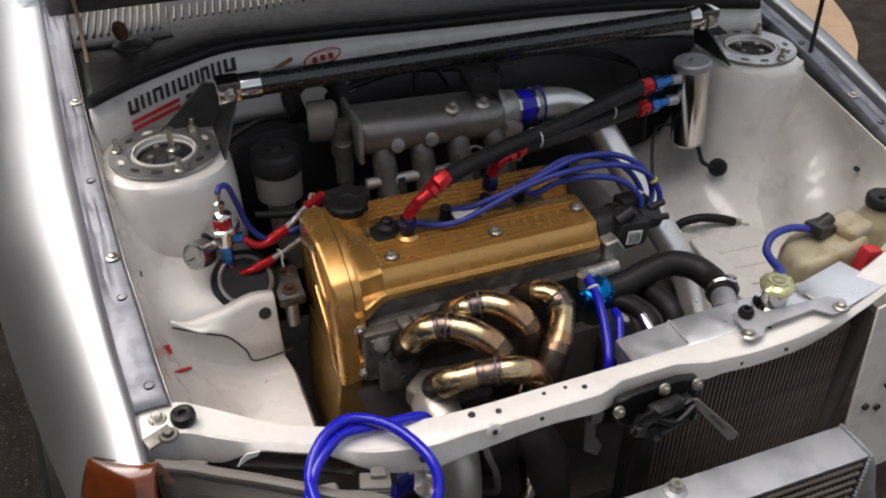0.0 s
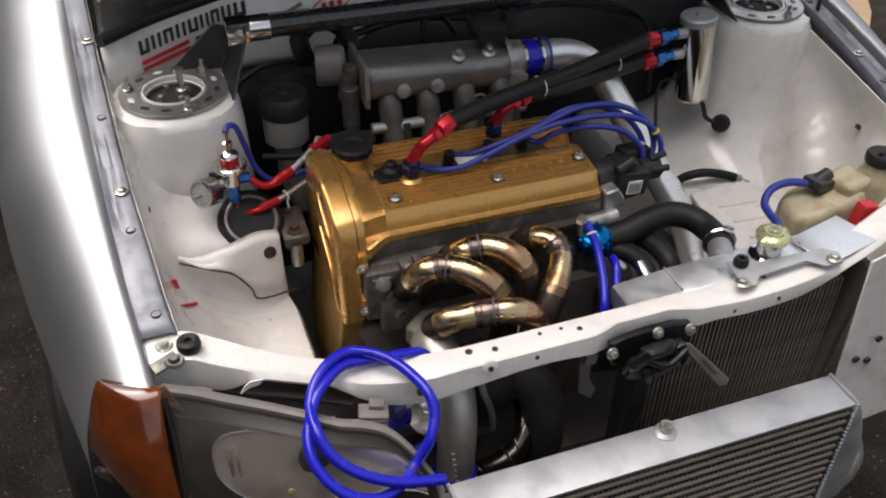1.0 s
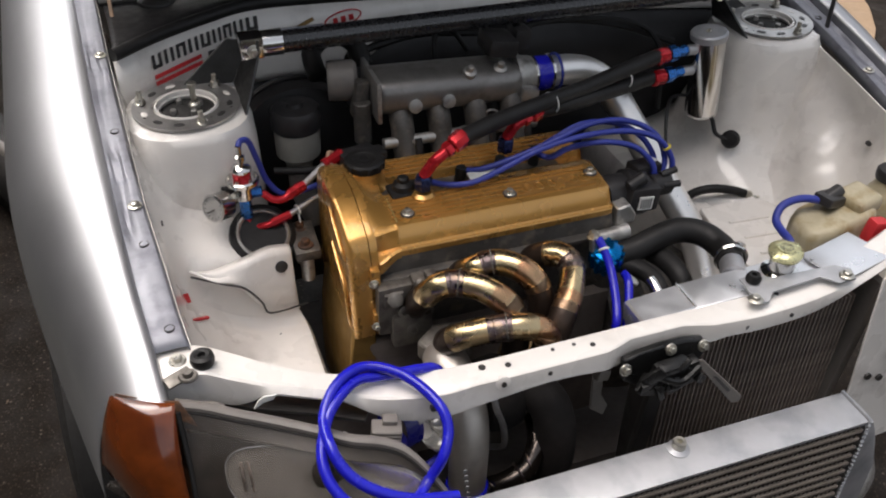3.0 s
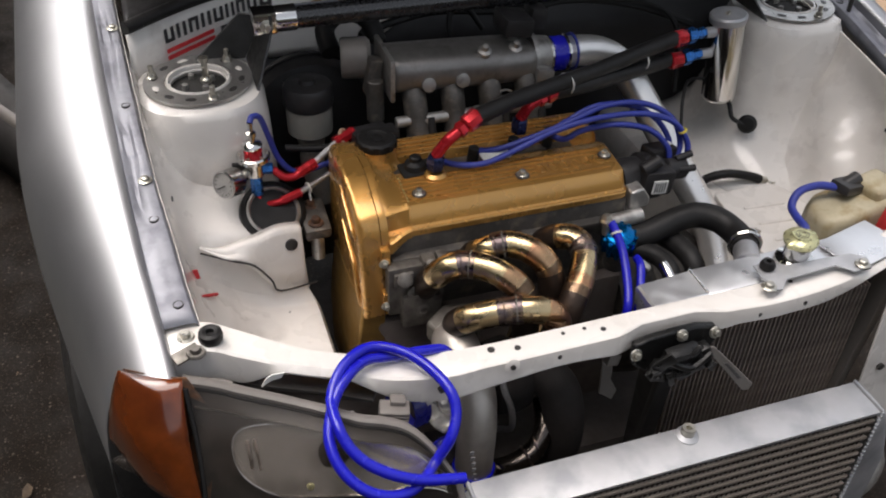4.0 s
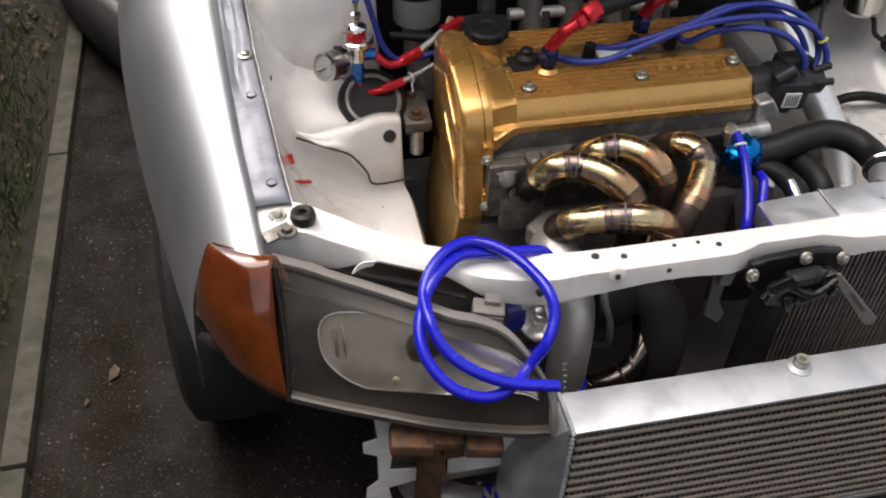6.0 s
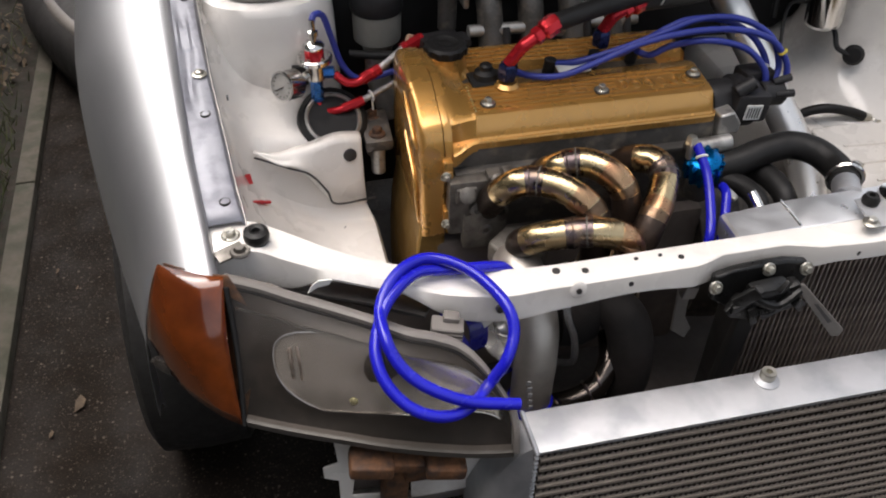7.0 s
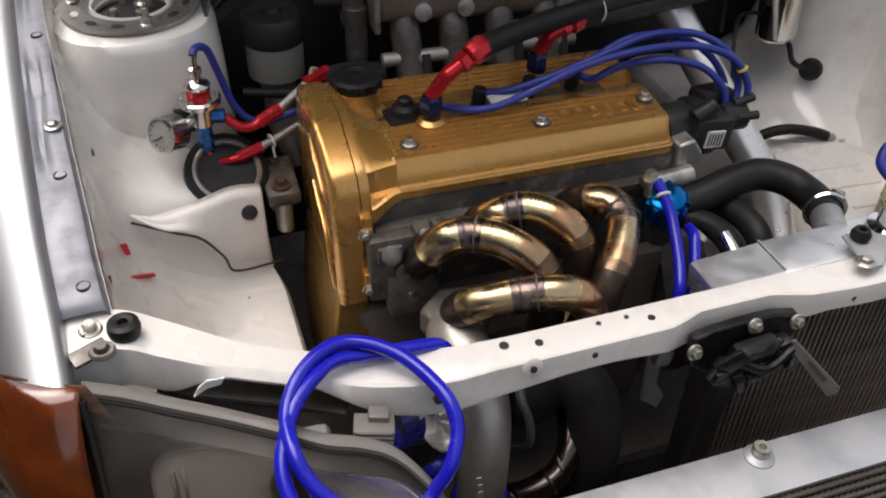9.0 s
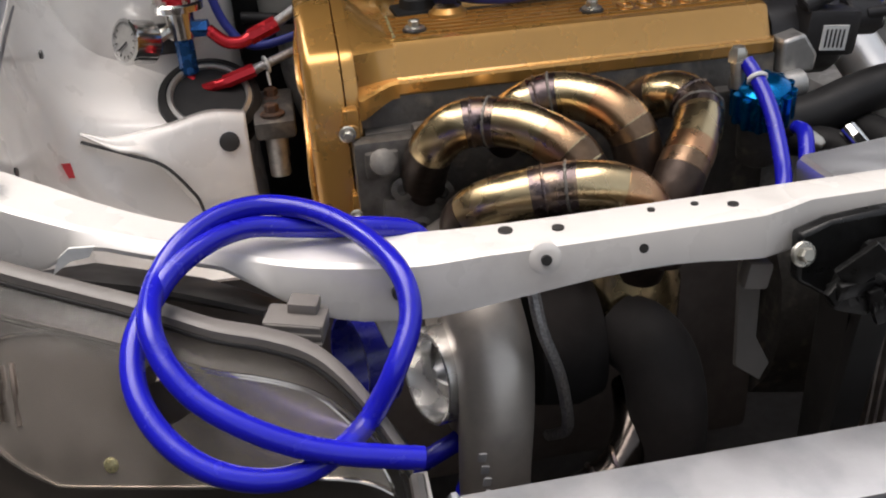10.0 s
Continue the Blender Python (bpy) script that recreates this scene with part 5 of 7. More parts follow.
    for x, z, w in bosses:
        bm = B()
        box(bm, (x, 0.192, z), (w * 1.6, 0.022, w * 1.3), bev=0.004)
        lathe(bm, [(w * 0.6, 0), (w * 0.62, 0.010), (w * 0.4, 0.012)], (x, 0.186, z), (0, -1, 0.6), 14)
        part("head_boss", bm, DIRTYCAST, e, "cast boss")
    bm = B()
    box(bm, (-0.247, 0.196, 0.752), (0.075, 0.02, 0.085), bev=0.005)
    box(bm, (-0.235, 0.19, 0.715), (0.06, 0.02, 0.06), bev=0.006)
    part("head_end_casting", bm, DIRTYCAST, e, "grey cast head end")
    for x, z in ((-0.248, 0.752), (-0.235, 0.715), (-0.215, 0.745)):
        bm = B()
        lathe(bm, [(0.010, 0), (0.010, 0.006), (0.005, 0.007), (0.004, 0.002)], (x, 0.184, z), (0, -1, 0.2), 16)
        part("core_plug", bm, DIRTYCAST, e)
    # bolts of the cover
    for x, y, z in ((-0.218, 0.258, 0.8622), (-0.061, 0.260, 0.8624), (0.077, 0.274, 0.8634)):
        bm = B()
        lathe(bm, [(0.0105, 0.0), (0.0105, 0.0015), (0.009, 0.0025)], (x, y, z), seg=20)
        part("seal_washer", bm, DARKGREY, cc)
        bm = B()
        hexbolt(bm, (x, y, z + 0.002), r=0.0052, h=0.0065)
        part("cover_bolt", bm, ZINC, cc, "plated cap nut")
    # black rubber boot in its square well
    bm = B()
    box(bm, (-0.205, 0.312, 0.867), (0.050, 0.036, 0.006), (3, 0, 4), 0.004)
    lathe(bm, [(0.017, 0.0), (0.015, 0.008), (0.009, 0.012), (0.0085, 0.018), (0.006, 0.020), (0.0, 0.020)], (-0.207, 0.314, 0.869), seg=24)
    part("boot", bm, RUBBER, cc, "black rubber boot")
    bm = B()
    box(bm, (-0.10, 0.3305, 0.853), (0.30, 0.026, 0.004), bev=0.001)
    part("plug_valley", bm, DARKCAST, cc, "dark spark plug valley")
    bm = B()
    for k in range(9):
        lathe(bm, [(0.0015, 0), (0.001, 0.002)], (-0.2375, 0.246 + 0.0062 * k, 0.8612 + 0.00056 * k), seg=6)
    part("casting_pip", bm, CAPGOLD, cc)
    # side mount, bolts, spacer tubes
    bm = B()
    box(bm, (-0.349, 0.372, 0.765), (0.04, 0.07, 0.02), (10, 0, 0), 0.005)
    part("mount_arm", bm, DARKCAST, e)
    for y, z in ((0.352, 0.775), (0.392, 0.778)):
        bm = B()
        cyl(bm, (-0.350, y - 0.004, z - 0.065), (-0.350, y, z - 0.004), 0.0105, 16)
        part("spacer", bm, CAST, e, "grey spacer tube")
        bm = B()
        hexbolt(bm, (-0.350, y, z - 0.004), (0, 0.05, 1), 0.007, 0.010)
        part("mount_bolt", bm, RUST, e, "rusty mount bolt")
    bm = B()
    lathe(bm, [(0.048, -0.03), (0.050, -0.01), (0.049, 0.0), (0.042, 0.004), (0.038, 0.0)], (-0.408, 0.377, 0.788), (0.1, -0.55, 0.83), 36)
    part("mount_rubber", bm, RUBBER, e, "black round engine mount rubber")
    bm = B()
    lathe(bm, [(0.0405, -0.01), (0.0405, 0.003), (0.037, 0.005), (0.035, 0.003), (0.034, -0.006)], (-0.408, 0.377, 0.788), (0.1, -0.55, 0.83), 32)
    part("mount_core", bm, CAST, e, "grey mount core")
    # Black disc inside the ring; the shade of the recess is in its colour.
    bm = B()
    lathe(bm, [(0.0345, -0.006), (0.0345, -0.001), (0.012, -0.003), (0.0, -0.003)], (-0.408, 0.377, 0.788), (0.1, -0.55, 0.83), 32)
    part("recess_disc", bm, RUBBER, e, "black disc standing in for the shaded recess")
    # distributor end
    bm = B()
    lathe(bm, [(0.030, 0.0), (0.032, 0.01), (0.032, 0.035), (0.037, 0.04), (0.037, 0.065), (0.033, 0.072)], (0.098, 0.265, 0.822), (1, 0.02, -0.05), 28)
    dist = part("distributor", bm, BLACK, e, "black distributor with cap")
    bm = B()
    box(bm, (0.150, 0.247, 0.829), (0.052, 0.048, 0.042), (0, 5, 0), 0.007)
    cyl(bm, (0.172, 0.25, 0.836), (0.205, 0.25, 0.834), 0.017, 20)
    for k in range(4):
        cyl(bm, (0.188, 0.25 + 0.012 * math.cos(1.57 * k), 0.84 + 0.012 * math.sin(1.57 * k)), (0.214, 0.25 + 0.016 * math.cos(1.57 * k), 0.842 + 0.016 * math.sin(1.57 * k)), 0.0055, 10)
    cyl(bm, (0.125, 0.236, 0.852), (0.150, 0.236, 0.866), 0.010, 14)
    box(bm, (0.195, 0.262, 0.838), (0.04, 0.014, 0.012), (0, 5, 10), 0.003)
    box(bm, (0.175, 0.28, 0.85), (0.05, 0.03, 0.02), (0, 5, 10), 0.004)
    part("distributor_cap", bm, BLACK, dist)
    bm = B()
    box(bm, (0.150, 0.2215, 0.826), (0.024, 0.002, 0.022), (0, 5, 0), 0)
    part("barcode_label", bm, PAPER, dist, "small white label with fine bars")
    bm = B()
    for k in range(5):
        box(bm, (0.1415 + 0.004 * k, 0.2203, 0.8265 - 0.0004 * k), (0.0016, 0.001, 0.016), (0, 5, 0), 0)
    part("label_bar", bm, PRINTBLACK, dist)
    bm = B()
    box(bm, (0.190, 0.284, 0.858), (0.012, 0.010, 0.008), (0, 5, 10), 0.002)
    part("plug_tip", bm, PAPER, dist, "white connector tip")
    bm = B()
    prism(bm, [(0.098, 0.214, 0.80), (0.130, 0.214, 0.80), (0.132, 0.214, 0.815), (0.118, 0.214, 0.835), (0.098, 0.214, 0.83)], (0, 0.03, 0))
    part("end_casting", bm, CAST, e, "grey end casting", bevel=0.003)
    bm = B()
    cyl(bm, (0.06, 0.205, 0.79), (0.115, 0.205, 0.795), 0.012)
    part("water_neck", bm, CAST, e)
    # gearbox in the dark below
    bm = B()
    rows = [[(x, 0.30 + r * math.cos(a), 0.56 + r * math.sin(a)) for a in [2 * math.pi * j / 16 for j in range(16)]] for x, r in ((0.10, 0.14), (0.16, 0.15), (0.22, 0.11), (0.30, 0.08))]
    loft(bm, rows)
    part("gearbox", bm, DARKCAST, e, "dark gearbox casing")


engine()


def manifold():
    m = thing("exhaust_manifold", "heat-tinted stainless tubular turbo manifold", "manifold", (-0.12, 0.12, 0.70))
    bm = B()
    box(bm, (-0.12, 0.193, 0.765), (0.27, 0.010, 0.05), bev=0.003)
    part("flange", bm, DARKCAST, m)
    R = 0.0188
    runners = [
        [(-0.228, 0.200, 0.740), (-0.229, 0.178, 0.768), (-0.223, 0.158, 0.796), (-0.206, 0.151, 0.812), (-0.184, 0.145, 0.816), (-0.158, 0.128, 0.815), (-0.136, 0.109, 0.806), (-0.123, 0.096, 0.792), (-0.117, 0.089, 0.765), (-0.115, 0.09, 0.72)],
        [(-0.158, 0.205, 0.775), (-0.158, 0.185, 0.798), (-0.150, 0.169, 0.814), (-0.133, 0.164, 0.822), (-0.114, 0.157, 0.825), (-0.093, 0.141, 0.821), (-0.078, 0.126, 0.809), (-0.071, 0.117, 0.790), (-0.070, 0.11, 0.76), (-0.075, 0.10, 0.72)],
        [(-0.050, 0.205, 0.772), (-0.046, 0.188, 0.796), (-0.035, 0.172, 0.810), (-0.020, 0.157, 0.814), (-0.015, 0.133, 0.808), (-0.032, 0.102, 0.797), (-0.050, 0.080, 0.785), (-0.063, 0.068, 0.765), (-0.072, 0.066, 0.72)],
        [(-0.195, 0.13, 0.725), (-0.210, 0.110, 0.745), (-0.208, 0.093, 0.765), (-0.188, 0.083, 0.778), (-0.152, 0.073, 0.786), (-0.124, 0.064, 0.789), (-0.101, 0.060, 0.783), (-0.088, 0.058, 0.770), (-0.082, 0.06, 0.750), (-0.085, 0.07, 0.71)],
    ]
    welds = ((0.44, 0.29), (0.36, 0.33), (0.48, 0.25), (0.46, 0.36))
    for pts, (at, end) in zip(runners, welds):
        bm = B()
        tube(bm, pts, R, 24, 8)
        rn = part("runner", bm, BRONZE, m, "golden heat-tinted steel runner", angle=60)
        line = spline(pts, 8)
        k = len(line) - 1
        # Past the copper bend, two darker bands put the falling shade into the colour.
        bands = ((0.0, at - 0.22, SOOTSHADE, "dark sooty root of the runner"), (at - 0.055, at + 0.055, WELD, "dark blue-purple heat band"), (at + 0.19, at + end, COPPER, "copper tinted bend"), (at + end, at + end + 0.05, SHADEFADE, "brown band fading into painted shade"), (at + end + 0.05, 1.0, SOOTSHADE, "tail of the runner, painted dark as shade"))
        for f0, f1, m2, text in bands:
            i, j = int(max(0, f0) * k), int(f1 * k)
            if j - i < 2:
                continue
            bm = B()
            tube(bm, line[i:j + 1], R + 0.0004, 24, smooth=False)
            part("heat_shade_band", bm, m2, rn, text, angle=60)
        for f in (at - 0.028, at + 0.028):
            i = int(f * k)
            d = line[i + 1] - line[i - 1]
            e, u, w = frame_of(d)
            bm = B()
            for q in range(22):
                a = 2 * math.pi * q / 22
                c = line[i] + (R + 0.0002) * (math.cos(a) * u + math.sin(a) * w)
                lathe(bm, [(0.0007, -0.0030), (0.0014, -0.0012), (0.0014, 0.0012), (0.0007, 0.0030)], c, math.cos(a) * w - math.sin(a) * u, 6)
            part("weld_bead", bm, WELD if f < at else DIRTYCAST, rn, "rippled weld bead")
    bm = B()
    lathe(bm, [(0.05, 0.0), (0.045, 0.04), (0.03, 0.07)], (-0.09, 0.10, 0.66), (0.1, -0.1, 1), 20)
    part("collector", bm, BRONZE, m)


manifold()


def turbo():
    t = thing("turbocharger", "cast aluminium turbocharger with polished inlet", "turbocharger", (-0.20, 0.06, 0.60))
    bm = B()
    tube(bm, [(-0.213, 0.115, 0.715), (-0.214, 0.090, 0.718), (-0.211, 0.055, 0.705), (-0.209, 0.028, 0.68), (-0.212, 0.010, 0.65), (-0.217, -0.002, 0.61), (-0.219, -0.006, 0.575)], [0.030, 0.031, 0.030, 0.029, 0.0275, 0.0265, 0.026], 24, 6)
    part("outlet_elbow", bm, POLISHCAST, t, "grey cast outlet elbow", angle=60)
    bm = B()
    prism(bm, [(-0.245, 0.135, 0.735), (-0.215, 0.155, 0.742), (-0.175, 0.15, 0.742), (-0.165, 0.12, 0.738), (-0.185, 0.095, 0.735), (-0.23, 0.10, 0.732)], (0, 0.0, -0.03))
    part("turbine_flange", bm, DIRTYCAST, t, "grey cast flange", bevel=0.004)
    bm = B()
    rows = []
    for j in range(25):
        a = 2 * math.pi * j / 24
        rr = 0.018 + 0.012 * j / 24
        c = Vector((-0.215, 0.075 + 0.05 * math.cos(a), 0.655 + 0.05 * math.sin(a)))
        rad = Vector((0, math.cos(a), math.sin(a)))
        rows.append([c + rr * (math.cos(b) * rad + math.sin(b) * Vector((1, 0, 0))) for b in [2 * math.pi * k / 14 for k in range(14)]])
    loft(bm, rows)
    part("compressor_scroll", bm, POLISHCAST, t, "cast compressor scroll", angle=60)
    bm = B()
    lathe(bm, [(0.048, -0.004), (0.046, 0.008), (0.037, 0.012), (0.037, 0.040), (0.0355, 0.041), (0.034, 0.040), (0.030, 0.02), (0.0, 0.014)], (-0.219, 0.060, 0.654), (-0.93, -0.33, 0.12), 36)
    part("inlet", bm, mat("machined_alloy", (0.82, 0.81, 0.79), 0.26, 0.9, 0.05, 12, 0.03, 300, rvar=0.06), t, "bright machined inlet")
    bm = B()
    lathe(bm, [(0.012, 0), (0.011, 0.01), (0.004, 0.018), (0, 0.018)], (-0.233, 0.056, 0.656), (-0.93, -0.33, 0.12), 16)
    part("wheel_nut", bm, BRUSHED, t)
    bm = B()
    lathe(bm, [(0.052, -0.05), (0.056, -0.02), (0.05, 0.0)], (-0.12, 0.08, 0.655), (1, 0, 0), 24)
    part("turbine_housing", bm, mat("near_black_iron", (0.012, 0.009, 0.008), 0.85, 0.3, 0.4, 12, 0.3, 90), t, "near-black turbine housing")
    bm = B()
    for k in range(6):
        box(bm, (-0.230 + 0.001 * k, -0.023 - 0.0015 * k, 0.635 - 0.010 * k), (0.006, 0.002, 0.007), (0, 10, 0), 0.0008)
    part("cast_mark", bm, BRUSHED, t, "raised unreadable casting marks")
    cp = thing("coupler", "blue silicone coupler with clamp under the turbo outlet", "coupler", (-0.207, 0.01, 0.55))
    bm = B()
    tube(bm, [(-0.2185, -0.005, 0.584), (-0.220, -0.007, 0.545)], 0.0295, 24, smooth=False)
    part("sleeve", bm, BLUE, cp)
    bm = B()
    torus(bm, (-0.219, -0.006, 0.572), (0, 0, 1), 0.030, 0.0035, 28, 6)
    part("clamp", bm, CHROME, cp, "bright hose clamp")
    bm = B()
    tube(bm, [(-0.220, -0.007, 0.552), (-0.220, -0.008, 0.52), (-0.22, -0.01, 0.46)], 0.026, 20)
    part("pipe", bm, BRUSHED, cp)
    inl = thing("coupler", "dark blue silicone coupler beside the turbo inlet, deepened for shade", "coupler", (-0.28, 0.04, 0.65))
    # Sleeve uses a deeper copy of the blue silicone, darkened for shade.
    for name, rad, u0, u1, m in (("sleeve", 0.034, 0.078, 0.104, mat("shaded_blue_silicone", (0.010, 0.011, 0.20), 0.28, 0, 0.08, 30, 0.03, 400)),):
        bm = B()
        ax = Vector((-0.93, -0.33, 0.12)).normalized()
        c0 = Vector((-0.214, 0.070, 0.678))
        d, u, q = frame_of(ax)
        rows = [[c0 + d * w + r * (math.cos(a) * u + math.sin(a) * q) for a in [2 * math.pi * j / 30 for j in range(30)]] for w, r in ((u0, rad - 0.002), (u0, rad), (u1, rad), (u1, rad - 0.002))]
        loft(bm, rows, caps=False)
        part(name, bm, m, inl)
    oil = B()
    tube(oil, [(-0.186, 0.01, 0.762), (-0.181, 0.0, 0.72), (-0.168, 0.002, 0.68), (-0.160, 0.008, 0.64), (-0.156, 0.022, 0.608), (-0.165, 0.04, 0.59)], 0.0045, 8)
    solo("oil_line", oil, BRAID, "thin bright steel oil line beside the turbo", "oil line")
    dp = thing("downpipe", "dark exhaust downpipe", "exhaust pipe", (-0.1, 0.02, 0.55))
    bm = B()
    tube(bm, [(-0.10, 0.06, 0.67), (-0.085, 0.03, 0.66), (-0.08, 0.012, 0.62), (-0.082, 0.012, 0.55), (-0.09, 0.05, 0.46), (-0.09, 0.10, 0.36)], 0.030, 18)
    part("pipe", bm, mat("near_black_pipe", (0.012, 0.009, 0.008), 0.8, 0.2, 0.4, 12, 0.3, 90), dp, "dull dark brown pipe")
    sc = thing("screamer_pipe", "dark polished wastegate dump pipe", "exhaust pipe", (-0.17, 0.0, 0.54))
    bm = B()
    tube(bm, [(-0.095, 0.05, 0.62), (-0.105, 0.015, 0.605), (-0.125, -0.004, 0.585), (-0.155, -0.010, 0.572), (-0.18, 0.0, 0.555), (-0.19, 0.03, 0.52)], 0.015, 16)
    part("pipe", bm, DARKSTEEL, sc)
    bm = B()
    torus(bm, (-0.140, -0.008, 0.578), (1, 0.1, 0.4), 0.0152, 0.0022, 20, 6)
    torus(bm, (-0.120, -0.002, 0.588), (1, -0.3, 0.6), 0.0152, 0.0022, 20, 6)
    part("weld_bead", bm, WELD, sc)
    br = B()
    prism(br, [(-0.036, 0.010, 0.765), (-0.018, 0.010, 0.765), (-0.015, 0.010, 0.675), (-0.002, 0.010, 0.650), (-0.012, 0.004, 0.640), (-0.030, 0.010, 0.652)], (0, 0.004, 0))
    solo("hanger_bracket", br, GREYPLASTIC, "small grey hanging bracket", "bracket", bevel=0.001)


turbo()


def wastegate():
    w = thing("wastegate", "bright blue anodised external wastegate with finned cap", "wastegate", (0.035, 0.14, 0.78))
    c, ax = Vector((0.045, 0.145, 0.808)), Vector((-0.15, -0.25, 1))
    bm = B()
    lathe(bm, [(0.020, -0.02), (0.022, -0.008), (0.022, 0.004), (0.020, 0.012), (0.012, 0.017), (0.0, 0.018)], c, ax, 30)
    part("cap", bm, CYAN, w, "glossy blue cap")
    d, u, q = frame_of(ax)
    for k in range(12):
        a = 2 * math.pi * k / 12
        o = c + 0.022 * (math.cos(a) * u + math.sin(a) * q)
        bm = B()
        cyl(bm, o - d * 0.018, o + d * 0.010, 0.0035, 8)
        part("fin", bm, CYAN, w)
    bm = B()
    cyl(bm, c - d * 0.06, c - d * 0.018, 0.018)
    part("body", bm, DARKCAST, w)
    bm = B()
    cyl(bm, (0.026, 0.152, 0.816), (0.024, 0.153, 0.840), 0.0055)
    lathe(bm, [(0.008, 0), (0.008, 0.007), (0.005, 0.012)], (0.024, 0.153, 0.838), (0, 0, 1), 6)
    part("banjo_fitting", bm, ZINC, w, "plated elbow fitting")
    bm = B()
    lathe(bm, [(0.006, 0), (0.006, 0.012), (0.004, 0.016)], (0.066, 0.112, 0.786), (0.5, -0.6, -0.4), 10)
    part("lower_fitting", bm, ZINC, w)
    for pts in ([(0.030, 0.150, 0.838), (0.033, 0.136, 0.828), (0.034, 0.112, 0.81), (0.026, 0.075, 0.785), (0.016, 0.050, 0.768), (0.012, 0.048, 0.74)],
                [(0.062, 0.118, 0.79), (0.058, 0.100, 0.792), (0.050, 0.08, 0.778), (0.040, 0.060, 0.765), (0.036, 0.055, 0.74)]):
        bm = B()
        tube(bm, pts, 0.0062, 12)
        solo("vacuum_hose", bm, BLUE, "blue silicone vacuum hose from the wastegate", "hose", group="wastegate hoses")
    bm = B()
    torus(bm, (0.033, 0.136, 0.828), (0, -0.8, -0.6), 0.0068, 0.0018, 16, 6)
    part("hose_clip", bm, PAPER, w, "white cable tie")


wastegate()


def loose_coil():
    bm = B()
    pts = [(-0.246, 0.030, 0.772), (-0.260, 0.024, 0.793), (-0.284, 0.019, 0.8025), (-0.307, 0.017, 0.806), (-0.336, 0.014, 0.812), (-0.361, 0.009, 0.818), (-0.384, -0.008, 0.82), (-0.404, -0.028, 0.815), (-0.417, -0.05, 0.806), (-0.425, -0.073, 0.795), (-0.423, -0.096, 0.781), (-0.411, -0.115, 0.766), (-0.393, -0.128, 0.754), (-0.371, -0.133, 0.745), (-0.349, -0.13, 0.74), (-0.328, -0.119, 0.74), (-0.307, -0.1, 0.744), (-0.289, -0.096, 0.772), (-0.276, -0.076, 0.792), (-0.278, -0.052, 0.808), (-0.295, -0.014, 0.815), (-0.32, 0.01, 0.822), (-0.35, 0.021, 0.826), (-0.377, 0.01, 0.828), (-0.399, -0.01, 0.823), (-0.413, -0.035, 0.813), (-0.414, -0.071, 0.809), (-0.407, -0.091, 0.795), (-0.393, -0.106, 0.781), (-0.373, -0.117, 0.769), (-0.349, -0.124, 0.757), (-0.325, -0.127, 0.748), (-0.299, -0.127, 0.74), (-0.281, -0.127, 0.735)]
    tube(bm, pts, 0.0066, 14, 8)
    h = thing("loose_hose", "loose loop of bright blue silicone hose over the headlamp", "hose", (-0.35, -0.05, 0.76))
    part("hose", bm, BLUE, h)
    bm = B()
    a, b = Vector(pts[-2]), Vector(pts[-1])
    lathe(bm, [(0.0034, -0.001), (0.0034, 0.0006), (0.0, 0.0006)], b, b - a, 14)
    part("bore", bm, RUBBER, h, "dark open bore of the cut end")


loose_coil()


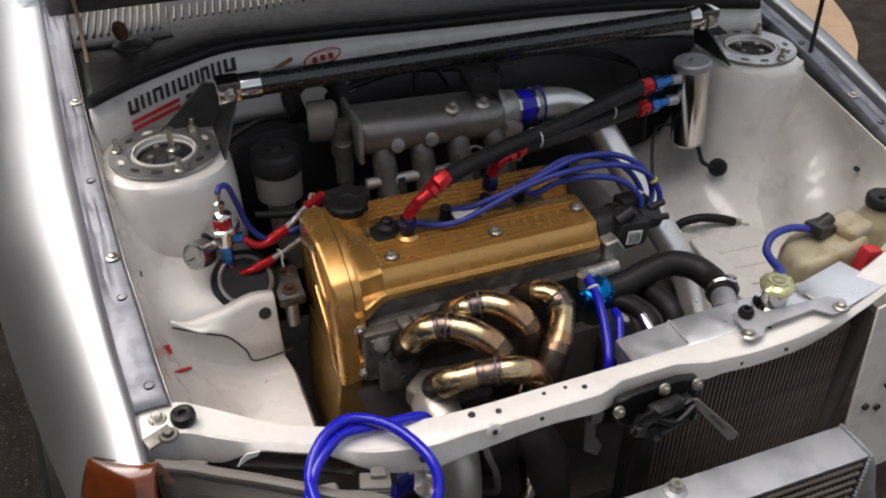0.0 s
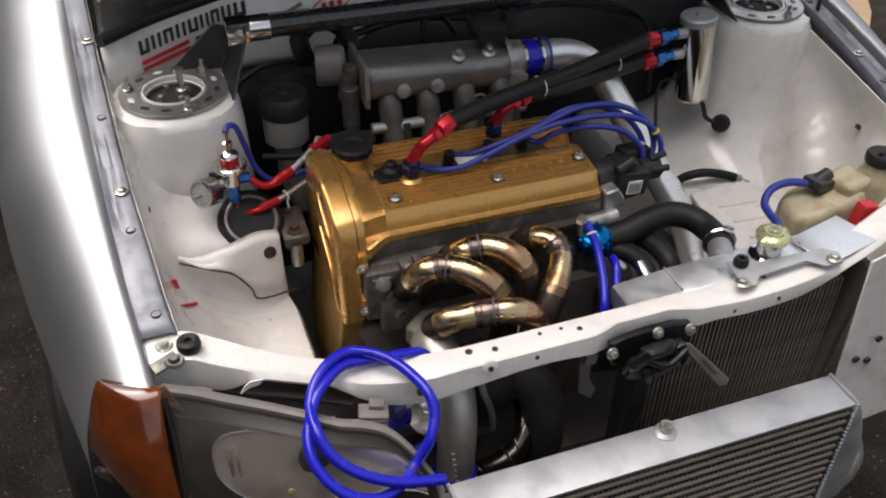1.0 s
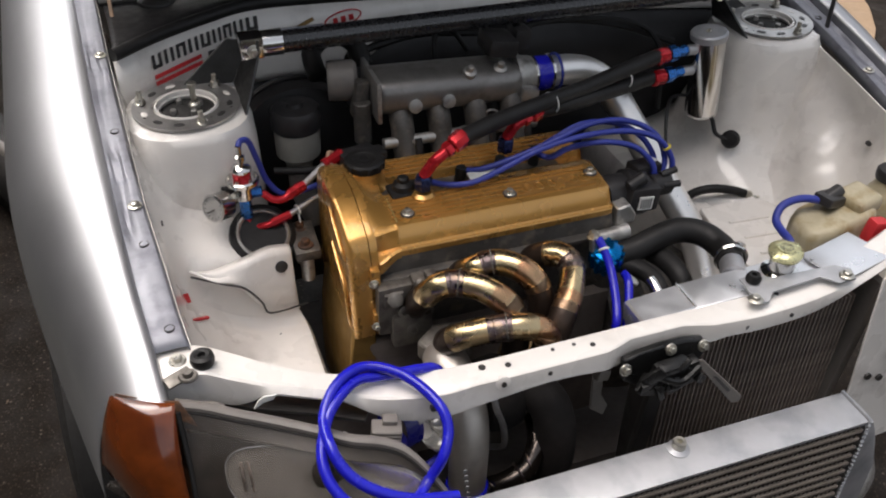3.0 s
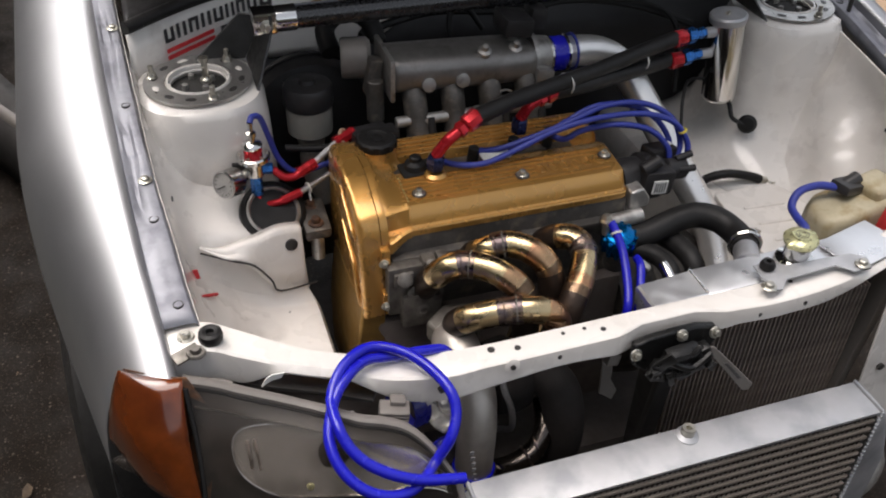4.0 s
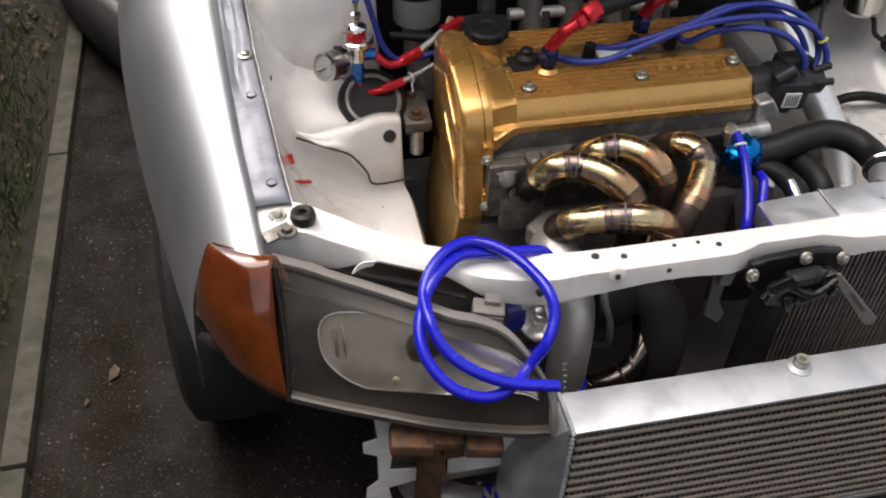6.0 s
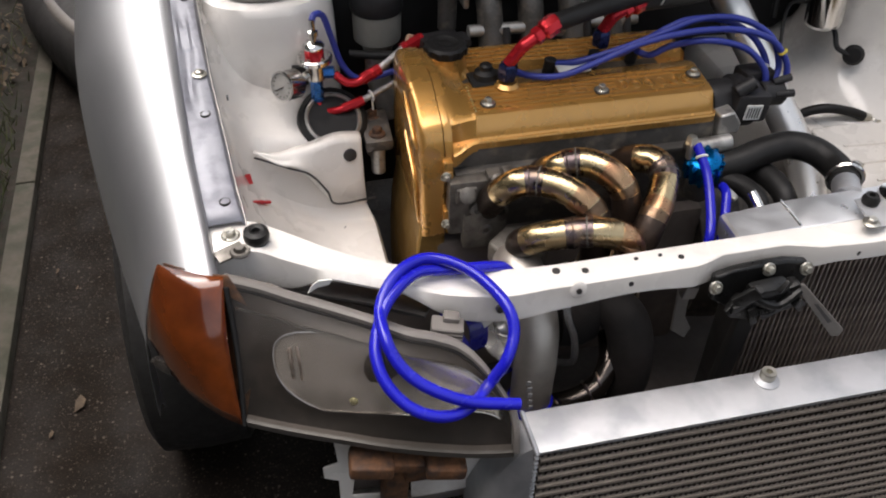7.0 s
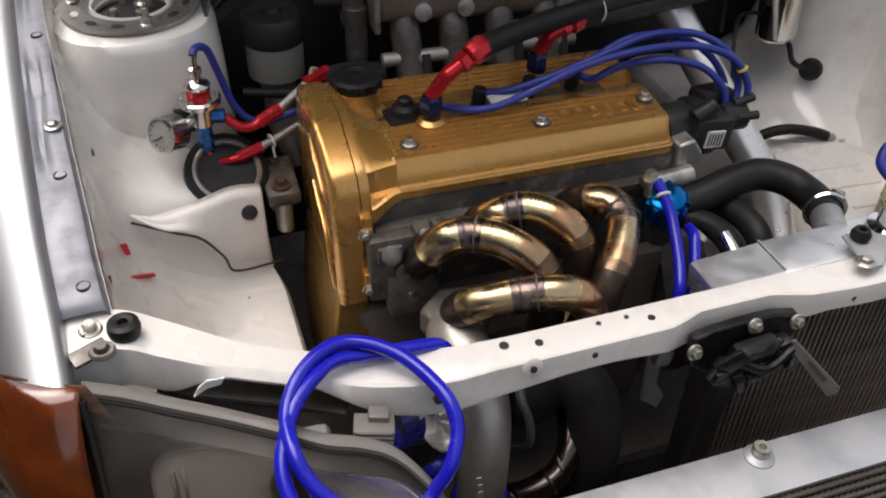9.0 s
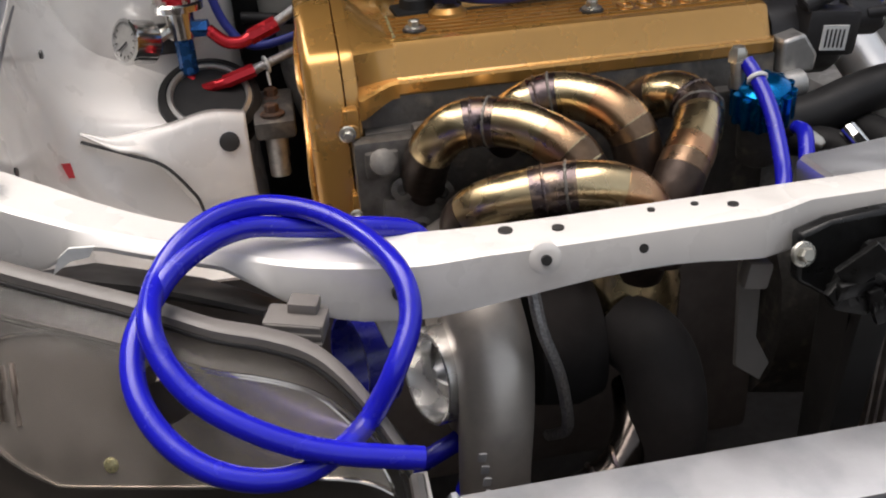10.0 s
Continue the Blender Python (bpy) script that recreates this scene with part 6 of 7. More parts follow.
def latch():
    l = thing("bonnet_latch", "black greasy bonnet latch bolted to the slam panel", "latch", (0.04, -0.03, 0.73))
    bm = B()
    prism(bm, [(-0.02, -0.034, 0.782), (0.0, -0.036, 0.79), (0.035, -0.034, 0.792), (0.07, -0.034, 0.792), (0.10, -0.034, 0.785), (0.105, -0.036, 0.765), (0.08, -0.04, 0.735), (0.05, -0.042, 0.722), (0.01, -0.042, 0.73), (-0.02, -0.038, 0.75)], (0, 0.012, 0))
    GREASE = mat("greasy_black_steel", (0.012, 0.012, 0.012), 0.35, 0.3, 0.3, 40, 0.3, 150)
    part("latch_plate", bm, GREASE, l, bevel=0.003)
    bm = B()
    box(bm, (0.04, -0.050, 0.762), (0.05, 0.02, 0.035), (10, 0, 4), 0.006)
    box(bm, (0.012, -0.052, 0.748), (0.03, 0.016, 0.03), (0, 20, 0), 0.005)
    box(bm, (0.072, -0.050, 0.755), (0.025, 0.018, 0.04), (0, -14, 0), 0.005)
    tube(bm, [(0.02, -0.058, 0.765), (0.05, -0.064, 0.752), (0.08, -0.058, 0.766)], 0.005, 8)
    torus(bm, (0.045, -0.06, 0.745), (0, -1, 0), 0.010, 0.003, 18, 6)
    part("latch_mechanism", bm, GREASE, l, "dark greasy pawl and spring")
    rnd = random.Random(8)
    for k in range(9):
        bm = B()
        box(bm, (0.0 + 0.095 * rnd.random(), -0.052 - 0.012 * rnd.random(), 0.735 + 0.05 * rnd.random()), (0.012 + 0.02 * rnd.random(), 0.006, 0.008 + 0.012 * rnd.random()), (rnd.uniform(-20, 20), rnd.uniform(-70, 70), rnd.uniform(-20, 20)), 0.0015)
        part("latch_lever", bm, GREASE, l)
    bm = B()
    for k in range(7):
        torus(bm, (0.018 + 0.004 * k, -0.062, 0.742 + 0.001 * k), (1, 0, 0.2), 0.005, 0.0011, 12, 5)
    part("spring", bm, GREASE, l)
    for p in ((-0.019, -0.038, 0.771), (0.046, -0.036, 0.786), (0.095, -0.038, 0.780)):
        bm = B()
        hexbolt(bm, p, (0, -0.9, 0.35), 0.005, 0.007)
        part("latch_bolt", bm, ZINC, l, "plated bolt")
    bm = B()
    prism(bm, [(0.076, -0.05, 0.768), (0.092, -0.05, 0.764), (0.164, -0.062, 0.684), (0.160, -0.062, 0.674), (0.148, -0.062, 0.676)], (0, 0.003, 0.001))
    part("release_lever", bm, GREYPLASTIC, l, "flat grey release lever", bevel=0.001)
    bm = B()
    prism(bm, [(0.107, -0.0575, 0.738), (0.112, -0.0575, 0.737), (0.139, -0.062, 0.706), (0.134, -0.062, 0.704)], (0, -0.001, 0))
    part("lever_slot", bm, DARKGREY, l)
    bm = B()
    box(bm, (-0.035, -0.012, 0.745), (0.018, 0.012, 0.02), (0, 10, 0), 0.003)
    part("grey_clip", bm, GREYPLASTIC, l)
    bm = B()
    box(bm, (0.060, 0.0, 0.60), (0.026, 0.012, 0.28), (0, 5, 0), 0.003)
    part("latch_stay", bm, DARKGREY, l, "black vertical stay")


latch()


# ---- intake side and top of the bay ----
def intake():
    i = thing("intake_plenum", "bare cast aluminium intake plenum", "intake manifold", (-0.085, 0.49, 0.90))
    bm = B()
    rows = []
    for x, k in ((-0.202, 0.86), (-0.197, 0.97), (-0.19, 1.0), (-0.08, 1.0), (0.02, 0.98), (0.035, 0.92), (0.04, 0.8)):
        lp = []
        for j in range(24):
            a = 2 * math.pi * j / 24
            c, s = math.cos(a), math.sin(a)
            q = (abs(c) ** 3 + abs(s) ** 3) ** (-1 / 3)
            lp.append((x, 0.492 + 0.046 * k * q * c, 0.932 - 0.05 * (x + 0.08) + 0.031 * k * q * s))
        rows.append(lp)
    loft(bm, rows)
    part("plenum", bm, mat("grey_cast_plenum", (0.24, 0.23, 0.22), 0.42, 0.7, 0.15, 18, 0.15, 260, second=(0.17, 0.16, 0.15), amount=0.3), i, "grey sand-cast plenum", angle=50)
    bm = B()
    box(bm, (-0.202, 0.492, 0.938), (0.008, 0.098, 0.07), bev=0.003)
    part("end_flange", bm, CAST, i)
    for x, y, z in ((-0.05, 0.462, 0.958), (0.005, 0.47, 0.953), (0.01, 0.50, 0.962)):
        bm = B()
        lathe(bm, [(0.011, -0.01), (0.011, 0.006), (0.006, 0.008), (0.005, 0.016), (0.0, 0.017)], (x, y, z), (0, -0.4, 1), 16)
        part("boss", bm, CAST, i)
    for x in (-0.09, -0.145):
        bm = B()
        lathe(bm, [(0.011, 0), (0.011, 0.006), (0.006, 0.007)], (x, 0.447, 0.925), (0, -1, 0.2), 16)
        part("boss", bm, CAST, i)
    for k in range(4):
        x = -0.165 + 0.062 * k
        bm = B()
        tube(bm, [(x, 0.47, 0.915), (x, 0.452, 0.895), (x, 0.44, 0.865), (x, 0.425, 0.835), (x, 0.41, 0.815)], 0.019, 14)
        part("runner", bm, DARKCAST, i, "dark cast intake runner")
        bm = B()
        cyl(bm, (x + 0.02, 0.435, 0.875), (x + 0.02, 0.42, 0.835), 0.008)
        part("injector", bm, BLACK, i)
    bm = B()
    cyl(bm, (-0.20, 0.437, 0.872), (0.06, 0.437, 0.868), 0.009)
    for x in (-0.16, -0.06, 0.03):
        box(bm, (x, 0.437, 0.866), (0.02, 0.022, 0.022), bev=0.004)
    part("fuel_rail", bm, CAST, i, "bright fuel rail")
    tb = thing("throttle_body", "machined throttle body with linkage", "throttle body", (0.05, 0.495, 0.89))
    bm = B()
    lathe(bm, [(0.038, 0), (0.038, 0.008), (0.032, 0.010), (0.030, 0.03), (0.027, 0.034)], (0.038, 0.495, 0.926), (1, 0, -0.03), 28)
    part("body", bm, CAST, tb)
    bm = B()
    cyl(bm, (0.052, 0.45, 0.905), (0.05, 0.455, 0.875), 0.010)
    box(bm, (0.05, 0.452, 0.912), (0.03, 0.022, 0.024), (0, 10, 0), 0.005)
    part("linkage", bm, CAST, tb)
    bm = B()
    torus(bm, (-0.02, 0.436, 0.885), (0, -1, 0.3), 0.016, 0.002, 22, 6)
    part("cable_wheel", bm, CAST, tb)
    bm = B()
    box(bm, (0.012, 0.50, 0.985), (0.05, 0.06, 0.03), (0, 8, 0), 0.008)
    box(bm, (0.055, 0.515, 0.985), (0.03, 0.04, 0.035), (0, 8, 0), 0.008)
    part("sensor", bm, BLACK, tb, "black throttle sensor")
    cp = thing("coupler", "blue silicone coupler between throttle and alloy pipe", "coupler", (0.1, 0.5, 0.89))
    bm = B()
    lathe(bm, [(0.028, 0), (0.029, 0.002), (0.029, 0.022), (0.028, 0.024)], (0.078, 0.496, 0.923), (1, 0, -0.03), 28)
    part("sleeve", bm, BLUE, cp)
    for x in (0.074, 0.104, 0.118):
        bm = B()
        torus(bm, (x, 0.496, 0.923), (1, 0, 0), 0.0285, 0.0026, 28, 6)
        part("clamp", bm, CHROME if x < 0.11 else LEAD, cp)
    bp = thing("boost_pipe", "polished alloy boost pipe bending down past the engine", "pipe", (0.2, 0.45, 0.75))
    bm = B()
    tube(bm, [(0.065, 0.496, 0.924), (0.10, 0.497, 0.922), (0.14, 0.500, 0.920), (0.175, 0.498, 0.912), (0.205, 0.488, 0.895), (0.225, 0.468, 0.868), (0.238, 0.44, 0.84), (0.255, 0.395, 0.80), (0.275, 0.345, 0.75), (0.295, 0.29, 0.70), (0.30, 0.23, 0.64), (0.27, 0.12, 0.55)], 0.0255, 24, 6)
    part("pipe", bm, mat("polished_alloy_pipe", (0.86, 0.85, 0.83), 0.33, 0.8, 0.05, 14, 0.05, 160, rvar=0.06), bp, angle=60)


intake()


def hoses():
    """Black cloth-covered breather hoses with red swivel ends."""
    def swivel(parent, a, b, c, r=0.0105):
        """Red elbow from a base nut at a, through b, to a socket ending at c."""
        a, b, c = Vector(a), Vector(b), Vector(c)
        d = (c - b).normalized()
        bm = B()
        tube(bm, [a + Vector((0, 0, 0.006)), a.lerp(b, 0.55) + Vector((0, 0, 0.004)), b, b.lerp(c, 0.35)], r * 0.82, 14)
        part("elbow", bm, RED, parent, "red anodised elbow")
        bm = B()
        m = b.lerp(c, 0.3)
        lathe(bm, [(r, 0), (r * 1.12, 0.002), (r * 1.12, 0.010), (r, 0.012)], m, d, 6)
        lathe(bm, [(r * 1.05, 0.013), (r * 1.3, 0.016), (r * 1.3, (c - m).length - 0.003), (r * 1.15, (c - m).length)], m, d, 8)
        part("socket", bm, RED, parent, "red anodised hose socket")
        bm = B()
        lathe(bm, [(r * 1.1, -0.016), (r * 1.25, -0.012), (r * 1.25, 0.004), (r, 0.007)], a, (0, 0, 1), 6)
        part("base_nut", bm, DARKBLUE, parent, "dark blue base nut")
    h1 = thing("breather_hose", "black breather hose with red fitting from cam cover to catch can", "hose", (-0.18, 0.29, 0.88))
    swivel(h1, (-0.183, 0.292, 0.892), (-0.165, 0.288, 0.925), (-0.118, 0.302, 0.948))
    bm = B()
    tube(bm, [(-0.122, 0.300, 0.946), (-0.06, 0.325, 0.948), (0.03, 0.36, 0.945), (0.117, 0.40, 0.936), (0.20, 0.43, 0.938), (0.285, 0.455, 0.943)], 0.0125, 14)
    part("hose", bm, RUBBER, h1, "black braided cloth hose")
    bm = B()
    lathe(bm, [(0.018, 0), (0.017, 0.006), (0.012, 0.010)], (-0.183, 0.292, 0.862), (0, 0, 1), 24)
    part("boss", bm, GOLD, h1, "gold cover boss")
    h2 = thing("breather_hose", "second black breather hose with red fitting to catch can", "hose", (-0.03, 0.346, 0.89))
    swivel(h2, (-0.033, 0.346, 0.897), (-0.018, 0.346, 0.925), (0.025, 0.360, 0.935))
    bm = B()
    tube(bm, [(0.022, 0.360, 0.933), (0.09, 0.385, 0.922), (0.16, 0.415, 0.912), (0.23, 0.44, 0.906), (0.29, 0.46, 0.904)], 0.0125, 14)
    part("hose", bm, RUBBER, h2, "black braided cloth hose")
    for par, z in ((h1, 0.941), (h2, 0.902)):
        bm = B()
        lathe(bm, [(0.0125, 0), (0.0145, 0.002), (0.0145, 0.022), (0.012, 0.025)], (0.282, 0.455, z), (1, 0.1, 0.05), 8)
        part("socket", bm, RED, par, "red anodised hose socket")
        bm = B()
        lathe(bm, [(0.013, 0), (0.0135, 0.002), (0.0135, 0.014), (0.009, 0.018), (0.009, 0.035)], (0.310, 0.458, z + 0.001), (1, 0.1, 0.05), 6)
        part("nut", bm, ANBLUE, par, "blue anodised nut")
    for x, y, z in ((0.216, 0.436, 0.922), (0.05, 0.37, 0.938)):
        bm = B()
        torus(bm, (x, y, z), (1, 0.4, 0), 0.016, 0.0012, 20, 5)
        solo("cable_tie", bm, PAPER, "pale cable tie round the hoses", "cable tie")
    can = thing("catch_can", "polished alloy oil catch can on the far strut tower", "catch can", (0.39, 0.46, 0.80))
    ax = Vector((-0.015, 0.005, 0.16))
    bm = B()
    lathe(bm, [(0.024, 0), (0.0285, 0.004), (0.0295, 0.01), (0.0295, 0.148)], (0.402, 0.46, 0.812), ax, 36)
    part("can_body", bm, CHROME, can, angle=50)
    bm = B()
    lathe(bm, [(0.0305, 0.146), (0.0315, 0.150), (0.0315, 0.157), (0.029, 0.160), (0.0, 0.160)], (0.402, 0.46, 0.812), ax, 36)
    part("can_lid", bm, BRUSHED, can)
    bm = B()
    hexbolt(bm, (0.387, 0.465, 0.970), r=0.004, h=0.004)
    part("lid_screw", bm, ZINC, can)
    bm = B()
    cyl(bm, (0.345, 0.460, 0.943), (0.372, 0.460, 0.943), 0.009)
    part("can_port", bm, BRUSHED, can)
    bm = B()
    cyl(bm, (0.345, 0.462, 0.904), (0.376, 0.462, 0.904), 0.009)
    part("can_port", bm, BRUSHED, can)
    bm = B()
    lathe(bm, [(0.016, 0), (0.017, 0.006), (0.012, 0.012), (0, 0.013)], (0.447, 0.42, 0.775), (-0.6, -0.75, 0.3), 20)
    solo("grommet", bm, RUBBER, "black rubber grommet in the white inner wing", "grommet")
    bm = B()
    tube(bm, [(0.415, 0.47, 0.82), (0.418, 0.445, 0.805), (0.420, 0.43, 0.785), (0.440, 0.415, 0.776)], 0.004, 8)
    solo("wire", bm, RUBBER, "short black wire into a grommet", "wire")


hoses()


def leads():
    runs = (
        [(-0.175, 0.318, 0.876), (-0.150, 0.297, 0.874), (-0.110, 0.286, 0.876), (-0.060, 0.290, 0.888), (0.0, 0.295, 0.906), (0.07, 0.295, 0.917), (0.14, 0.290, 0.916), (0.19, 0.280, 0.900), (0.215, 0.270, 0.868), (0.217, 0.264, 0.842)],
        [(-0.115, 0.325, 0.874), (-0.080, 0.314, 0.878), (-0.030, 0.308, 0.892), (0.03, 0.305, 0.912), (0.09, 0.311, 0.926), (0.15, 0.306, 0.923), (0.195, 0.292, 0.899), (0.211, 0.281, 0.862), (0.205, 0.272, 0.842)],
        [(-0.050, 0.330, 0.876), (-0.015, 0.317, 0.882), (0.03, 0.325, 0.898), (0.08, 0.326, 0.918), (0.135, 0.318, 0.916), (0.175, 0.304, 0.894), (0.196, 0.290, 0.862), (0.190, 0.280, 0.845)],
        [(0.010, 0.335, 0.878), (0.026, 0.312, 0.878), (0.055, 0.307, 0.892), (0.10, 0.292, 0.903), (0.15, 0.280, 0.893), (0.178, 0.267, 0.868), (0.184, 0.260, 0.845)],
    )
    for pts in runs:
        s = pts[0]
        bm = B()
        tube(bm, pts, 0.0046, 10, 7)
        ld = solo("ignition_lead", bm, LEAD, "dark blue ignition lead looping to the distributor", "ignition lead", group="ignition leads")
        bm = B()
        cyl(bm, (s[0], s[1], s[2] - 0.022), (s[0] + 0.003, s[1], s[2] + 0.006), 0.0085)
        part("plug_boot", bm, RUBBER, ld, "black plug boot")
    bm = B()
    torus(bm, (0.207, 0.2745, 0.884), (0.5, -0.2, -0.8), 0.0052, 0.0022, 16, 6)
    solo("lead_tag", bm, YELLOW, "yellow tag band on an ignition lead", "tag")
    bm = B()
    box(bm, (-0.085, 0.308, 0.872), (0.045, 0.020, 0.003), (8, 0, 5), 0.001)
    solo("lead_holder", bm, PAPER, "pale reflective plate below the leads", "bracket")


leads()


def strut_brace():
    s = thing("strut_brace", "black carbon strut brace with alloy ends across the bay", "strut brace", (0.03, 0.52, 0.96))
    a, b = Vector((-0.372, 0.532, 1.020)), Vector((0.436, 0.520, 1.020))
    d = (b - a).normalized()
    bm = B()
    tube(bm, [a + d * 0.03, b - d * 0.02], 0.0175, 24, smooth=False)
    part("tube", bm, CARBON, s, "glossy black tube")
    bm = B()
    tube(bm, [a + d * 0.04 + Vector((0, 0.003, 0.0172)), a + d * 0.11 + Vector((0, 0.003, 0.0172))], 0.0035, 8, smooth=False, flat=0.4)
    part("label_strip", bm, LEDGE, s, "plain silver strip")
    for p, q in ((a, a + d * 0.045), (b, b - d * 0.035)):
        bm = B()
        u = (q - p).normalized()
        lathe(bm, [(0.019, 0.015), (0.0195, 0.018), (0.0195, (q - p).length), (0.018, (q - p).length + 0.001)], p, u, 28)
        box(bm, p - u * 0.002, (0.036, 0.036, 0.034), (0, 0, 0), 0.005)
        part("end_clevis", bm, CHROME, s, "polished alloy clevis")
        bm = B()
        hexbolt(bm, p + Vector((0, -0.018, -0.003)), (0, -1, 0), 0.006, 0.006)
        part("clevis_bolt", bm, ZINC, s)
    for (cx, cy, zt), sx, e in ((TL, 1, a), (TR, -1, b)):
        z = zt + 0.0035
        bm = B()
        outer, inner = [], []
        for j in range(48):
            t = 2 * math.pi * j / 48
            c, q = math.cos(t), math.sin(t)
            r = 0.079
            flat = min(r, 0.082 / max(0.2, c * sx)) if c * sx > 0 else r
            outer.append(Vector((cx + flat * c, cy + flat * q, z)))
            inner.append(Vector((cx + 0.0495 * c, cy + 0.0495 * q, z)))
        up = Vector((0, 0, 0.004))
        loft(bm, [inner, outer, [p + up for p in outer], [p + up for p in inner]], ring=True)
        pl = part("ring_plate", bm, mat("satin_steel_plate", (0.50, 0.49, 0.475), 0.36, 0.9, 0.15, 30, 0.1, 200), s, "drilled steel ring plate", angle=30)
        for k in range(12):
            t = 2 * math.pi * (k + 0.5) / 12
            bm = B()
            c, q = math.cos(t), math.sin(t)
            tt = Vector((-q, c, 0))
            o = Vector((cx + 0.064 * c, cy + 0.064 * q, z + 0.0042))
            prism(bm, [o + tt * 0.008 * math.cos(w) + Vector((c, q, 0)) * 0.0045 * math.sin(w) for w in [2 * math.pi * j / 12 for j in range(12)]], (0, 0, 0.0006))
            part("slot", bm, DARKGREY if k % 3 else WHITE, pl)
        for k in range(3):
            t = 2 * math.pi * k / 3 - 1.35
            p = Vector((cx + 0.067 * math.cos(t), cy + 0.067 * math.sin(t), z + 0.004))
            bm = B()
            lathe(bm, [(0.008, 0), (0.0085, 0.002), (0.0065, 0.003), (0.0065, 0.009)], p, (0, 0, 1), 6)
            cyl(bm, p, p + Vector((0, 0, 0.02)), 0.0038, 10)
            part("stud", bm, ZINC, pl, "threaded stud and nut")
        bm = B()
        x0 = cx + sx * 0.078
        prism(bm, [(x0, cy - 0.055, z), (x0, cy + 0.055, z), (e.x + sx * 0.004, e.y + 0.02, e.z + 0.014), (e.x + sx * 0.004, e.y - 0.02, e.z + 0.014), (e.x + sx * 0.002, e.y - 0.022, e.z - 0.012)], (sx * 0.004, 0, 0))
        part("upright", bm, mat("dark_steel_bracket", (0.10, 0.10, 0.10), 0.4, 0.8, 0.15, 30, 0.1, 200), s, "dark folded bracket", bevel=0.001)
        bm = B()
        prism(bm, [(cx, cy + 0.06, z), (x0, cy + 0.055, z), (e.x, e.y + 0.035, e.z - 0.01), (e.x - sx * 0.03, e.y + 0.06, e.z - 0.012)], (0, 0.003, 0.002))
        part("gusset", bm, mat("dark_steel_gusset", (0.08, 0.08, 0.08), 0.42, 0.8, 0.15, 30, 0.1, 200), s, bevel=0.001)
    # damper adjuster on the near tower
    bm = B()
    cyl(bm, (TL[0] + 0.012, TL[1] + 0.005, 0.90), (TL[0] + 0.012, TL[1] + 0.005, 0.97), 0.0045, 10)
    lathe(bm, [(0.009, 0), (0.009, 0.012), (0.006, 0.015)], (TL[0] + 0.012, TL[1] + 0.005, 0.93), (0, 0, 1), 8)
    lathe(bm, [(0.007, 0), (0.007, 0.006)], (TL[0] + 0.012, TL[1] + 0.005, 0.97), (0, 0, 1), 8)
    solo("damper_adjuster", bm, ZINC, "plated damper rod standing in the strut tower", "damper")


strut_brace()


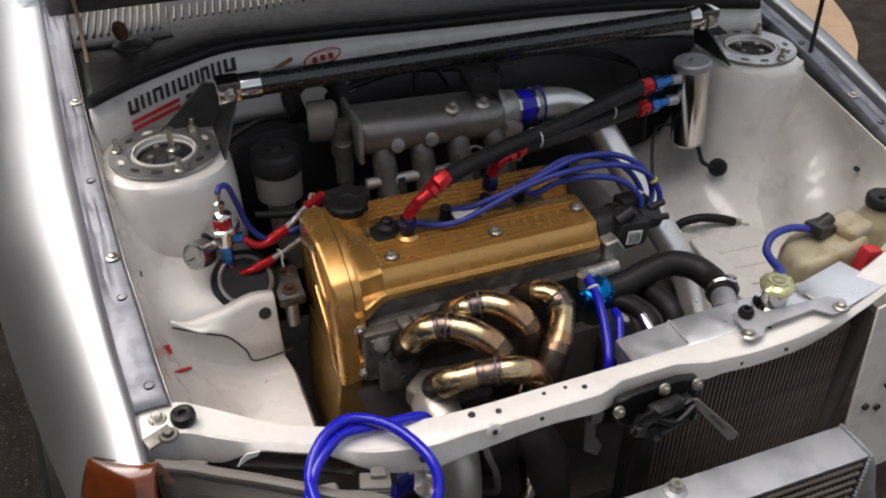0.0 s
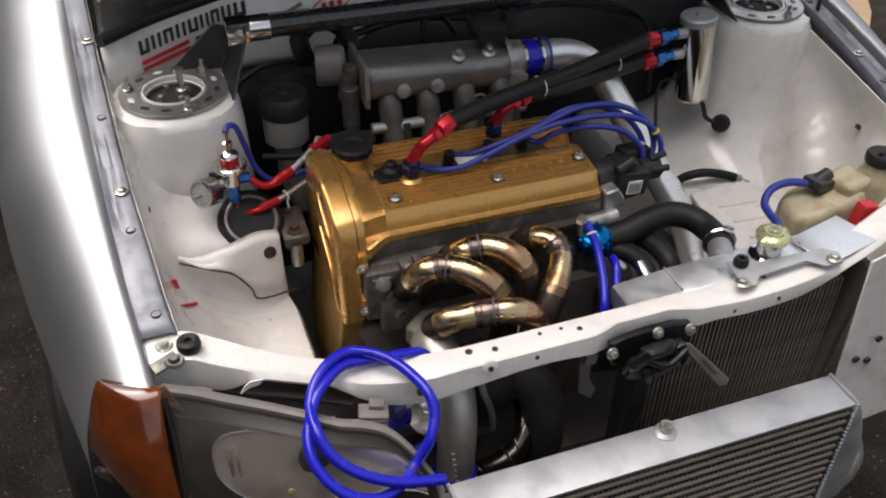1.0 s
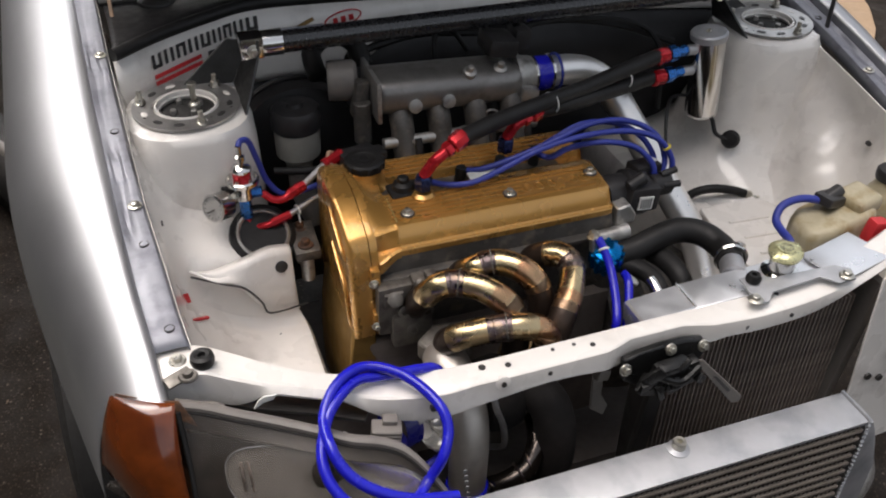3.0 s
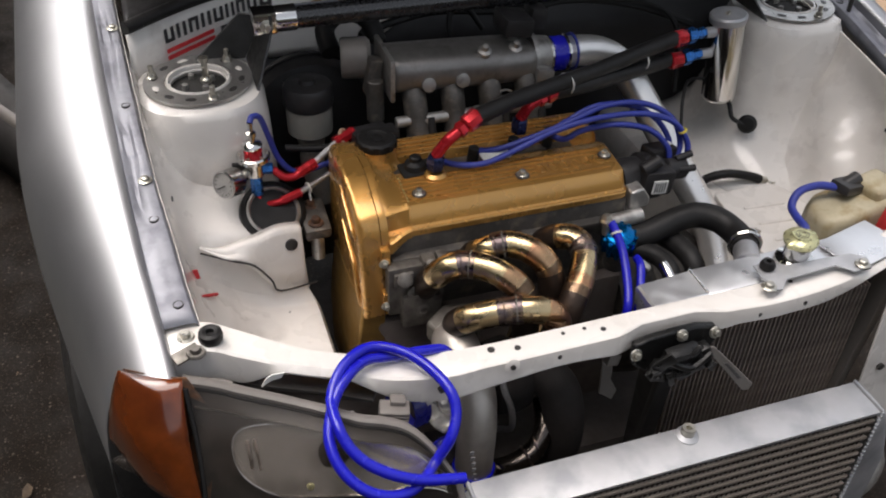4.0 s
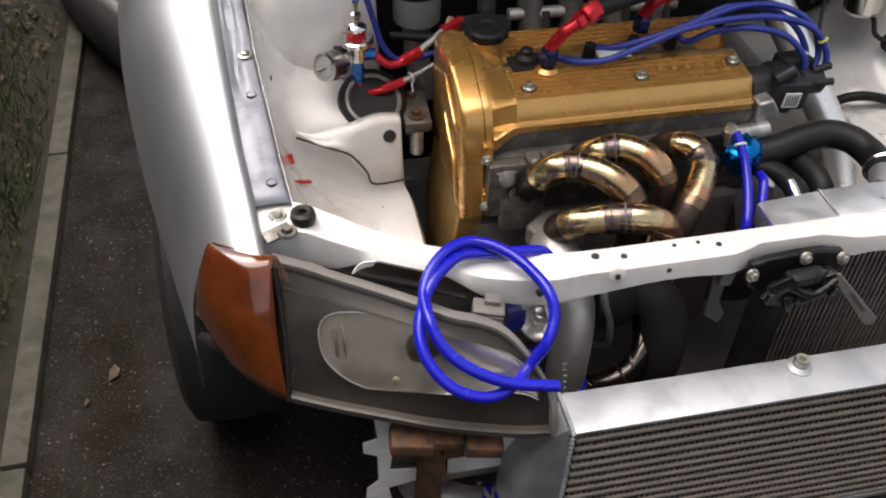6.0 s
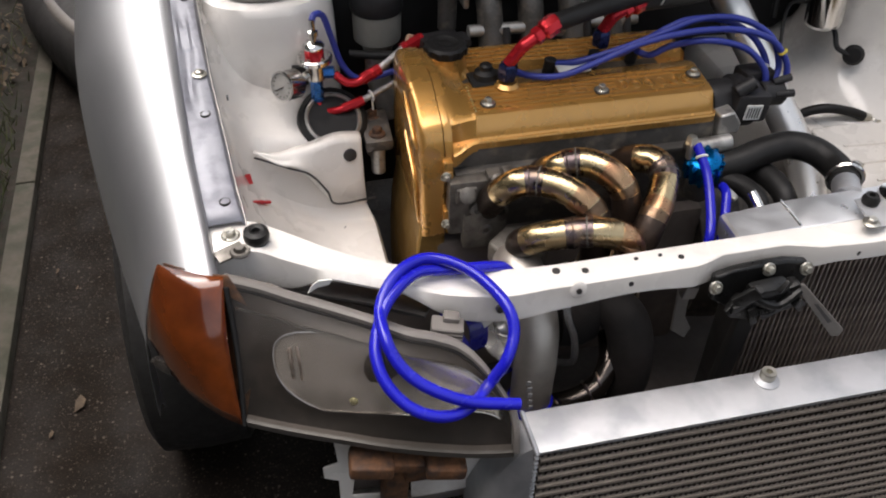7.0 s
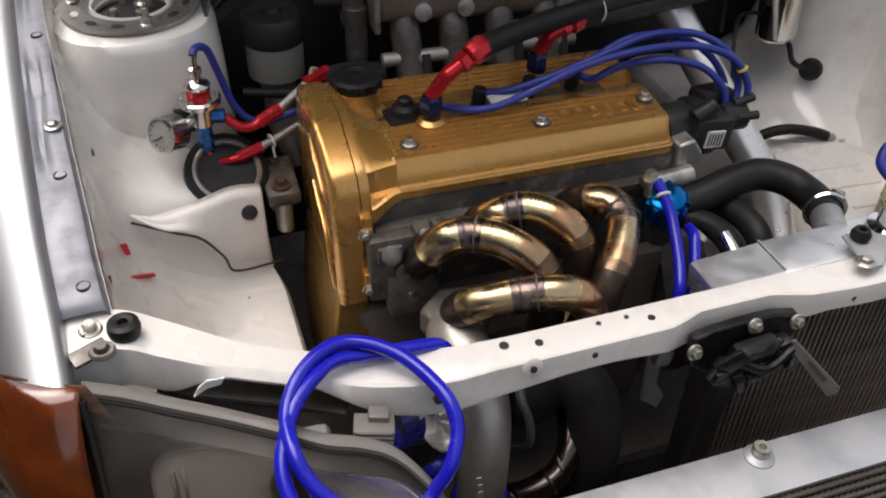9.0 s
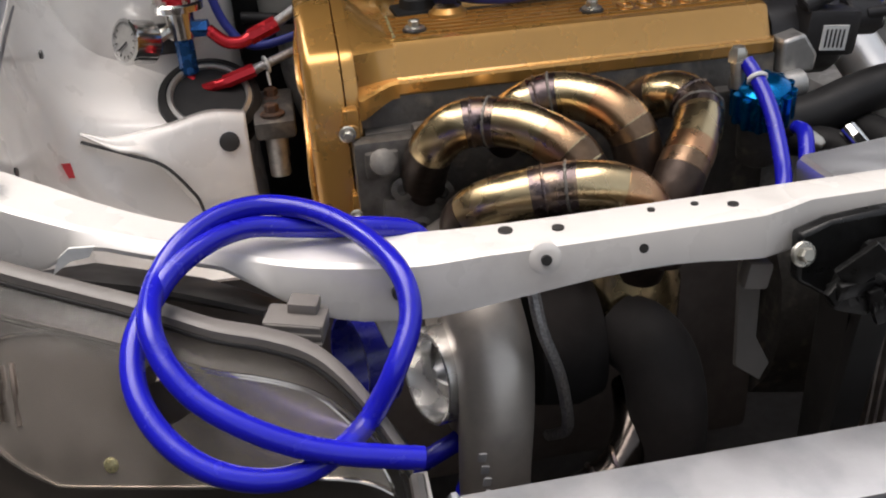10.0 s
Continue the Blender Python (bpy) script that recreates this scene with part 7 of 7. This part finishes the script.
def regulator():
    r = thing("fuel_regulator", "polished fuel pressure regulator with blue fittings and dial gauge", "regulator", (-0.425, 0.402, 0.80))
    c = Vector((-0.425, 0.402, 0.0))
    def at(z):
        return c + Vector((0, 0, z))
    bm = B()
    lathe(bm, [(0.013, -0.030), (0.014, -0.004), (0.024, -0.003), (0.0245, 0.003), (0.022, 0.005)], at(0.872), seg=32)
    part("body", bm, CHROME, r, "polished flanged body")
    bm = B()
    lathe(bm, [(0.0135, 0), (0.0135, 0.012)], at(0.877), seg=28)
    part("band", bm, RED, r, "red anodised band")
    bm = B()
    lathe(bm, [(0.0145, 0), (0.0150, 0.003), (0.012, 0.007), (0.005, 0.010), (0.005, 0.016), (0.0075, 0.017), (0.0075, 0.024), (0.004, 0.026), (0.004, 0.040), (0.0, 0.041)], at(0.889), seg=24)
    part("top", bm, CHROME, r, "polished top with adjuster")
    for k in range(6):
        a = 2 * math.pi * k / 6
        bm = B()
        lathe(bm, [(0.0025, 0), (0.0025, 0.003)], at(0.877) + Vector((0.0195 * math.cos(a), 0.0195 * math.sin(a), 0)), seg=8)
        part("screw", bm, ZINC, r)
    bm = B()
    cyl(bm, at(0.845), at(0.806), 0.009, 6)
    cyl(bm, at(0.85), at(0.85) + Vector((0.026, -0.004, 0)), 0.0085, 6)
    part("fitting", bm, ANBLUE, r, "blue anodised fittings")
    g = Vector((-0.473, 0.374, 0.850))
    ax = Vector((-0.72, -0.62, 0.25)).normalized()
    bm = B()
    lathe(bm, [(0.019, -0.026), (0.0205, -0.024), (0.0205, -0.002), (0.0215, 0.0), (0.0215, 0.002), (0.0185, 0.003), (0.018, 0.0)], g, ax, 32)
    gg = part("gauge", bm, CHROME, r, "bright dial gauge")
    bm = B()
    lathe(bm, [(0.018, 0.0), (0.018, 0.0012)], g, ax, 28)
    part("dial", bm, mat("grey_dial", (0.36, 0.35, 0.33), 0.35, 0, 0.15, 40), gg, "grey dial")
    bm = B()
    d, u, w = frame_of(ax)
    for k in range(11):
        a = -2.2 + 4.4 * k / 10
        v = math.sin(a) * u + math.cos(a) * w
        tube(bm, [g + d * 0.002 + v * 0.013, g + d * 0.002 + v * 0.016], 0.0005, 4, smooth=False)
    tube(bm, [g + d * 0.0022 - u * 0.003, g + d * 0.0022 + (u + w) * 0.009], 0.0008, 4, smooth=False)
    part("dial_marks", bm, PRINTBLACK, gg)
    bm = B()
    cyl(bm, g - ax * 0.026, at(0.855), 0.006, 8)
    part("gauge_stem", bm, ZINC, r)
    bm = B()
    box(bm, (-0.445, 0.42, 0.838), (0.022, 0.008, 0.03), bev=0.002)
    part("bracket", bm, BLACK, r, "black bracket")
    f1 = thing("fuel_hose", "steel braided fuel hose with red ends", "hose", (-0.38, 0.395, 0.83))
    bm = B()
    tube(bm, [(-0.400, 0.398, 0.848), (-0.385, 0.392, 0.836), (-0.37, 0.392, 0.834), (-0.36, 0.394, 0.838)], 0.006, 12)
    tube(bm, [(-0.362, 0.394, 0.837), (-0.335, 0.402, 0.846)], 0.0082, 8, smooth=False)
    part("socket", bm, RED, f1, "red anodised elbow")
    bm = B()
    tube(bm, [(-0.338, 0.401, 0.845), (-0.315, 0.412, 0.856), (-0.29, 0.425, 0.866), (-0.26, 0.432, 0.868)], 0.0052, 12)
    part("braid", bm, BRAID, f1)
    bm = B()
    tube(bm, [(-0.300, 0.42, 0.862), (-0.268, 0.432, 0.870)], 0.010, 8, smooth=False)
    part("socket", bm, RED, f1, "red anodised socket")
    f2 = thing("fuel_hose", "lower braided fuel hose with red end", "hose", (-0.38, 0.39, 0.80))
    bm = B()
    tube(bm, [(-0.425, 0.402, 0.803), (-0.418, 0.394, 0.792), (-0.40, 0.386, 0.796), (-0.385, 0.386, 0.80)], 0.0055, 12)
    tube(bm, [(-0.392, 0.386, 0.798), (-0.362, 0.390, 0.806)], 0.0072, 8, smooth=False)
    part("socket", bm, RED, f2, "red anodised elbow")
    bm = B()
    tube(bm, [(-0.365, 0.390, 0.805), (-0.33, 0.40, 0.815), (-0.29, 0.42, 0.822)], 0.0048, 12)
    part("braid", bm, BRAID, f2)
    bm = B()
    torus(bm, (-0.350, 0.394, 0.809), (1, 0.3, 0.2), 0.0075, 0.0018, 16, 6)
    tube(bm, [(-0.350, 0.388, 0.803), (-0.349, 0.386, 0.79)], 0.0015, 5)
    solo("cable_tie", bm, PAPER, "white cable tie on the braided hose", "cable tie")
    bm = B()
    tube(bm, [(-0.425, 0.402, 0.925), (-0.42, 0.410, 0.932), (-0.408, 0.418, 0.925), (-0.398, 0.424, 0.89), (-0.385, 0.425, 0.845), (-0.36, 0.42, 0.822), (-0.31, 0.42, 0.83)], 0.0045, 10)
    solo("vacuum_hose", bm, LEAD, "dark blue vacuum hose from the fuel regulator", "hose")


regulator()


def coolant():
    h = thing("coolant_hose", "black rubber top hose with clamp to the radiator", "hose", (0.2, 0.15, 0.76))
    bm = B()
    tube(bm, [(0.085, 0.190, 0.765), (0.12, 0.186, 0.772), (0.160, 0.188, 0.784), (0.196, 0.186, 0.790), (0.224, 0.168, 0.789), (0.236, 0.140, 0.785), (0.233, 0.113, 0.787), (0.222, 0.09, 0.79)], 0.0195, 20)
    part("hose", bm, RUBBER, h)
    bm = B()
    torus(bm, (0.230, 0.102, 0.789), (-0.4, -1, 0.05), 0.0215, 0.0035, 28, 6)
    box(bm, (0.243, 0.105, 0.807), (0.014, 0.012, 0.010), (0, 20, 20), 0.002)
    part("clamp", bm, CHROME, h, "bright worm-drive clamp")
    bm = B()
    tube(bm, [(0.225, 0.095, 0.79), (0.21, 0.064, 0.79)], 0.018, 20, smooth=False)
    part("spigot", bm, BRUSHED, h, "alloy radiator spigot")
    for pts, r in (([(0.09, 0.19, 0.75), (0.12, 0.15, 0.755), (0.125, 0.11, 0.745), (0.12, 0.09, 0.70)], 0.014), ([(0.15, 0.21, 0.75), (0.165, 0.16, 0.755), (0.17, 0.12, 0.74), (0.165, 0.10, 0.68)], 0.016)):
        bm = B()
        tube(bm, pts, r, 14)
        solo("heater_hose", bm, RUBBER, "black rubber hose below the top hose", "hose", group="small coolant hoses")
    bm = B()
    tube(bm, [(0.335, 0.375, 0.68), (0.35, 0.372, 0.705), (0.381, 0.360, 0.718), (0.42, 0.352, 0.712), (0.445, 0.347, 0.703)], 0.008, 10)
    cb = solo("battery_cable", bm, RUBBER, "thick black battery cable on the white shelf", "cable")
    bm = B()
    cyl(bm, (0.442, 0.347, 0.704), (0.457, 0.345, 0.700), 0.0065)
    torus(bm, (0.467, 0.344, 0.697), (0.2, 0, 1), 0.007, 0.003, 16, 6)
    part("cable_lug", bm, ZINC, cb, "plated ring lug")


coolant()


def bottles():
    b = thing("expansion_bottle", "aged cream plastic coolant bottle with blue hose", "bottle", (0.45, 0.13, 0.70))
    bm = B()
    rows = []
    for z, k in ((0.70, 0.92), (0.705, 1.0), (0.76, 1.0), (0.79, 0.98), (0.802, 0.93), (0.806, 0.8)):
        lp = []
        for j in range(28):
            a = 2 * math.pi * j / 28
            c, s = math.cos(a), math.sin(a)
            q = (abs(c) ** 4 + abs(s) ** 4) ** (-0.25)
            lp.append((0.437 + 0.068 * k * q * c + 0.01 * s, 0.135 + 0.042 * k * q * s, z + 0.01 * (c * q + 0.3)))
        rows.append(lp)
    loft(bm, rows)
    part("body", bm, CREAM, b, "yellowed plastic body", angle=60)
    bm = B()
    box(bm, (0.478, 0.137, 0.818), (0.05, 0.055, 0.03), (0, -8, 8), 0.010)
    part("shoulder", bm, CREAM, b, angle=60)
    bm = B()
    box(bm, (0.432, 0.148, 0.822), (0.042, 0.034, 0.016), (0, 12, 15), 0.004)
    cyl(bm, (0.425, 0.15, 0.82), (0.455, 0.155, 0.83), 0.011)
    part("cap", bm, DARKGREY, b, "dark blue-black cap")
    bm = B()
    tube(bm, [(0.415, 0.150, 0.822), (0.385, 0.158, 0.826), (0.352, 0.156, 0.822), (0.332, 0.142, 0.81), (0.326, 0.118, 0.806), (0.318, 0.09, 0.81), (0.290, 0.055, 0.822)], 0.0062, 12)
    solo("overflow_hose", bm, LEAD, "dark blue overflow hose from radiator neck to bottle", "hose")
    w = thing("washer_bottle", "milky washer bottle with black cap by the far wing", "bottle", (0.565, 0.165, 0.72))
    bm = B()
    lathe(bm, [(0.030, 0), (0.036, 0.006), (0.036, 0.07), (0.028, 0.09), (0.022, 0.10), (0.022, 0.112)], (0.565, 0.165, 0.712), seg=24)
    part("body", bm, CREAM, w)
    bm = B()
    lathe(bm, [(0.024, 0), (0.025, 0.004), (0.025, 0.014), (0.022, 0.018), (0.0, 0.019)], (0.565, 0.165, 0.822), seg=24)
    box(bm, (0.565, 0.165, 0.843), (0.03, 0.008, 0.006), (0, 0, 30), 0.002)
    part("cap", bm, BLACK, w, "black screw cap")
    bm = B()
    box(bm, (0.462, 0.075, 0.80), (0.03, 0.022, 0.05), (0, 10, 0), 0.006)
    solo("red_connector", bm, PRINTRED, "red plastic connector behind the slam panel", "connector")
    r = thing("brake_reservoir", "milky brake fluid reservoir with black cap", "reservoir", (-0.318, 0.52, 0.80))
    bm = B()
    lathe(bm, [(0.02, 0), (0.024, 0.02), (0.036, 0.03), (0.037, 0.075)], (-0.318, 0.525, 0.80), seg=28)
    part("body", bm, MILKY, r)
    bm = B()
    lathe(bm, [(0.038, 0), (0.040, 0.004), (0.040, 0.03), (0.036, 0.036), (0.014, 0.038), (0.012, 0.044), (0, 0.045)], (-0.318, 0.525, 0.876), seg=28)
    part("cap", bm, BLACK, r)
    bm = B()
    tube(bm, [(-0.318, 0.525, 0.80), (-0.318, 0.52, 0.76), (-0.30, 0.51, 0.70)], 0.020, 14)
    part("master_cylinder", bm, CAST, r, "grey master cylinder")
    sv = thing("brake_servo", "round black brake servo on the bulkhead", "brake servo", (-0.30, 0.645, 0.70))
    bm = B()
    lathe(bm, [(0.108, 0), (0.11, 0.03), (0.106, 0.05), (0.06, 0.07), (0.03, 0.075)], (-0.30, 0.645, 0.80), (0, -1, 0), 36)
    part("shell", bm, BLACK, sv)
    bm = B()
    torus(bm, (-0.30, 0.625, 0.80), (0, 1, 0), 0.112, 0.004, 40, 6)
    part("crimped_rim", bm, BLACK, sv)
    bm = B()
    tube(bm, [(-0.37, 0.46, 0.842), (-0.31, 0.45, 0.838), (-0.24, 0.45, 0.845), (-0.18, 0.455, 0.855)], 0.006, 10)
    solo("vacuum_pipe", bm, RUBBER, "thin black pipe across the back of the bay", "pipe")
    bm = B()
    box(bm, (-0.245, 0.425, 0.862), (0.06, 0.035, 0.03), (0, 0, 10), 0.009)
    box(bm, (-0.215, 0.43, 0.858), (0.03, 0.03, 0.024), (0, 0, 10), 0.006)
    solo("sensor_housing", bm, BLACK, "black moulded sensor housing behind the cam cover", "sensor")
    bm = B()
    tube(bm, [(-0.278, 0.435, 0.87), (-0.288, 0.432, 0.876), (-0.292, 0.42, 0.868), (-0.285, 0.41, 0.862)], 0.003, 8)
    solo("breather_stub", bm, TAN, "small tan hose end", "hose")
    c = thing("air_valve", "grey idle valve and black elbow beside the plenum", "valve", (-0.235, 0.53, 0.90))
    bm = B()
    lathe(bm, [(0.030, 0), (0.032, 0.005), (0.032, 0.04), (0.026, 0.046)], (-0.262, 0.53, 0.945), (1, -0.2, 0), 24)
    part("body", bm, GREYPLASTIC, c)
    bm = B()
    box(bm, (-0.222, 0.488, 0.93), (0.022, 0.024, 0.06), (0, 10, 0), 0.005)
    part("linkage", bm, DARKCAST, c)
    bm = B()
    cyl(bm, (-0.222, 0.475, 0.93), (-0.222, 0.475, 0.86), 0.014)
    part("linkage", bm, DARKCAST, c)
    bm = B()
    tube(bm, [(-0.27, 0.56, 0.94), (-0.27, 0.60, 0.965), (-0.235, 0.61, 0.985), (-0.20, 0.60, 0.97), (-0.19, 0.58, 0.94)], 0.016, 14)
    part("elbow", bm, RUBBER, c, "black rubber elbow")
    # wiring across the bulkhead
    for pts, r in (([(-0.20, 0.64, 0.93), (-0.08, 0.645, 0.95), (0.05, 0.64, 0.94), (0.18, 0.63, 0.95), (0.30, 0.62, 0.93), (0.40, 0.58, 0.90)], 0.007), ([(0.06, 0.60, 0.90), (0.10, 0.61, 0.95), (0.2, 0.615, 0.955), (0.32, 0.60, 0.94), (0.36, 0.56, 0.90), (0.35, 0.52, 0.80)], 0.005), ([(0.30, 0.40, 0.78), (0.315, 0.44, 0.83), (0.34, 0.47, 0.85), (0.37, 0.47, 0.85)], 0.003), ([(-0.06, 0.58, 0.90), (-0.06, 0.60, 0.96), (-0.03, 0.61, 0.97), (0.0, 0.6, 0.93)], 0.005)):
        bm = B()
        tube(bm, pts, r, 8)
        solo("wiring_loom", bm, RUBBER, "black taped wiring on the bulkhead", "wiring", group="bulkhead wiring")
    for p in ((0.07, 0.68, 0.955), (0.15, 0.675, 0.955), (-0.19, 0.66, 0.915)):
        bm = B()
        lathe(bm, [(0.013, 0), (0.014, 0.004), (0.008, 0.012), (0.004, 0.018), (0, 0.018)], p, (0, -1, 0.1), 18)
        solo("grommet", bm, RUBBER, "black rubber bulkhead grommet", "grommet", group="bulkhead grommets")


bottles()


def loose_bumper():
    """Dark bumper skin lying on the drive beside the car."""
    b = thing("bumper", "black plastic bumper skin lying on the drive", "bumper", (-1.1, 2.0, 0))
    bm = B()
    rows = []
    for p in spline([(-0.86, 1.62, 0), (-0.95, 1.78, 0), (-1.06, 1.98, 0), (-1.16, 2.25, 0), (-1.2, 2.6, 0), (-1.15, 3.0, 0)], 6):
        n = Vector((-0.85, -0.5, 0))
        rows.append([p + n * 0.02, p + n * 0.05 + Vector((0, 0, 0.10)), p + n * 0.045 + Vector((0, 0, 0.17)), p + n * 0.02 + Vector((0, 0, 0.21)), p - n * 0.05 + Vector((0, 0, 0.235)), p - n * 0.10 + Vector((0, 0, 0.23))])
    loft(bm, rows, closed=False)
    part("skin", bm, mat("dull_bumper_plastic", (0.02, 0.018, 0.017), 0.7, 0, 0.3, 8, 0.2, 80), b, solid=0.004, angle=60)
    # Grey strip along the top edge: a highlight put in as colour.
    bm = B()
    rows = []
    for p in spline([(-0.86, 1.62, 0), (-0.95, 1.78, 0), (-1.06, 1.98, 0), (-1.16, 2.25, 0)], 6):
        n = Vector((-0.85, -0.5, 0))
        rows.append([p + n * 0.010 + Vector((0, 0, 0.214)), p - n * 0.02 + Vector((0, 0, 0.231))])
    loft(bm, rows, closed=False)
    part("highlight_strip", bm, GREYPLASTIC, b, "grey edge strip painted as a highlight", solid=0.003)


loose_bumper()
bm = B()
tube(bm, [(-0.285, 0.03, 0.575), (-0.268, 0.03, 0.592), (-0.24, 0.035, 0.603), (-0.215, 0.05, 0.605)], 0.008, 10)
solo("water_hose", bm, BLUE, "short blue hose under the turbo inlet", "hose")
